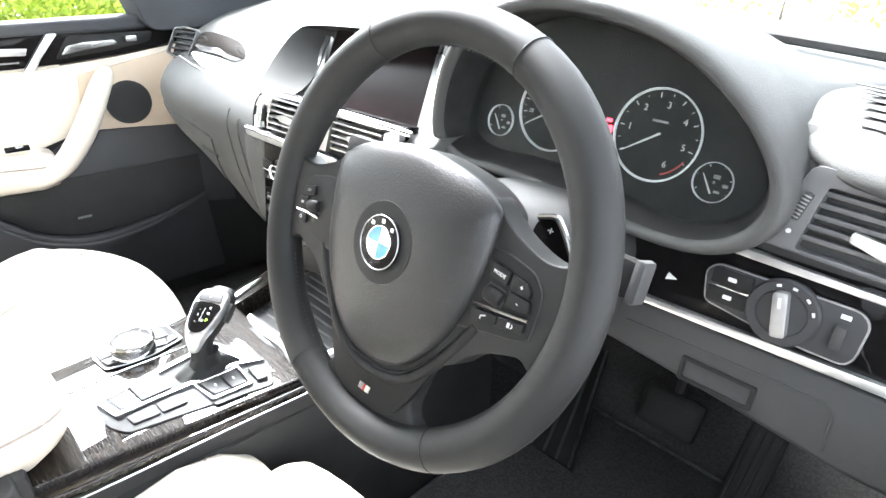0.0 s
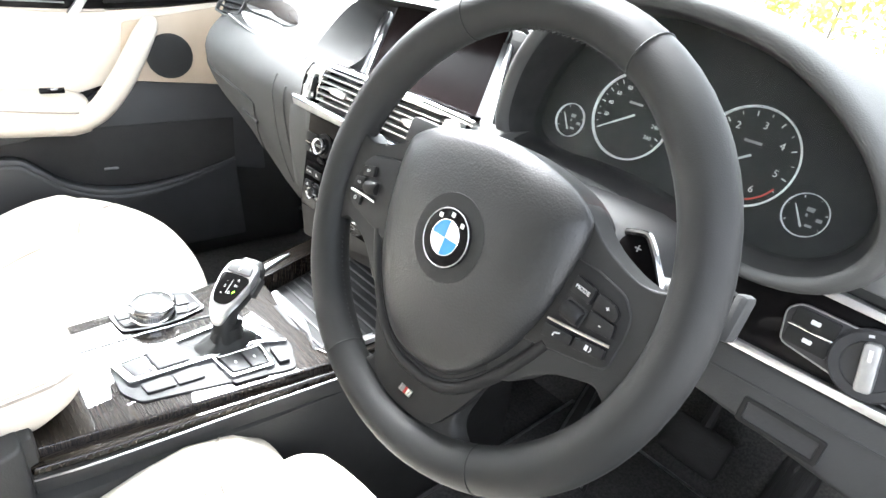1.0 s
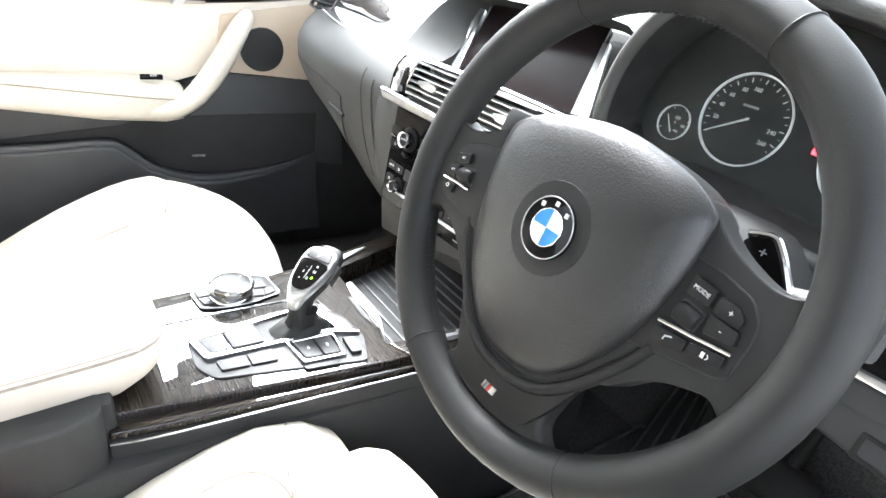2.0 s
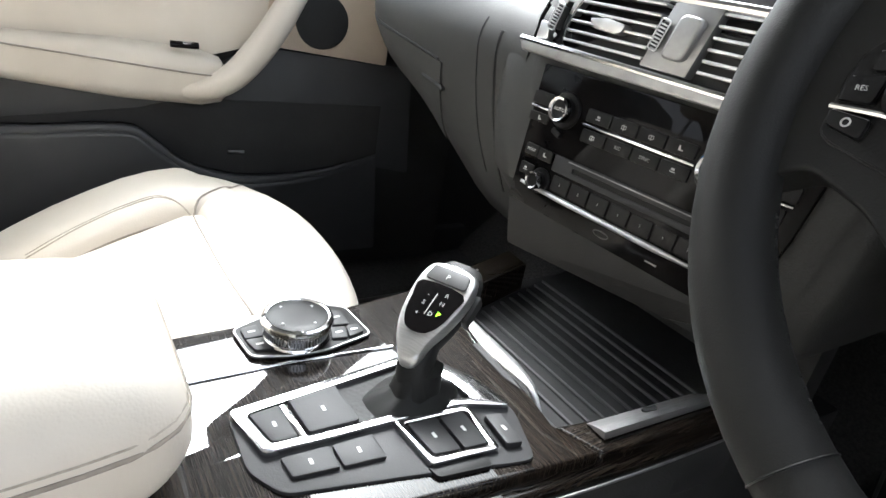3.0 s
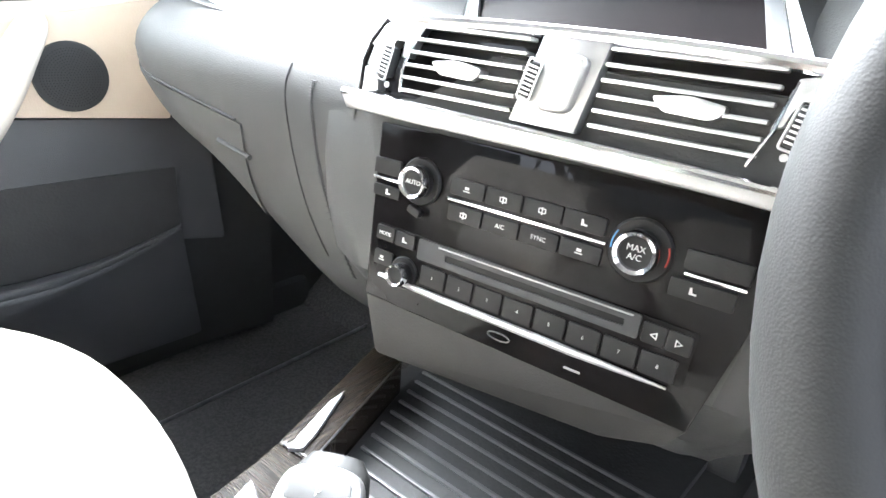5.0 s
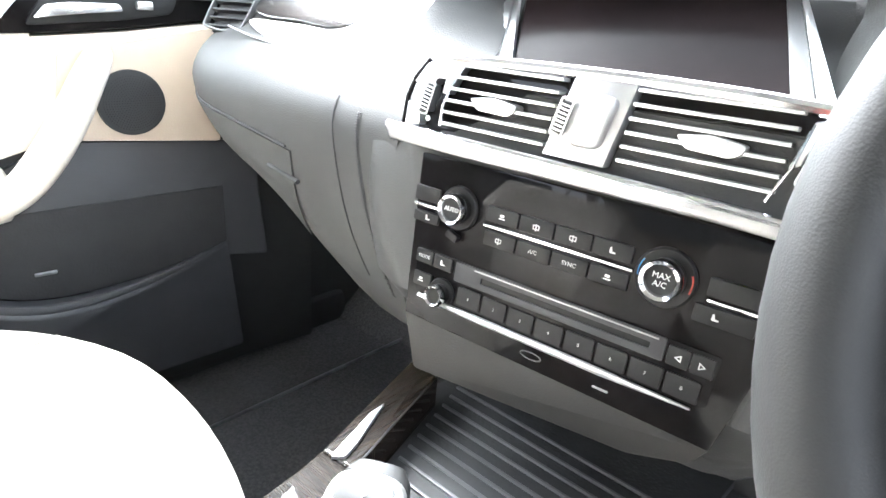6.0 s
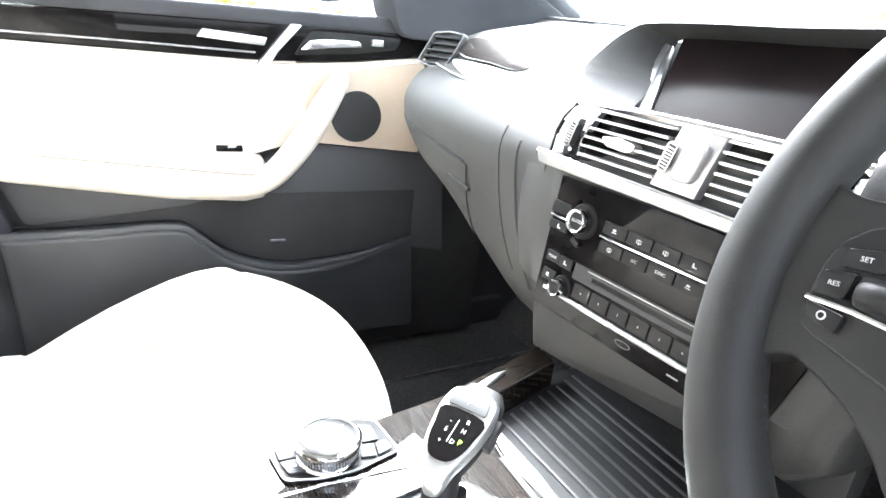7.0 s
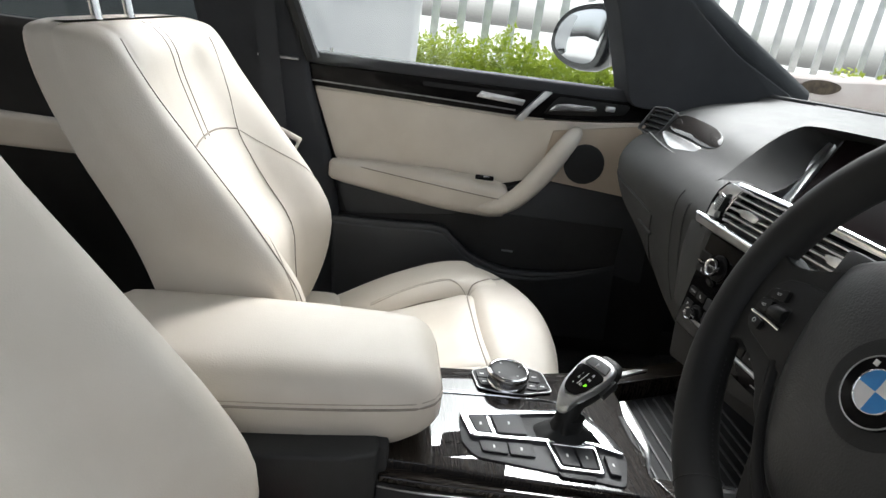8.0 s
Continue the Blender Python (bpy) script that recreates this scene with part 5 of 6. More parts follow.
placed("piping", tube(edge, 0.004, 6, True), steel_dark, mat_driver, "grey piping")
mat_passenger = copy_thing(mat_driver, base(-0.42, 0.45, 0.43))
mat_passenger["label"] = "black ribbed floor mat with grey piping in the passenger footwell"

# ---- centre console ----
console = thing("centre_console", "black centre console with gloss dark wood top and ribbed tray", "console", base(0, -0.1, 0.43), kind="structure")


def flat(outline, z0, z1, bevel=0.0, segments=2):
    return prism(outline, z0, z1, bevel, segments)


body_line = [(-0.118, -0.85), (-0.118, -0.02), (-0.145, 0.10), (-0.186, 0.24), (-0.186, 0.42), (0.150, 0.42), (0.140, 0.24), (0.134, 0.10), (0.124, -0.05), (0.112, -0.24), (0.110, -0.85)]
placed("body", flat(body_line, 0.42, 0.726, 0.006), trim_black, console, "black console body")
shoulder = [(0.090, -0.26), (0.100, -0.20), (0.117, -0.05), (0.132, 0.10), (0.142, 0.235), (0.118, 0.235), (0.108, 0.10), (0.098, 0.0), (0.085, -0.10), (0.070, -0.20), (0.064, -0.26)]
placed("shoulder", flat(shoulder, 0.70, 0.7485, 0.003, 2), trim_black, console, "soft black console edge")
placed("wood_skirt", flat(shoulder, 0.7490, 0.7600, 0.004, 3), wood_long, console, "gloss wood skirt along the console edge")
placed("rear_console", flat(rounded([(-0.116, -0.85), (-0.116, -0.262), (0.098, -0.262), (0.110, -0.30), (0.109, -0.85)], 0.01, 4), 0.70, 0.797, 0.005, 3), trim_black, console, "black console side under the armrest")
plate = [(-0.124, -0.20), (-0.126, -0.02), (-0.136, 0.050), (-0.142, 0.075), (-0.105, 0.078), (-0.055, 0.0755), (0.050, 0.066), (0.082, 0.060), (0.1205, 0.075), (0.111, 0.0), (0.098, -0.10), (0.082, -0.20), (0.074, -0.255), (0.02, -0.26), (-0.06, -0.24)]
placed("wood_top", flat(plate, 0.728, 0.770, 0.003, 3), wood, console, "dark gloss wood console top")
left_arm = [(-0.142, 0.0755), (-0.107, 0.0785), (-0.150, 0.225), (-0.190, 0.228)]
placed("wood_arm", flat(left_arm, 0.728, 0.770, 0.003, 3), wood_long, console, "gloss wood arm beside the tray")
right_arm = [(0.084, 0.0605), (0.121, 0.0755), (0.127, 0.13), (0.134, 0.23), (0.108, 0.232), (0.092, 0.11)]
placed("wood_arm", flat(right_arm, 0.728, 0.770, 0.003, 3), wood_long, console, "gloss wood arm beside the tray")
placed("tray_wall", flat([(-0.18, 0.345), (0.135, 0.345), (0.135, 0.38), (-0.18, 0.38)], 0.70, 0.84, 0.004), trim_black, console, "black back wall of the tray")
placed("tray_lining", flat([(-0.100, 0.074), (0.080, 0.062), (0.088, 0.10), (0.104, 0.233), (0.110, 0.345), (-0.176, 0.345), (-0.152, 0.233), (-0.108, 0.085)], 0.7265, 0.738, 0.002), rubber_black, console, "ribbed black rubber tray")
for k in range(11):
    y = 0.090 + 0.0172 * k
    x0, x1 = -0.102 - 0.0052 * k, 0.084 + 0.0018 * k
    placed("rib", box((x1 - x0, 0.0034, 0.0040), ((x0 + x1) / 2, y, 0.7385), 0.0014), dark_satin, console)
edge_rows = []
for k in range(13):
    t = k / 12
    x = -0.060 + 0.132 * t
    w = 0.0022 + 0.0150 * math.sin(3.14159 * min(1.0, 0.22 + 0.80 * t)) ** 1.5
    y1, z0 = 0.0835 - 0.0165 * max(0.0, (t - 0.45) / 0.55) ** 1.6, 0.7712 - 0.024 * max(0.0, (t - 0.72) / 0.28) ** 1.5
    edge_rows.append([(x, y1 - w * (1 - q), z0 + h) for q, h in ((0, 0), (0.05, 0.0016), (0.4, 0.0030), (0.75, 0.0032), (0.95, 0.0020), (1.0, -0.002))])
placed("tray_edge", loft(edge_rows), satin, console, "bright curved tray edge")
placed("edge_slot", flat([(-0.030, 0.0610), (0.020, 0.0590), (0.040, 0.0630), (0.020, 0.0660), (-0.030, 0.0675)], 0.7695, 0.7712, 0.0004), rubber_black, console, "dark slot under the bright edge")
placed("seam", tube([(-0.062, -0.19, 0.7708), (-0.060, -0.10, 0.7708), (-0.052, -0.01, 0.7708)], 0.0014, 6), chrome, console, "thin bright line in the wood")
placed("left_strip", tube([(-0.1075, 0.084, 0.771), (-0.128, 0.15, 0.771), (-0.150, 0.224, 0.771)], 0.0012, 8, flat=0.6), chrome, console, "thin bright line beside the tray")
# flat satin wedge, slightly proud of the left arm
placed("left_wedge", flat(rounded([(-0.1280, 0.0740), (-0.1200, 0.0820), (-0.1260, 0.1000), (-0.1510, 0.1530), (-0.1490, 0.1340)], 0.001, 2), 0.7695, 0.7735, 0.0012), satin, console, "pale satin wedge laid on the wood arm")
strip_rows = []
for t in [k / 6 for k in range(7)]:
    a, c = Vector((0.0925, 0.086, 0.7705)).lerp(Vector((0.1010, 0.206, 0.7705)), t), Vector((0.1120, 0.086, 0.7705)).lerp(Vector((0.1200, 0.226, 0.7705)), t)
    strip_rows.append([a.lerp(c, q) + Vector((0, 0, 0.0010 + h)) for q, h in ((0, 0), (0.25, 0.0022), (0.5, 0.0042), (0.75, 0.0056), (0.92, 0.0058), (1.0, 0.0))])
placed("right_strip", loft(strip_rows), satin, console, "bright satin strip beside the tray")
placed("strip_notch", flat(rounded([(0.1000, 0.140), (0.1050, 0.138), (0.1075, 0.152), (0.1030, 0.155)], 0.002, 3), 0.772, 0.7768, 0.0005), rubber_black, console, "dark notch in the strip")
placed("side_line", tube(smooth_line([(0.090, -0.26, 0.745), (0.108, -0.20, 0.752), (0.122, -0.05, 0.753), (0.136, 0.10, 0.753), (0.142, 0.22, 0.753)], 4), 0.0012, 6), steel_dark, console)

# shift gate and its buttons
gate = thing("shift_gate", "dark grey gate panel with bright frames and grey buttons", "switch panel", base(0.03, -0.06, 0.770))
grey_line = [(-0.012, -0.160), (0.040, -0.162), (0.066, -0.148), (0.084, -0.070), (0.104, 0.008), (0.106, 0.022), (0.085, 0.030), (0.058, 0.040), (-0.005, 0.025), (-0.030, 0.004)]
placed("panel", flat(rounded(grey_line, 0.008, 3), 0.766, 0.7725, 0.0015), gate_grey, gate, "dark satin grey panel")


def shrunk(line, d):
    cx, cy = sum(p[0] for p in line) / len(line), sum(p[1] for p in line) / len(line)
    out = []
    for x, y in line:
        out.append((x - math.copysign(min(d, abs(x - cx)), x - cx), y - math.copysign(min(d, abs(y - cy)), y - cy)))
    return out


main_line = [(-0.0135, -0.160), (0.0345, -0.150), (0.0405, 0.0), (0.0570, 0.037), (0.020, 0.030), (-0.014, 0.012), (-0.0315, 0.006)]
inner_line = [(-0.0060, -0.150), (0.0275, -0.1425), (0.0335, -0.004), (0.038, 0.012), (0.020, 0.008), (-0.004, 0.0), (-0.0225, -0.004)]
placed("frame", ring_outline(rounded(main_line, 0.005, 3), rounded(inner_line, 0.004, 3), 0.771, 0.7775, 0.0018), chrome, gate, "bright frame round the gear lever")
placed("well", flat(inner_line, 0.7726, 0.7732), rubber_black, gate)
second = [(0.0375, -0.0575), (0.0845, -0.0530), (0.0905, 0.0010), (0.0420, 0.0045)]
placed("frame", ring_outline(rounded(second, 0.004, 3), rounded(shrunk(second, 0.0055), 0.003, 3), 0.771, 0.7770, 0.0015), chrome, gate, "bright frame round two buttons")
placed("well", flat(shrunk(second, 0.005), 0.7726, 0.7732), rubber_black, gate)


def gate_key(line, height=0.7775, marks=True):
    k = placed("button", flat(rounded(line, 0.0025, 3), 0.772, height, 0.0012), gate_grey, gate)
    cx, cy = sum(p[0] for p in line) / len(line), sum(p[1] for p in line) / len(line)
    if marks:
        placed("mark", flat(rect(cx - 0.0026, cy - 0.0012, cx + 0.0026, cy + 0.0012), height, height + 0.0002), white_mark, k)
    return k


gate_key([(-0.0050, -0.1485), (0.0265, -0.1415), (0.0275, -0.1240), (-0.0070, -0.1265)])
gate_key([(-0.0075, -0.1195), (0.0285, -0.1170), (0.0300, -0.0800), (-0.0120, -0.0815)], 0.7795)
placed("divider", flat([(-0.0075, -0.1255), (0.0280, -0.1230), (0.0283, -0.1180), (-0.0080, -0.1205)], 0.772, 0.7765, 0.0008), chrome, gate)
gate_key([(0.0395, -0.1410), (0.0580, -0.1390), (0.0620, -0.1080), (0.0410, -0.1080)], 0.7755)
gate_key([(0.0412, -0.1060), (0.0622, -0.1060), (0.0655, -0.0760), (0.0420, -0.0760)], 0.7755)
gate_key([(0.0445, -0.0500), (0.0780, -0.0470), (0.0810, -0.0265), (0.0460, -0.0265)])
gate_key([(0.0462, -0.0240), (0.0812, -0.0240), (0.0835, -0.0050), (0.0475, -0.0030)])
gate_key([(0.0580, 0.0095), (0.0900, 0.0070), (0.0930, 0.0200), (0.0620, 0.0240)])
placed("foot_button", flat(rounded([(0.083, -0.055), (0.094, -0.052), (0.100, -0.012), (0.090, -0.010)], 0.003, 3), 0.768, 0.7735, 0.0015), button_black, gate)

# gear lever
lever_thing = thing("gear_lever", "black and silver joystick gear lever with a small display", "gear lever", base(0.006, -0.020, 0.772))
boot = []
for k, (r, z, dx, dy) in enumerate(((0.034, 0.773, 0.0, 0.0), (0.030, 0.778, 0.0, 0.002), (0.021, 0.784, 0.0, 0.002), (0.019, 0.792, 0.0, 0.003), (0.0170, 0.800, 0.0, 0.006))):
    boot.append([(0.017 + dx + r * 0.82 * math.cos(t), -0.030 + dy + r * (1.15 if k < 2 else 1.0) * math.sin(t) * (1 + 0.05 * math.sin(5 * t)), z + 0.001 * math.sin(6 * t) * (k < 3)) for t in [6.28318531 * i / 32 for i in range(32)]])
placed("boot", loft(boot), wheel_leather, lever_thing, "black leather boot")
spine = smooth_line([(0.022, -0.032, 0.770), (0.0195, -0.033, 0.789), (0.013, -0.030, 0.806), (0.003, -0.020, 0.8190), (-0.0075, -0.0005, 0.8330), (-0.018, 0.019, 0.8470), (-0.026, 0.0338, 0.8576)], 6)
spans = [0.0]
for p, q in zip(spine, spine[1:]):
    spans.append(spans[-1] + (q - p).length)


def lever_frame(s):
    """The lever's own frame s metres along its bent spine."""
    s = max(0.0, min(spans[-1], s))
    i = max(k for k in range(len(spans) - 1) if spans[k] <= s + 1e-9)
    f = (s - spans[i]) / (spans[i + 1] - spans[i])
    a, c = spine[max(i - 1, 0)], spine[min(i + 2, len(spine) - 1)]
    up = (c - a).normalized()
    side = Vector((0.885, 0.465, 0.0))
    side = (side - up * side.dot(up)).normalized()
    return spine[i].lerp(spine[i + 1], f), side, up, side.cross(up)


def bent(bm):
    """Points given as across, along, proud are laid along the spine."""
    for v in bm.verts:
        o, side, up, face = lever_frame(v.co.y)
        v.co = o + side * v.co.x + face * v.co.z + up * max(0.0, v.co.y - spans[-1])
    return bm


def lever_at(u, s, n):
    o, side, up, face = lever_frame(s)
    o = o + side * u + face * n
    return Matrix(((side.x, up.x, face.x, o.x), (side.y, up.y, face.y, o.y), (side.z, up.z, face.z, o.z), (0, 0, 0, 1)))


whole = spans[-1]
stem_rows = []
for t, w, d in ((0.0, 0.0150, 0.0140), (0.12, 0.0140, 0.0135), (0.25, 0.0135, 0.0135), (0.40, 0.0150, 0.0140), (0.55, 0.0200, 0.0150), (0.70, 0.0226, 0.0148), (0.83, 0.0228, 0.0135), (0.92, 0.0205, 0.0110), (0.98, 0.0150, 0.0070)):
    stem_rows.append([(w * math.copysign(abs(math.cos(a)) ** 0.8, math.cos(a)), t * whole, d * math.copysign(abs(math.sin(a)) ** 0.8, math.sin(a)) - 0.002) for a in [6.28318531 * i / 28 for i in range(28)]])
placed("stem", bent(loft(stem_rows)), wheel_leather, lever_thing, "black leather stem")
shell_line = smooth_line([(-0.0050, 0.034, 0), (-0.0120, 0.046, 0), (-0.0185, 0.062, 0), (-0.0225, 0.084, 0), (-0.0225, 0.103, 0), (-0.0170, 0.1150, 0), (0.0, 0.1185, 0), (0.0170, 0.1150, 0), (0.0225, 0.103, 0), (0.0225, 0.084, 0), (0.0185, 0.062, 0), (0.0120, 0.046, 0), (0.0050, 0.034, 0)], 4, True)
placed("front_shell", bent(loft([[(p.x * s * 1.06, (p.y - 0.07) * s + 0.07, z) for p in shell_line] for s, z in ((0.98, 0.006), (1.01, 0.0100), (0.98, 0.0135), (0.92, 0.0155), (0.82, 0.0160), (0.40, 0.0150))])), satin, lever_thing, "satin silver front shell")
show = smooth_line([(-0.0182, 0.0945, 0), (-0.0185, 0.0780, 0), (-0.0150, 0.0630, 0), (-0.007, 0.0545, 0), (0.007, 0.0545, 0), (0.0150, 0.0630, 0), (0.0185, 0.0780, 0), (0.0182, 0.0945, 0)], 3, True)
p_show = placed("display", bent(prism([(p.x, p.y) for p in show], 0.0140, 0.0168, 0.0005)), gloss_black, lever_thing, "gloss black display with white letters")
p_key = placed("park_button", bent(prism(rounded([(-0.0180, 0.0975), (0.0180, 0.0975), (0.0160, 0.1115), (-0.0160, 0.1115)], 0.003, 3), 0.0135, 0.0174, 0.001)), dark_satin, lever_thing, "grey park button")
lettering("mark", "P", 0.0062, white_mark, p_key, lever_at(0, 0.1032, 0.0176))
for word, u, v in (("R", 0.0075, 0.0880), ("N", 0.0075, 0.0800), ("D", 0.0035, 0.0690), ("S", -0.0065, 0.0760)):
    lettering("mark", word, 0.0052, white_mark, p_show, lever_at(u, v, 0.0170))
lettering("mark", "+", 0.0045, white_mark, p_show, lever_at(-0.0065, 0.0660, 0.0170))
lettering("mark", "-", 0.0045, white_mark, p_show, lever_at(-0.0065, 0.0840, 0.0170))
part("mark", box((0.0007, 0.020, 0.0003), (0, 0, 0)), white_mark, p_show, at=lever_at(-0.0005, 0.0770, 0.0171))
lettering("lit_mark", "P", 0.0058, green_lamp, p_show, lever_at(0.0095, 0.0705, 0.0170))
placed("unlock_button", bent(box((0.006, 0.026, 0.012), (0.0245, 0.092, -0.001), 0.0025)), trim_black, lever_thing)

# rotary controller
rotary = thing("rotary_controller", "round silver rotary controller with black keys on the wood console", "controller", base(-0.090, -0.083, 0.770))
pad_line = [Vector((x, y, 0)) for x, y in rounded([(-0.025, -0.047), (0.016, -0.043), (0.025, -0.012), (0.027, 0.018), (0.017, 0.062), (-0.030, 0.058), (-0.040, 0.040), (-0.036, -0.020)], 0.006, 4)]
part("base_plate", prism([(p.x, p.y) for p in pad_line], -0.001, 0.004, 0.0015), button_black, rotary, "black key surround")
part("rim", tube([p + Vector((0, 0, 0.003)) for p in pad_line], 0.0011, 6, True), steel_dark, rotary)
for line in ([(-0.0210, -0.0420), (-0.0060, -0.0420), (-0.0050, -0.0265), (-0.0235, -0.0265)], [(-0.0040, -0.0420), (0.0125, -0.0385), (0.0150, -0.0240), (-0.0030, -0.0270)], [(-0.0270, 0.0370), (-0.0020, 0.0320), (0.0000, 0.0490), (-0.0230, 0.0500)], [(0.0005, 0.0310), (0.0165, 0.0250), (0.0195, 0.0390), (0.0025, 0.0430)], [(0.0025, 0.0445), (0.0190, 0.0405), (0.0150, 0.0560), (0.0020, 0.0550)]):
    cu, cv = sum(u for u, v in line) / 4, sum(v for u, v in line) / 4
    k = part("key", prism(rounded([(u - cu, v - cv) for u, v in line], 0.002, 3), 0.003, 0.0065, 0.0010), gate_grey, rotary, at=lift(cu, cv, 0))
    part("mark", box((0.0022, 0.0062, 0.0002), (0, 0, 0.0066)), white_mark, k)
kn = part("knob", turned([(0.0262, 0.003), (0.0285, 0.005), (0.0275, 0.007), (0.0262, 0.008), (0.0262, 0.0150), (0.0275, 0.0165), (0.0300, 0.0185), (0.0302, 0.0215), (0.0292, 0.0240), (0.0268, 0.0252), (0.0255, 0.0248), (0.0250, 0.0236)], 64), chrome, rotary, "bright turned metal knob")
for k in range(60):
    part("notch", box((0.0012, 0.0011, 0.0050), (0, 0, 0), 0.0003), steel_dark, kn, at=lift(0.0263 * math.cos(6.28318531 * k / 60), 0.0263 * math.sin(6.28318531 * k / 60), 0.0115, 6 * k))
part("cap", turned([(0.0252, 0.0238), (0.0235, 0.0243), (0.015, 0.0247), (0, 0.0248)], 48), cap_black, kn, "flat black cap")
for deg in (30, 120, 210, 300):
    part("mark", prism([(-0.0015, -0.001), (0.0015, -0.001), (0, 0.0015)], 0.0243, 0.0250), white_mark, kn, at=lift(0.0185 * math.cos(radians(deg)), 0.0185 * math.sin(radians(deg)), 0, deg - 90))

# armrest
armrest = thing("armrest", "cream leather centre armrest with a stitched side seam", "armrest", base(-0.025, -0.40, 0.79))


def arm_shape(p):
    x, y, z = p
    front_end = max(0.0, (y + 0.05) / 0.26)
    w = 1.0 - 0.14 * front_end ** 2
    down = max(0.0, -z / 0.05)
    return Vector((-0.026 + x * w * (1 - 0.06 * down), -0.402 + y - 0.045 * down ** 1.5 * front_end ** 2, 0.8185 + z - 0.006 * front_end ** 2 + (0.006 * (1 - (x / 0.105) ** 2) if z > 0 else 0.0)))


placed("cushion", pillow((0.212, 0.42, 0.100), 0.040, 14, arm_shape), beige_leather, armrest, "cream leather cushion")
arm_mesh = [ob for ob in armrest.children if ob.name.startswith("cushion")][-1].data
arm_tree = BVHTree.FromPolygons([v.co.copy() for v in arm_mesh.vertices], [tuple(p.vertices) for p in arm_mesh.polygons])


def arm_seam(height):
    """A seam round the armrest: along its sides and across its front."""
    rays = [((0.4, -0.58 + 0.03 * i), (-1, 0)) for i in range(12)]
    rays += [((-0.026 + 0.4 * math.cos(a), -0.25 + 0.4 * math.sin(a)), (-math.cos(a), -math.sin(a))) for a in [radians(6 + 8 * k) for k in range(22)]]
    rays += [((-0.45, -0.25 - 0.03 * i), (1, 0)) for i in range(12)]
    out = []
    for (x, y), (dx, dy) in rays:
        got = arm_tree.ray_cast(Vector((x, y, height)), Vector((dx, dy, 0)))[0]
        if got is not None:
            out.append(got)
    return out


placed("seam", tube(arm_seam(0.8330), 0.0016, 6), seam_dark, armrest)
placed("stitching", tube(arm_seam(0.8385), 0.0008, 5), stitch_thread, armrest)
placed("hinge_box", box((0.19, 0.36, 0.10), (-0.010, -0.43, 0.745), 0.01), trim_black, armrest)


# ---- seats ----
def seat(name, label, xl, xa, xb, xr, front, top, group, ahead=0.0, aside=0.0, inset=0.0, rise=0.0, wrap=False):
    """A leather seat: xl to xr its width, xa to xb the insert, its front edge and its height; wrap: the outer bolster runs round the front corner."""
    cx, hw = (xl + xr) / 2, (xr - xl) / 2
    s = thing(name, label, "car seat", base(cx, front - 0.25, 0.43), group=group)

    def put(nm, size, r, cuts, fn, mat, lab=""):
        return placed(nm, pillow(size, r, cuts, fn), mat, s, lab)

    wi, ci = xb - xa, (xa + xb) / 2

    def crest(y):
        """Height of the bolsters, y metres from the front edge."""
        line = ((-0.62, -0.21), (-0.41, -0.113), (-0.325, -0.062), (-0.264, -0.034), (-0.20, -0.008), (-0.137, 0.0), (-0.08, -0.005), (-0.03, -0.020), (0.2, -0.06)) if wrap else ((-0.62, -0.180), (-0.44, -0.118), (-0.35, -0.060), (-0.28, -0.025), (-0.22, -0.004), (-0.17, 0.010), (-0.125, 0.005), (-0.075, -0.014), (-0.02, -0.050), (0.2, -0.09))
        for (y0, z0), (y1, z1) in zip(line, line[1:]):
            if y <= y1:
                return z0 + (z1 - z0) * (max(y, y0) - y0) / (y1 - y0)
        return line[-1][1]

    def bow(u):
        """How far the front edge draws back, u from -1 to 1 across the seat."""
        if not wrap:
            return 0.025 * abs(u) ** 4
        return 0.004 + (0.052 if u > 0 else 0.130) * abs(u) ** 2.2

    def centre(p):
        x, y, z = p
        sag = -0.016 - 0.10 * max(0.0, 0.13 - y) - 0.12 * max(0.0, 0.0 - y)
        if wrap:
            sag = -0.017 - 0.36 * max(0.0, 0.16 - max(y, -0.05)) - 0.15 * max(0.0, -0.05 - y)
        return Vector((ci + x, front - 0.310 + y, top - 0.055 + z + sag + (0.007 * (2 * x / wi) ** 2 if z > 0 else 0.0)))

    put("seat_cushion", (wi + 0.012, 0.36, 0.11), 0.026, 10, centre, beige_leather, "cream leather seat cushion")

    def thigh(p):
        x, y, z = p
        back = bow(x / hw) * (0.5 + 0.5 * y / 0.075 if wrap else 1.0)
        x = x + inset * (0.5 - 0.5 * x / hw)
        return Vector((cx + x, front - 0.075 + y - back, top - 0.082 + z - 0.010 * abs(x / hw) ** 4 ))

    put("thigh_support", (2 * hw, 0.150, 0.150), 0.038, 14, thigh, beige_leather, "cream leather front edge of the seat")
    for x0, x1, sgn in ((xl, xa, -1), (xb, xr, 1)):
        w, c = x1 - x0, (x0 + x1) / 2

        def bolster(p, w=w, c=c, sgn=sgn):
            x, y, z = p
            t = (y + 0.28) / 0.56
            yy = -0.615 + 0.600 * t - bow((c + x - cx) / hw) * t ** 3 if wrap and sgn < 0 else y - 0.335
            return Vector((c + x + 0.020 * sgn * (z / 0.07) * (1 - t) * min(1.0, w / 0.1), front + yy, top - 0.070 + z + rise * (sgn < 0) + crest(yy) * min(1.0, w / 0.07)))

        put("bolster", (w + 0.010, 0.56, 0.140), min(0.044, w * 0.48), 10, bolster, beige_leather, "cream leather side bolster")
    placed("seat_base", box((2 * hw - 0.05, 0.42, 0.12), (cx, front - 0.28, 0.53), 0.03), trim_black, s, "black plastic seat base")
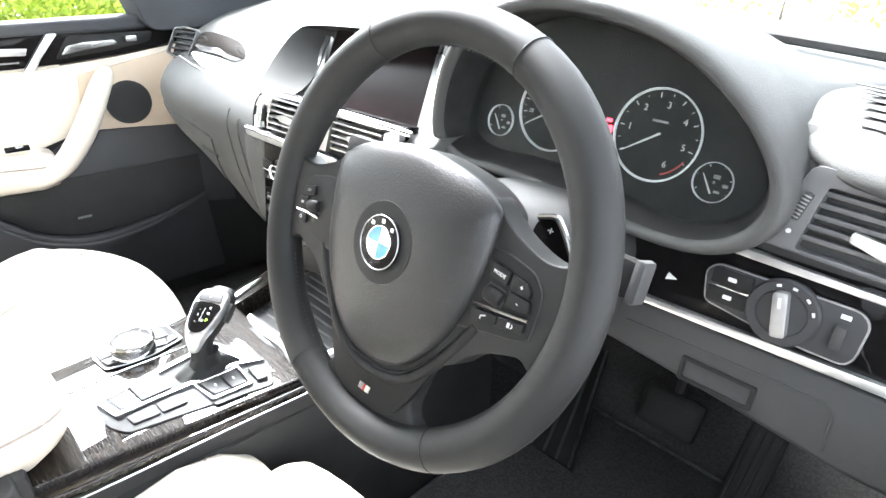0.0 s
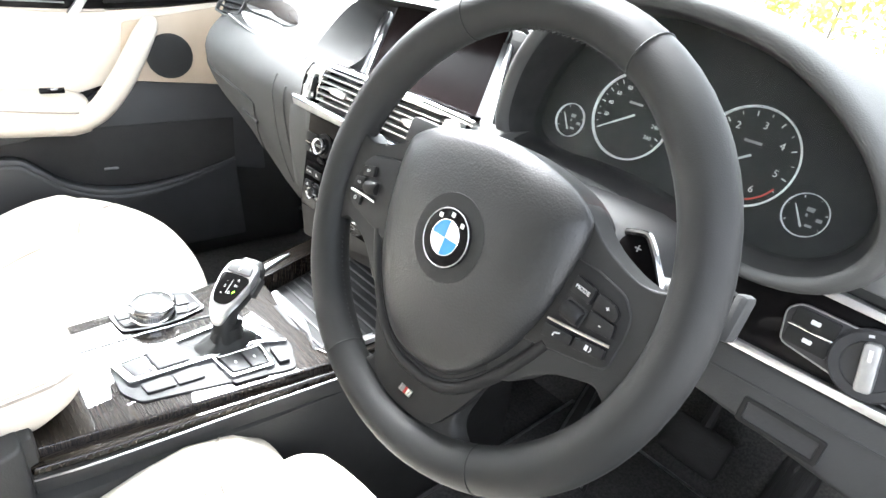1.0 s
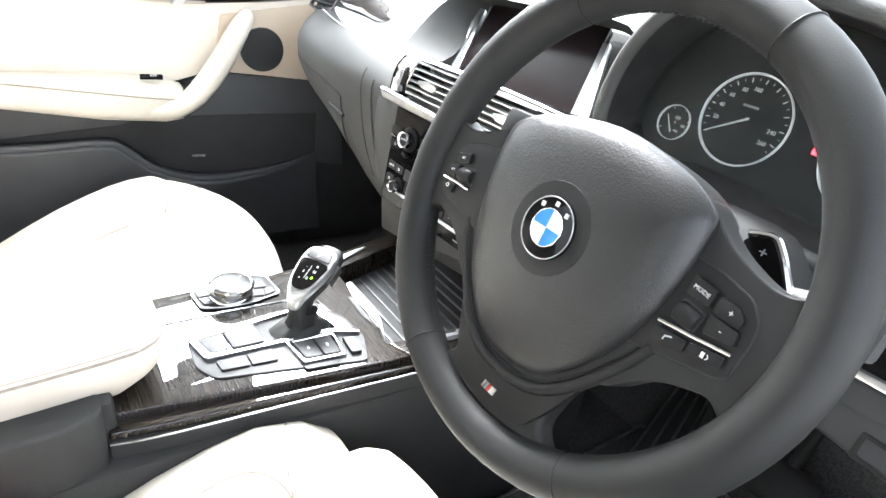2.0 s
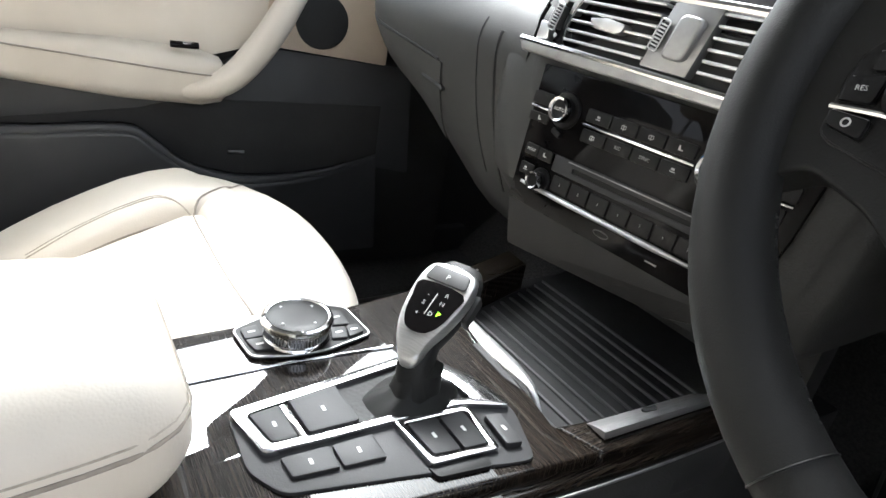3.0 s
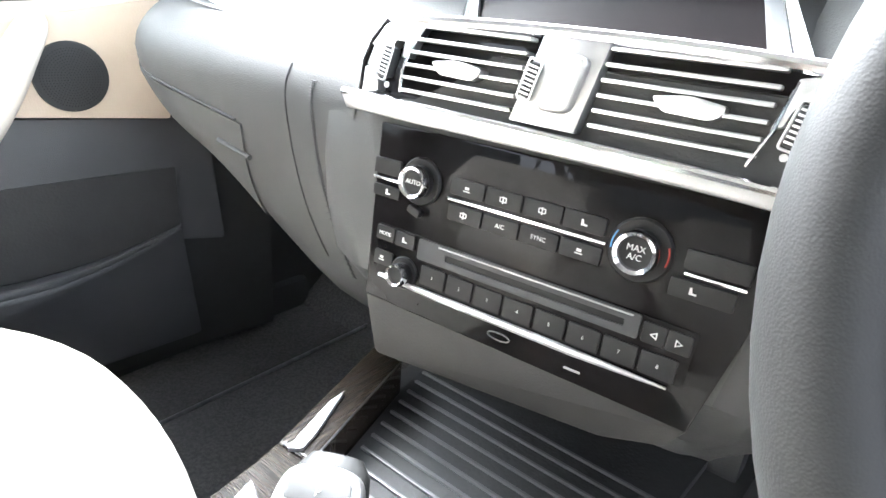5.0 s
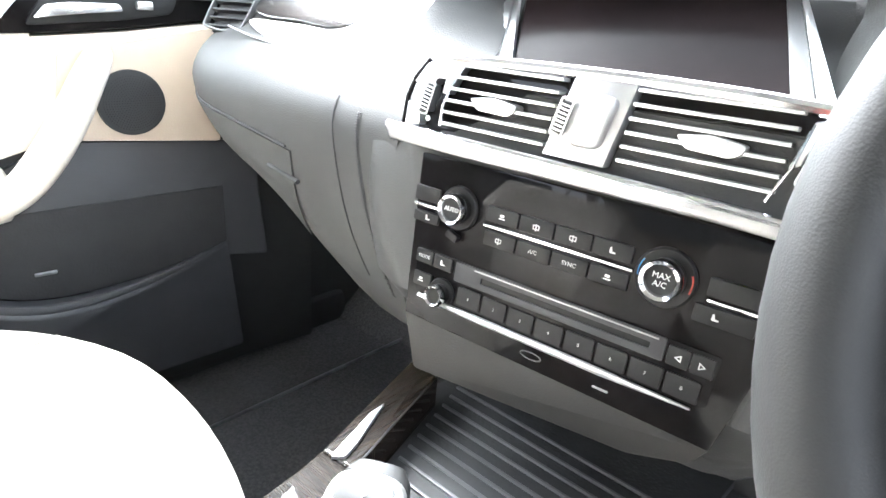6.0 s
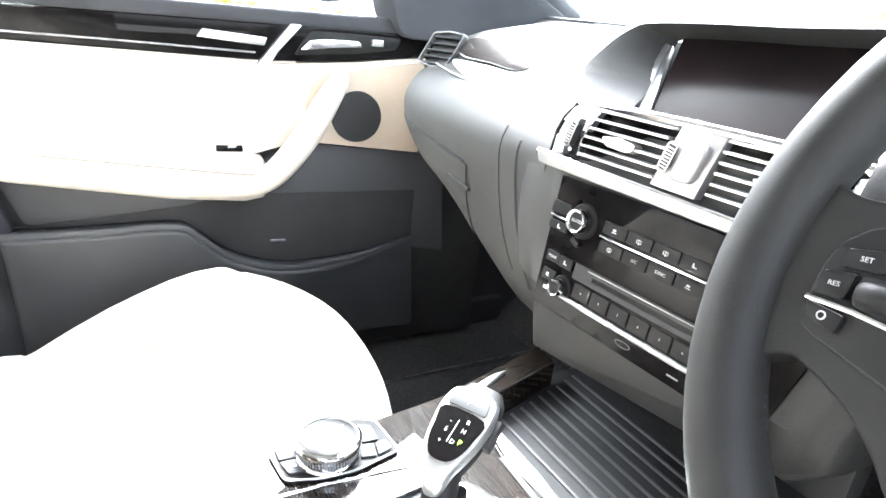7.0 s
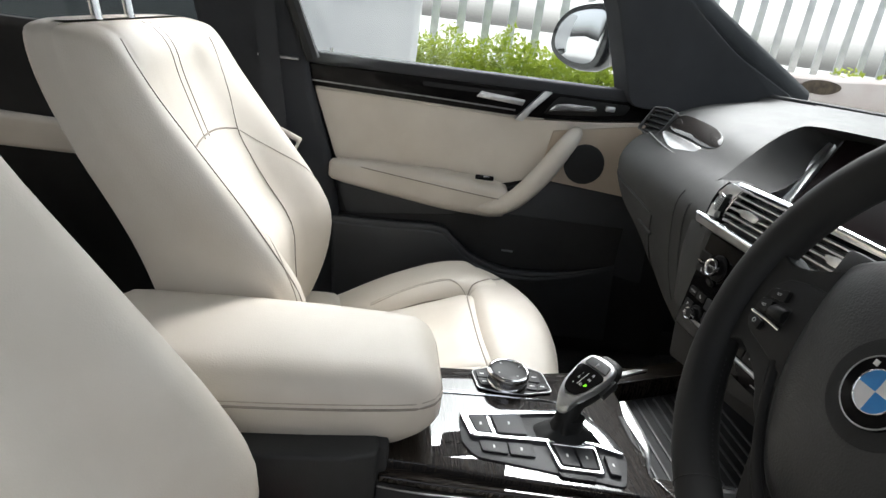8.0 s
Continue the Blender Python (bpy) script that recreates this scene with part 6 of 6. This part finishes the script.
    for x in (-0.16, 0.16):
        placed("seat_rail", box((0.03, 0.52, 0.05), (cx + x, front - 0.26, 0.455), 0.005), steel_dark, s)
    # backrest: height, bolster front, hollow front, back, width
    up_rows = [(-0.130, -0.478, -0.500, -0.610, 0.90), (-0.060, -0.452, -0.496, -0.615, 0.94), (0.010, -0.436, -0.502, -0.625, 0.98), (0.085, -0.436, -0.514, -0.640, 1.00), (0.150, -0.471, -0.560, -0.662, 1.01), (0.210, -0.516, -0.594, -0.690, 1.02), (0.280, -0.571, -0.630, -0.728, 1.03), (0.347, -0.622, -0.658, -0.758, 1.03), (0.392, -0.652, -0.671, -0.772, 1.02), (0.417, -0.674, -0.690, -0.776, 0.98), (0.426, -0.706, -0.712, -0.766, 0.90)]
    fine = smooth_line([(a, b, c) for a, b, c, d, e in up_rows], 3)
    fine2 = smooth_line([(d, e, 0) for a, b, c, d, e in up_rows], 3)
    fa, fb = (xa - cx) / hw + 0.12, (xb - cx) / hw - 0.06
    fa, fb = min(fa, -0.46), max(fb, 0.46)
    skin = []
    for p, q in zip(fine, fine2):
        z, yf, yc = top + p.x, front + p.y, front + p.z
        yb, k = front + q.x, q.y
        line = [(-0.94, yb + 0.012), (-1.0, yb + 0.045), (-1.0, (yb + yf) / 2), (-0.985, yf - 0.030), (-0.90, yf - 0.004), (-0.76, yf - 0.008), (fa, yc + 0.012), (fa * 0.55, yc + 0.002), (0, yc), (fb * 0.55, yc + 0.002), (fb, yc + 0.012), (0.76, yf - 0.008), (0.90, yf - 0.004), (0.985, yf - 0.030), (1.0, (yb + yf) / 2), (1.0, yb + 0.045), (0.94, yb + 0.012), (0.45, yb), (-0.45, yb)]
        skin.append([(v.x, v.y, z) for v in smooth_line([(cx + aside + hw * k * u, y + ahead, 0) for u, y in line], 3, True)])
    placed("backrest", loft(skin), beige_leather, s, "cream leather backrest with deep side bolsters")

    skin_tree = {}
    for key_, wanted in (("back", ("backrest",)), ("cushion", ("seat_cushion", "thigh_support", "bolster"))):
        verts, polys = [], []
        for ob_ in s.children:
            if ob_.name.split(".")[0] in wanted:
                k0 = len(verts)
                verts += [v.co.copy() for v in ob_.data.vertices]
                polys += [tuple(k0 + i for i in p.vertices) for p in ob_.data.polygons]
        skin_tree[key_] = BVHTree.FromPolygons(verts, polys)

    def sewn(where, line, radius, mat, nm="seam", steps=6):
        """A seam laid on the leather: u across, v up the back or along the cushion."""
        out = []
        for p in smooth_line([(u, v, 0) for u, v in line], steps):
            if where == "back":
                hit = skin_tree[where].ray_cast(Vector((cx + aside + p.x, front + 0.4, top + p.y)), Vector((0, -1, 0)))[0]
            else:
                hit = skin_tree[where].ray_cast(Vector((cx + p.x, front + p.y, top + 0.4)), Vector((0, 0, -1)))[0]
            if hit is not None:
                out.append(hit)
        if len(out) > 2:
            placed(nm, tube(out, radius, 6), mat, s)

    if wrap:
        put("rear_pad", (2 * hw - 0.02, 0.16, 0.12), 0.04, 6, lambda p: Vector((cx + p.x, front - 0.47 + p.y, 0.597 + p.z)), beige_leather, "cream leather rear of the cushion")
        sewn("back", [(0.186, 0.412), (0.202, 0.385), (0.206, 0.31), (0.211, 0.228), (0.216, 0.183), (0.217, 0.144), (0.214, 0.06)], 0.0013, seam_dark)
    for sgn in (-1, 1) if ahead == 0.0 else ():
        sewn("back", [(sgn * u, v) for u, v in (((0.165, 0.400), (0.145, 0.33)) if sgn < 0 else ()) + ((0.118, 0.255), (0.116, 0.207), (0.118, 0.139), (0.112, 0.076), (0.104, -0.02))], 0.0013, seam_dark)
        if ahead == 0.0:
            sewn("back", [(sgn * u, v) for u, v in ((0.120, 0.252), (0.160, 0.215), (0.205, 0.165), (0.225, 0.10), (0.222, 0.02))], 0.0010, stitch_thread, "stitching")
        sewn("back", [(0.012 + sgn * 0.012, 0.262), (0.006 + sgn * 0.012, 0.32), (0.010 + sgn * 0.012, 0.38), (0.016 + sgn * 0.012, 0.43)], 0.0010, seam_dark, "stitching")
    if ahead == 0.0:
        sewn("back", [(-0.118, 0.255), (-0.06, 0.264), (0.0, 0.267), (0.06, 0.264), (0.118, 0.255)], 0.0014, seam_dark)
    ua, ub = xa - cx, xb - cx
    corner = [(ua - 0.068, -0.062), (ua - 0.036, -0.114)] if wrap else [(-hw * 0.98, -0.118), (-hw * 0.85, -0.135)]
    sewn("cushion", corner + [(ua, -0.150), (0.0, -0.1525), (ub, -0.150), (hw * 0.85, -0.138), (hw * 0.98, -0.120)], 0.0016, seam_dark)
    for ux, sgn in ((ua, -1), (ub, 1)):
        sewn("cushion", [(ux, -0.152), (ux + 0.004 * sgn, -0.25), (ux + 0.004 * sgn, -0.40)], 0.0014, seam_dark)
        sewn("cushion", [(ux, -0.150), (ux + 0.032 * sgn, -0.185), (ux + 0.036 * sgn, -0.25), (ux + 0.028 * sgn, -0.34)], 0.0010, stitch_thread, "stitching")
        sewn("cushion", [(ux + 0.005 * sgn, -0.154), (ux + 0.037 * sgn, -0.188), (ux + 0.041 * sgn, -0.25), (ux + 0.033 * sgn, -0.34)], 0.0008, stitch_thread, "stitching")
    for x in (-0.055, 0.055):
        placed("headrest_post", tube([(cx + aside + 0.045 + x, front - 0.735, top + 0.41), (cx + aside + 0.045 + x, front - 0.755, top + 0.53)], 0.007, 10), chrome, s, "chrome headrest post")
    put("headrest", (0.24, 0.10, 0.17), 0.045, 8, lambda p: Vector((cx + aside + 0.045 + p.x, front - 0.750 + p.y, top + 0.61 + p.z)), beige_leather, "cream leather headrest")
    return s


seat("passenger_seat", "cream leather passenger seat with bolsters and double stitching", -0.615, -0.459, -0.185, -0.124, 0.062, 0.752, "front seats", wrap=True)
seat("driver_seat", "cream leather driver seat beside the armrest", 0.112, 0.210, 0.505, 0.600, 0.034, 0.725, "front seats", 0.022, 0.0, 0.050, 0.012)

# belt parts
buckle = thing("belt_buckle", "red-buttoned black seat belt buckle beside the armrest", "seat belt buckle", base(0.02, -0.38, 0.60))
placed("body", box((0.030, 0.052, 0.085), (0.124, -0.362, 0.690), 0.006), trim_black, buckle)
placed("release_button", box((0.022, 0.044, 0.012), (0.124, -0.362, 0.734), 0.003), red_plastic, buckle, "red release button")
belt = thing("seat_belt", "dark grey seat belt with a steel tongue hanging on the pillar", "seat belt", base(-0.81, -0.55, 1.1))
web = [(-0.800, -0.600, 1.50), (-0.806, -0.565, 1.25), (-0.812, -0.540, 1.05), (-0.815, -0.520, 0.90), (-0.80, -0.50, 0.62)]
placed("webbing", loft([[(x, y - 0.023, z), (x, y + 0.023, z), (x + 0.002, y + 0.023, z), (x + 0.002, y - 0.023, z)] for x, y, z in web]), pillar_grey, belt, "dark grey webbing")
tongue = placed("tongue", ring_outline(rect(-0.028, -0.022, 0.028, 0.022, 0.005), rect(-0.020, -0.012, 0.020, 0.006, 0.003), 0, 0.004, 0.001), chrome, belt, "bright steel tongue")
tongue.matrix_parent_inverse = absolute(belt).inverted() @ basis((-0.805, -0.500, 0.925), (0.0, 0.9, -0.4), (0, 0.4, 0.9))
placed("belt_guide", box((0.02, 0.09, 0.006), (-0.826, -0.530, 1.108), 0.002), steel_dark, belt)

# ---- passenger door ----
DR = basis((-0.80, 0.0, 1.0), (0.12, 1, 0), (0, 0, 1))
door = thing("passenger_door", "cream and black passenger door with armrest and round speaker", "car door", DR)
part("core", prism([(-0.475, -0.56), (-0.400, -0.56), (0.52, -0.56), (0.52, 0.115), (-0.500, 0.115), (-0.500, 0.05), (-0.425, -0.12), (-0.385, -0.36)], -0.10, -0.030, 0.006), trim_black, door, "black door shell")
part("belt_sill", prism([(-0.475, 0.098), (0.40, 0.106), (0.40, 0.134), (-0.480, 0.126)], -0.070, 0.000, 0.010, 3), pillar_grey, door, "grey window sill of the door")
part("wood_band", prism([(-0.462, 0.050), (-0.30, 0.0475), (0.0, 0.043), (0.10, 0.046), (0.20, 0.055), (0.36, 0.075), (0.36, 0.110), (0.0, 0.106), (-0.470, 0.100)], -0.03, -0.002, 0.004, 3), gloss_black, door, "gloss dark band under the window")
part("band_line", tube([(-0.460, 0.062, 0.0), (-0.2, 0.060, 0.0), (0.02, 0.056, 0.0)], 0.0018, 6), steel_dark, door)
# gleam on the gloss band, made as a flat satin patch
part("band_gleam", prism([(-0.075, 0.075), (0.035, 0.068), (0.040, 0.082), (-0.065, 0.089)], -0.006, 0.001, 0.002), satin, door, "satin grey patch that paints a gleam on the band")
part("upper_panel", prism(rounded([(-0.455, 0.045), (-0.30, 0.044), (0.0, 0.039), (0.10, 0.042), (0.20, 0.050), (0.34, 0.068), (0.335, -0.118), (0.10, -0.100), (-0.05, -0.145), (-0.30, -0.150), (-0.395, -0.115)], 0.008, 3), -0.035, -0.008, 0.006, 3), beige_leather, door, "cream leather upper door panel")
part("panel_edge", tube(smooth_line([(-0.452, 0.046, -0.008), (-0.30, 0.045, -0.007), (0.0, 0.040, -0.007), (0.09, 0.043, -0.007)], 4), 0.0035, 8), beige_grey, door)
part("speaker_panel", prism(rounded([(0.118, 0.020), (0.34, 0.060), (0.338, -0.1185), (0.100, -0.1000)], 0.006, 3), -0.03, -0.004, 0.003), tan_trim, door, "tan speaker surround")
sp = part("speaker", turned([(0.0, 0.003), (0.040, 0.003), (0.0475, 0.0015), (0.0495, -0.006), (0.0495, -0.012)], 48), rubber_black, door, "round black speaker grille", at=lift(0.206, -0.050, -0.001))
dots = bmesh.new()
for a in range(1, 12):
    for k in range(a * 6):
        t = 6.28318531 * k / (a * 6)
        bmesh.ops.create_circle(dots, cap_ends=True, segments=5, radius=0.0009, matrix=Matrix.Translation((0.0036 * a * math.cos(t), 0.0036 * a * math.sin(t), 0.0034)))
part("mesh_holes", dots, dial_black, sp, smooth=False)


def rest(p):
    x, y, z = p
    t = (x + 0.22) / 0.44
    return Vector((-0.185 + x, -0.142 + y * (0.55 + 0.55 * min(1.0, t * 1.6)) - 0.020 * t + (0.010 * (1 - t) if y > 0 else 0.0), 0.012 + z * (0.5 + 0.6 * min(1.0, 1.5 * t))))


part("armrest", pillow((0.44, 0.078, 0.080), 0.026, 10, rest), beige_leather, door, "cream leather door armrest")
part("armrest_seam", tube(smooth_line([(-0.385, -0.118, 0.020), (-0.30, -0.122, 0.040), (-0.15, -0.134, 0.054), (0.0, -0.147, 0.058), (0.05, -0.146, 0.050)], 5), 0.0014, 6), seam_dark, door)
pull = smooth_line([(-0.055, -0.178, 0.030), (0.0, -0.172, 0.046), (0.040, -0.150, 0.054), (0.075, -0.112, 0.056), (0.110, -0.062, 0.054), (0.140, -0.012, 0.044), (0.162, 0.016, 0.020), (0.168, 0.022, 0.0)], 6)
part("pull_handle", tube(pull, [0.0105 + 0.0135 * max(0.0, math.sin(3.1416 * min(1.0, (i + 3) / (len(pull) + 4)))) ** 0.7 for i in range(len(pull))], 14, flat=1.15), beige_leather, door, "curved cream leather pull handle")
sw = part("window_switch", box((0.044, 0.012, 0.006), (0, 0, 0), 0.002), gloss_black, door, "small gloss black window switch", at=pose(-0.030, -0.104, 0.042, -62, 0, 0))
part("switch_tab", box((0.014, 0.007, 0.004), (0.004, 0, 0.004), 0.001), chrome, sw)
bar = [(0.020, 0.036), (0.040, 0.034), (0.056, 0.060), (0.098, 0.108), (0.078, 0.108), (0.044, 0.066)]
part("handle_bar", prism(rounded(bar, 0.004, 3), -0.004, 0.014, 0.004, 3), satin, door, "slanting satin silver bar")
part("handle_bowl", prism(rounded([(0.085, 0.056), (0.20, 0.066), (0.275, 0.078), (0.285, 0.100), (0.115, 0.100)], 0.008, 3), -0.010, 0.0015, 0.002), dial_black, door, "dark handle recess")
part("door_handle", prism(rounded([(0.094, 0.066), (0.150, 0.074), (0.205, 0.079), (0.200, 0.089), (0.140, 0.088), (0.110, 0.084)], 0.004, 3), 0.0, 0.016, 0.003, 3), chrome, door, "bright inner door handle")
part("lock_button", box((0.022, 0.012, 0.012), (0.236, 0.088, 0.006), 0.003), satin, door, "silver lock button")
part("lock_pin", turned([(0, 0.0), (0.010, 0.0), (0.010, 0.002), (0.004, 0.003), (0.004, 0.010), (0, 0.011)], 20), chrome, door, "lock pin on the sill", at=pose(-0.425, 0.1265, -0.030, -90, 0, 0))
part("mid_panel", prism(rounded([(-0.400, -0.155), (-0.05, -0.180), (0.10, -0.105), (0.40, -0.125), (0.42, -0.345), (0.28, -0.320), (0.063, -0.3275), (-0.046, -0.300), (-0.11, -0.248), (-0.36, -0.256)], 0.01, 3), -0.045, -0.018, 0.004), door_grey, door, "dark grey middle door panel")
pocket = smooth_line([(-0.385, -0.262, 0), (-0.25, -0.258, 0), (-0.125, -0.252, 0), (-0.085, -0.275, 0), (-0.030, -0.318, 0), (0.065, -0.345, 0), (0.20, -0.338, 0), (0.34, -0.305, 0)], 5)
pocket_line = [(p.x, p.y) for p in pocket] + [(0.36, -0.52), (-0.37, -0.52)]
pocket_body = prism(pocket_line, -0.02, 0.045, 0.008, 3)
for w in pocket_body.verts:
    if w.co.z > -0.012:
        w.co.z = -0.012 + (w.co.z + 0.012) * max(0.0, 1.0 - max(0.0, (w.co.x - 0.02) / 0.33) ** 1.6)
part("map_pocket", pocket_body, door_grey, door, "dark grey map pocket")
part("pocket_lip", tube([(p.x, p.y + 0.002, -0.014 + 0.048 * max(0.0, 1.0 - max(0.0, (p.x - 0.02) / 0.33) ** 1.6)) for p in pocket], [0.009 - 0.006 * max(0.0, (p.x - 0.1) / 0.24) for p in pocket], 10, flat=0.7), door_grey, door, "rounded pocket edge")
part("pocket_gap", prism([(p.x, p.y + 0.002) for p in pocket] + [(0.34, -0.20), (-0.04, -0.205), (-0.10, -0.225)], -0.03, -0.014), rubber_black, door)
part("reflector", box((0.030, 0.006, 0.004), (0.06, -0.300, -0.012), 0.002), steel_dark, door)

# rear door and bench seen past the passenger seat
rear_door = thing("rear_door", "black rear door with a cream band", "car door", base(-0.83, -1.05, 0.45))
placed("panel", slab([(-0.60, 0.45), (-1.75, 0.45), (-1.75, 1.12), (-0.70, 1.12)], -0.87, -0.835, 0.006), trim_black, rear_door)
placed("band", slab(rounded([(-0.68, 0.90), (-0.68, 0.835), (-1.60, 0.85), (-1.60, 0.935)], 0.02, 3), -0.84, -0.800, 0.012, 3), beige_leather, rear_door, "cream leather band")
bench = thing("rear_bench", "cream leather rear bench seat", "rear seat", base(CX, -1.4, 0.45))
placed("cushion", pillow((1.30, 0.50, 0.20), 0.06, 8, lambda p: p + Vector((CX, -1.36, 0.66))), beige_leather, bench)
placed("backrest", pillow((1.30, 0.18, 0.62), 0.06, 8, lambda p: Matrix.Rotation(radians(22), 3, "X") @ p + Vector((CX, -1.72, 0.98))), beige_leather, bench)

# door mirror outside
mirror = thing("door_mirror", "black door mirror seen through the passenger window", "door mirror", base(-1.0, 0.25, 1.15))
mirror_line = smooth_line([(0.150, 1.205, 0), (0.160, 1.262, 0), (0.205, 1.305, 0), (0.285, 1.322, 0), (0.320, 1.305, 0), (0.318, 1.215, 0), (0.295, 1.160, 0), (0.235, 1.152, 0), (0.180, 1.170, 0)], 4, True)
ml = [(0.235 + (p.x - 0.235) * 1.18, p.y) for p in mirror_line]
mc = (0.235, 1.235)
MR = basis((-1.2855, 0.1035, 0), (0.866, 0.5, 0), (0, 0, 1))
rim_ob = part("housing", loft([[(mc[0] + (u - mc[0]) * k, mc[1] + (v - mc[1]) * k, z) for u, v in ml] for k, z in ((1.0, 0.0), (1.05, -0.008), (1.06, -0.03), (0.9, -0.09), (0.5, -0.12))]), body_paint, mirror, "gloss black mirror housing")
rim_ob.matrix_parent_inverse = absolute(mirror).inverted() @ MR
ob = part("glass", prism([(mc[0] + (u - mc[0]) * 0.84, mc[1] + (v - mc[1]) * 0.82) for u, v in ml], -0.004, 0.002, 0.001), mirror_glass, mirror, "pale mirror glass")
ob.matrix_parent_inverse = absolute(mirror).inverted() @ MR
placed("foot", tube([(-0.93, 0.40, 1.15), (-0.84, 0.40, 1.11)], [0.03, 0.04], 12), body_paint, mirror)

# ---- outside ----
ground = tagged(part("ground", box((400, 400, 0.1), (0, 0, -0.05)), yard_concrete, None, smooth=False), "wide pale grey concrete yard", "ground", kind="structure")
van = thing("white_van", "plain white panel van parked alongside", "van", base(-3.2, -2.2, 0))
placed("body", slab(rounded([(-0.12, 0.35), (-0.10, 2.3), (-4.6, 2.3), (-4.7, 0.35)], 0.08, 4), -5.0, -3.0, 0.05, 3), van_paint, van, "white van body")
for y in (-0.9, -3.9):
    tyre = placed("tyre", turned([(0.19, -0.1), (0.32, -0.1), (0.34, -0.07), (0.34, 0.07), (0.32, 0.1), (0.19, 0.1)], 32), rubber_black, van)
    tyre.matrix_parent_inverse = absolute(van).inverted() @ pose(-3.06, y, 0.34, 0, 90, 0)
    rim_ob = part("rim", turned([(0, 0.06), (0.18, 0.06), (0.19, 0.09), (0.19, -0.09), (0, -0.09)], 24), satin, tyre)

hedge_seed = random.Random(4)


def leaves(name, label, rows, count, size, kind_name):
    """A hedge of many small leaves round rough clumps."""
    ob_t = thing(name, label, kind_name, base(*rows[0][0]), kind="stuff")
    verts, faces = [], []
    for i in range(count):
        (ax, ay, az), (sx, sy, sz) = rows[hedge_seed.randrange(len(rows))]
        d = Vector((hedge_seed.gauss(0, 1), hedge_seed.gauss(0, 1), hedge_seed.gauss(0, 1))).normalized() * hedge_seed.uniform(0.6, 1.05)
        c = Vector((ax + d.x * sx, ay + d.y * sy, az + d.z * sz))
        e1 = Vector((hedge_seed.gauss(0, 1), hedge_seed.gauss(0, 1), hedge_seed.gauss(0, 1))).normalized()
        e2 = e1.orthogonal().normalized()
        s1, s2 = size * hedge_seed.uniform(0.7, 1.5), size * hedge_seed.uniform(0.35, 0.6)
        k = len(verts)
        verts += [c - e1 * s1, c + e2 * s2, c + e1 * s1, c - e2 * s2]
        faces.append((k, k + 1, k + 2, k + 3))
    mesh = bpy.data.meshes.new(name)
    mesh.from_pydata([tuple(v) for v in verts], [], faces)
    mesh.materials.append(leaf_green)
    leaf_ob = new("foliage", mesh)
    leaf_ob.parent = ob_t
    leaf_ob.matrix_parent_inverse = absolute(ob_t).inverted()
    for (ax, ay, az), (sx, sy, sz) in rows[::3]:
        placed("stem", tube([(ax, ay, 0), (ax + 0.05, ay, max(0.2, az))], [0.03, 0.01], 6), bark, ob_t)
    return ob_t


clumps = [((-4.3 + hedge_seed.uniform(-0.1, 0.1), -2.0 + 0.22 * i, 0.60 + hedge_seed.uniform(-0.05, 0.05)), (0.30, 0.26, 0.56 + hedge_seed.uniform(-0.10, 0.06))) for i in range(30)]
leaves("hedge", "bright green leafy hedge in front of the fence", clumps, 90000, 0.021, "hedge")
far = [((-6 + 0.9 * i, 13 + hedge_seed.uniform(-0.6, 0.6), 1.2 + hedge_seed.uniform(-0.3, 0.5)), (0.8, 0.7, 1.4)) for i in range(20)]
leaves("bushes", "pale green bushes beyond the windscreen", far, 9000, 0.09, "bushes")

fence = thing("palisade_fence", "grey galvanised palisade fence behind the hedge", "fence", base(-4.75, 3, 0), kind="")
pale_mesh = bpy.data.meshes.new("pale")
pb = prism(rounded([(-0.034, 0.0), (0.034, 0.0), (0.034, 2.25), (0.0, 2.40), (-0.034, 2.25)], 0.004, 1), -0.006, 0.006)
pb.to_mesh(pale_mesh)
pb.free()
pale_mesh.materials.append(fence_steel)
for i in range(62):
    ob = new("pale", pale_mesh)
    ob.parent = fence
    ob.matrix_parent_inverse = absolute(fence).inverted()
    ob.matrix_basis = basis((-4.75, -1.2 + 0.215 * i, 0), (0, 1, 0), (0, 0, 1))
for z in (0.45, 1.95):
    placed("rail", box((0.04, 13.4, 0.06), (-4.79, 5.4, z), 0.005), fence_steel, fence)
kerb = thing("low_wall", "pale concrete wall under the fence beyond the bonnet", "wall", base(-4.4, 5, 0), kind="structure")
placed("wall", box((0.25, 8.0, 0.40), (-4.45, 6.9, 0.20), 0.02), concrete, kerb)
block = thing("concrete_block", "pale pinkish stone block with a dark oval hollow by the fence", "stone block", base(-4.2, 3.3, 0))
placed("body", pillow((0.5, 1.25, 1.18), 0.10, 6, lambda p: p + Vector((-4.25, 3.40, 0.59 + 0.02 * math.sin(5 * p.y)))), pale_stone, block, "pale pinkish body")
hollow = [(0.17 * math.cos(a) * (1 + 0.1 * math.sin(2 * a)), 0.055 * math.sin(a)) for a in [6.28318531 * i / 24 for i in range(24)]]
ob = part("hollow", prism(hollow, -0.02, 0.004, 0.002), bark, block, "dark oval hollow")
ob.matrix_parent_inverse = absolute(block).inverted() @ basis((-3.998, 3.10, 1.09), (0, 1, 0), (0, 0, 1))
bonnet_rows = [[(CX + 0.80 * s, wind_y(CX + 0.78 * s) + 0.06 + t * (1.05 - 0.15 * s * s), 1.07 - 0.10 * t - 0.10 * t * t - 0.03 * s * s) for s in [i / 8 - 1 for i in range(17)]] for t in [j / 8 for j in range(9)]]
placed("bonnet", sheet(bonnet_rows, 0.02), body_paint, shell, "dark gloss bonnet")
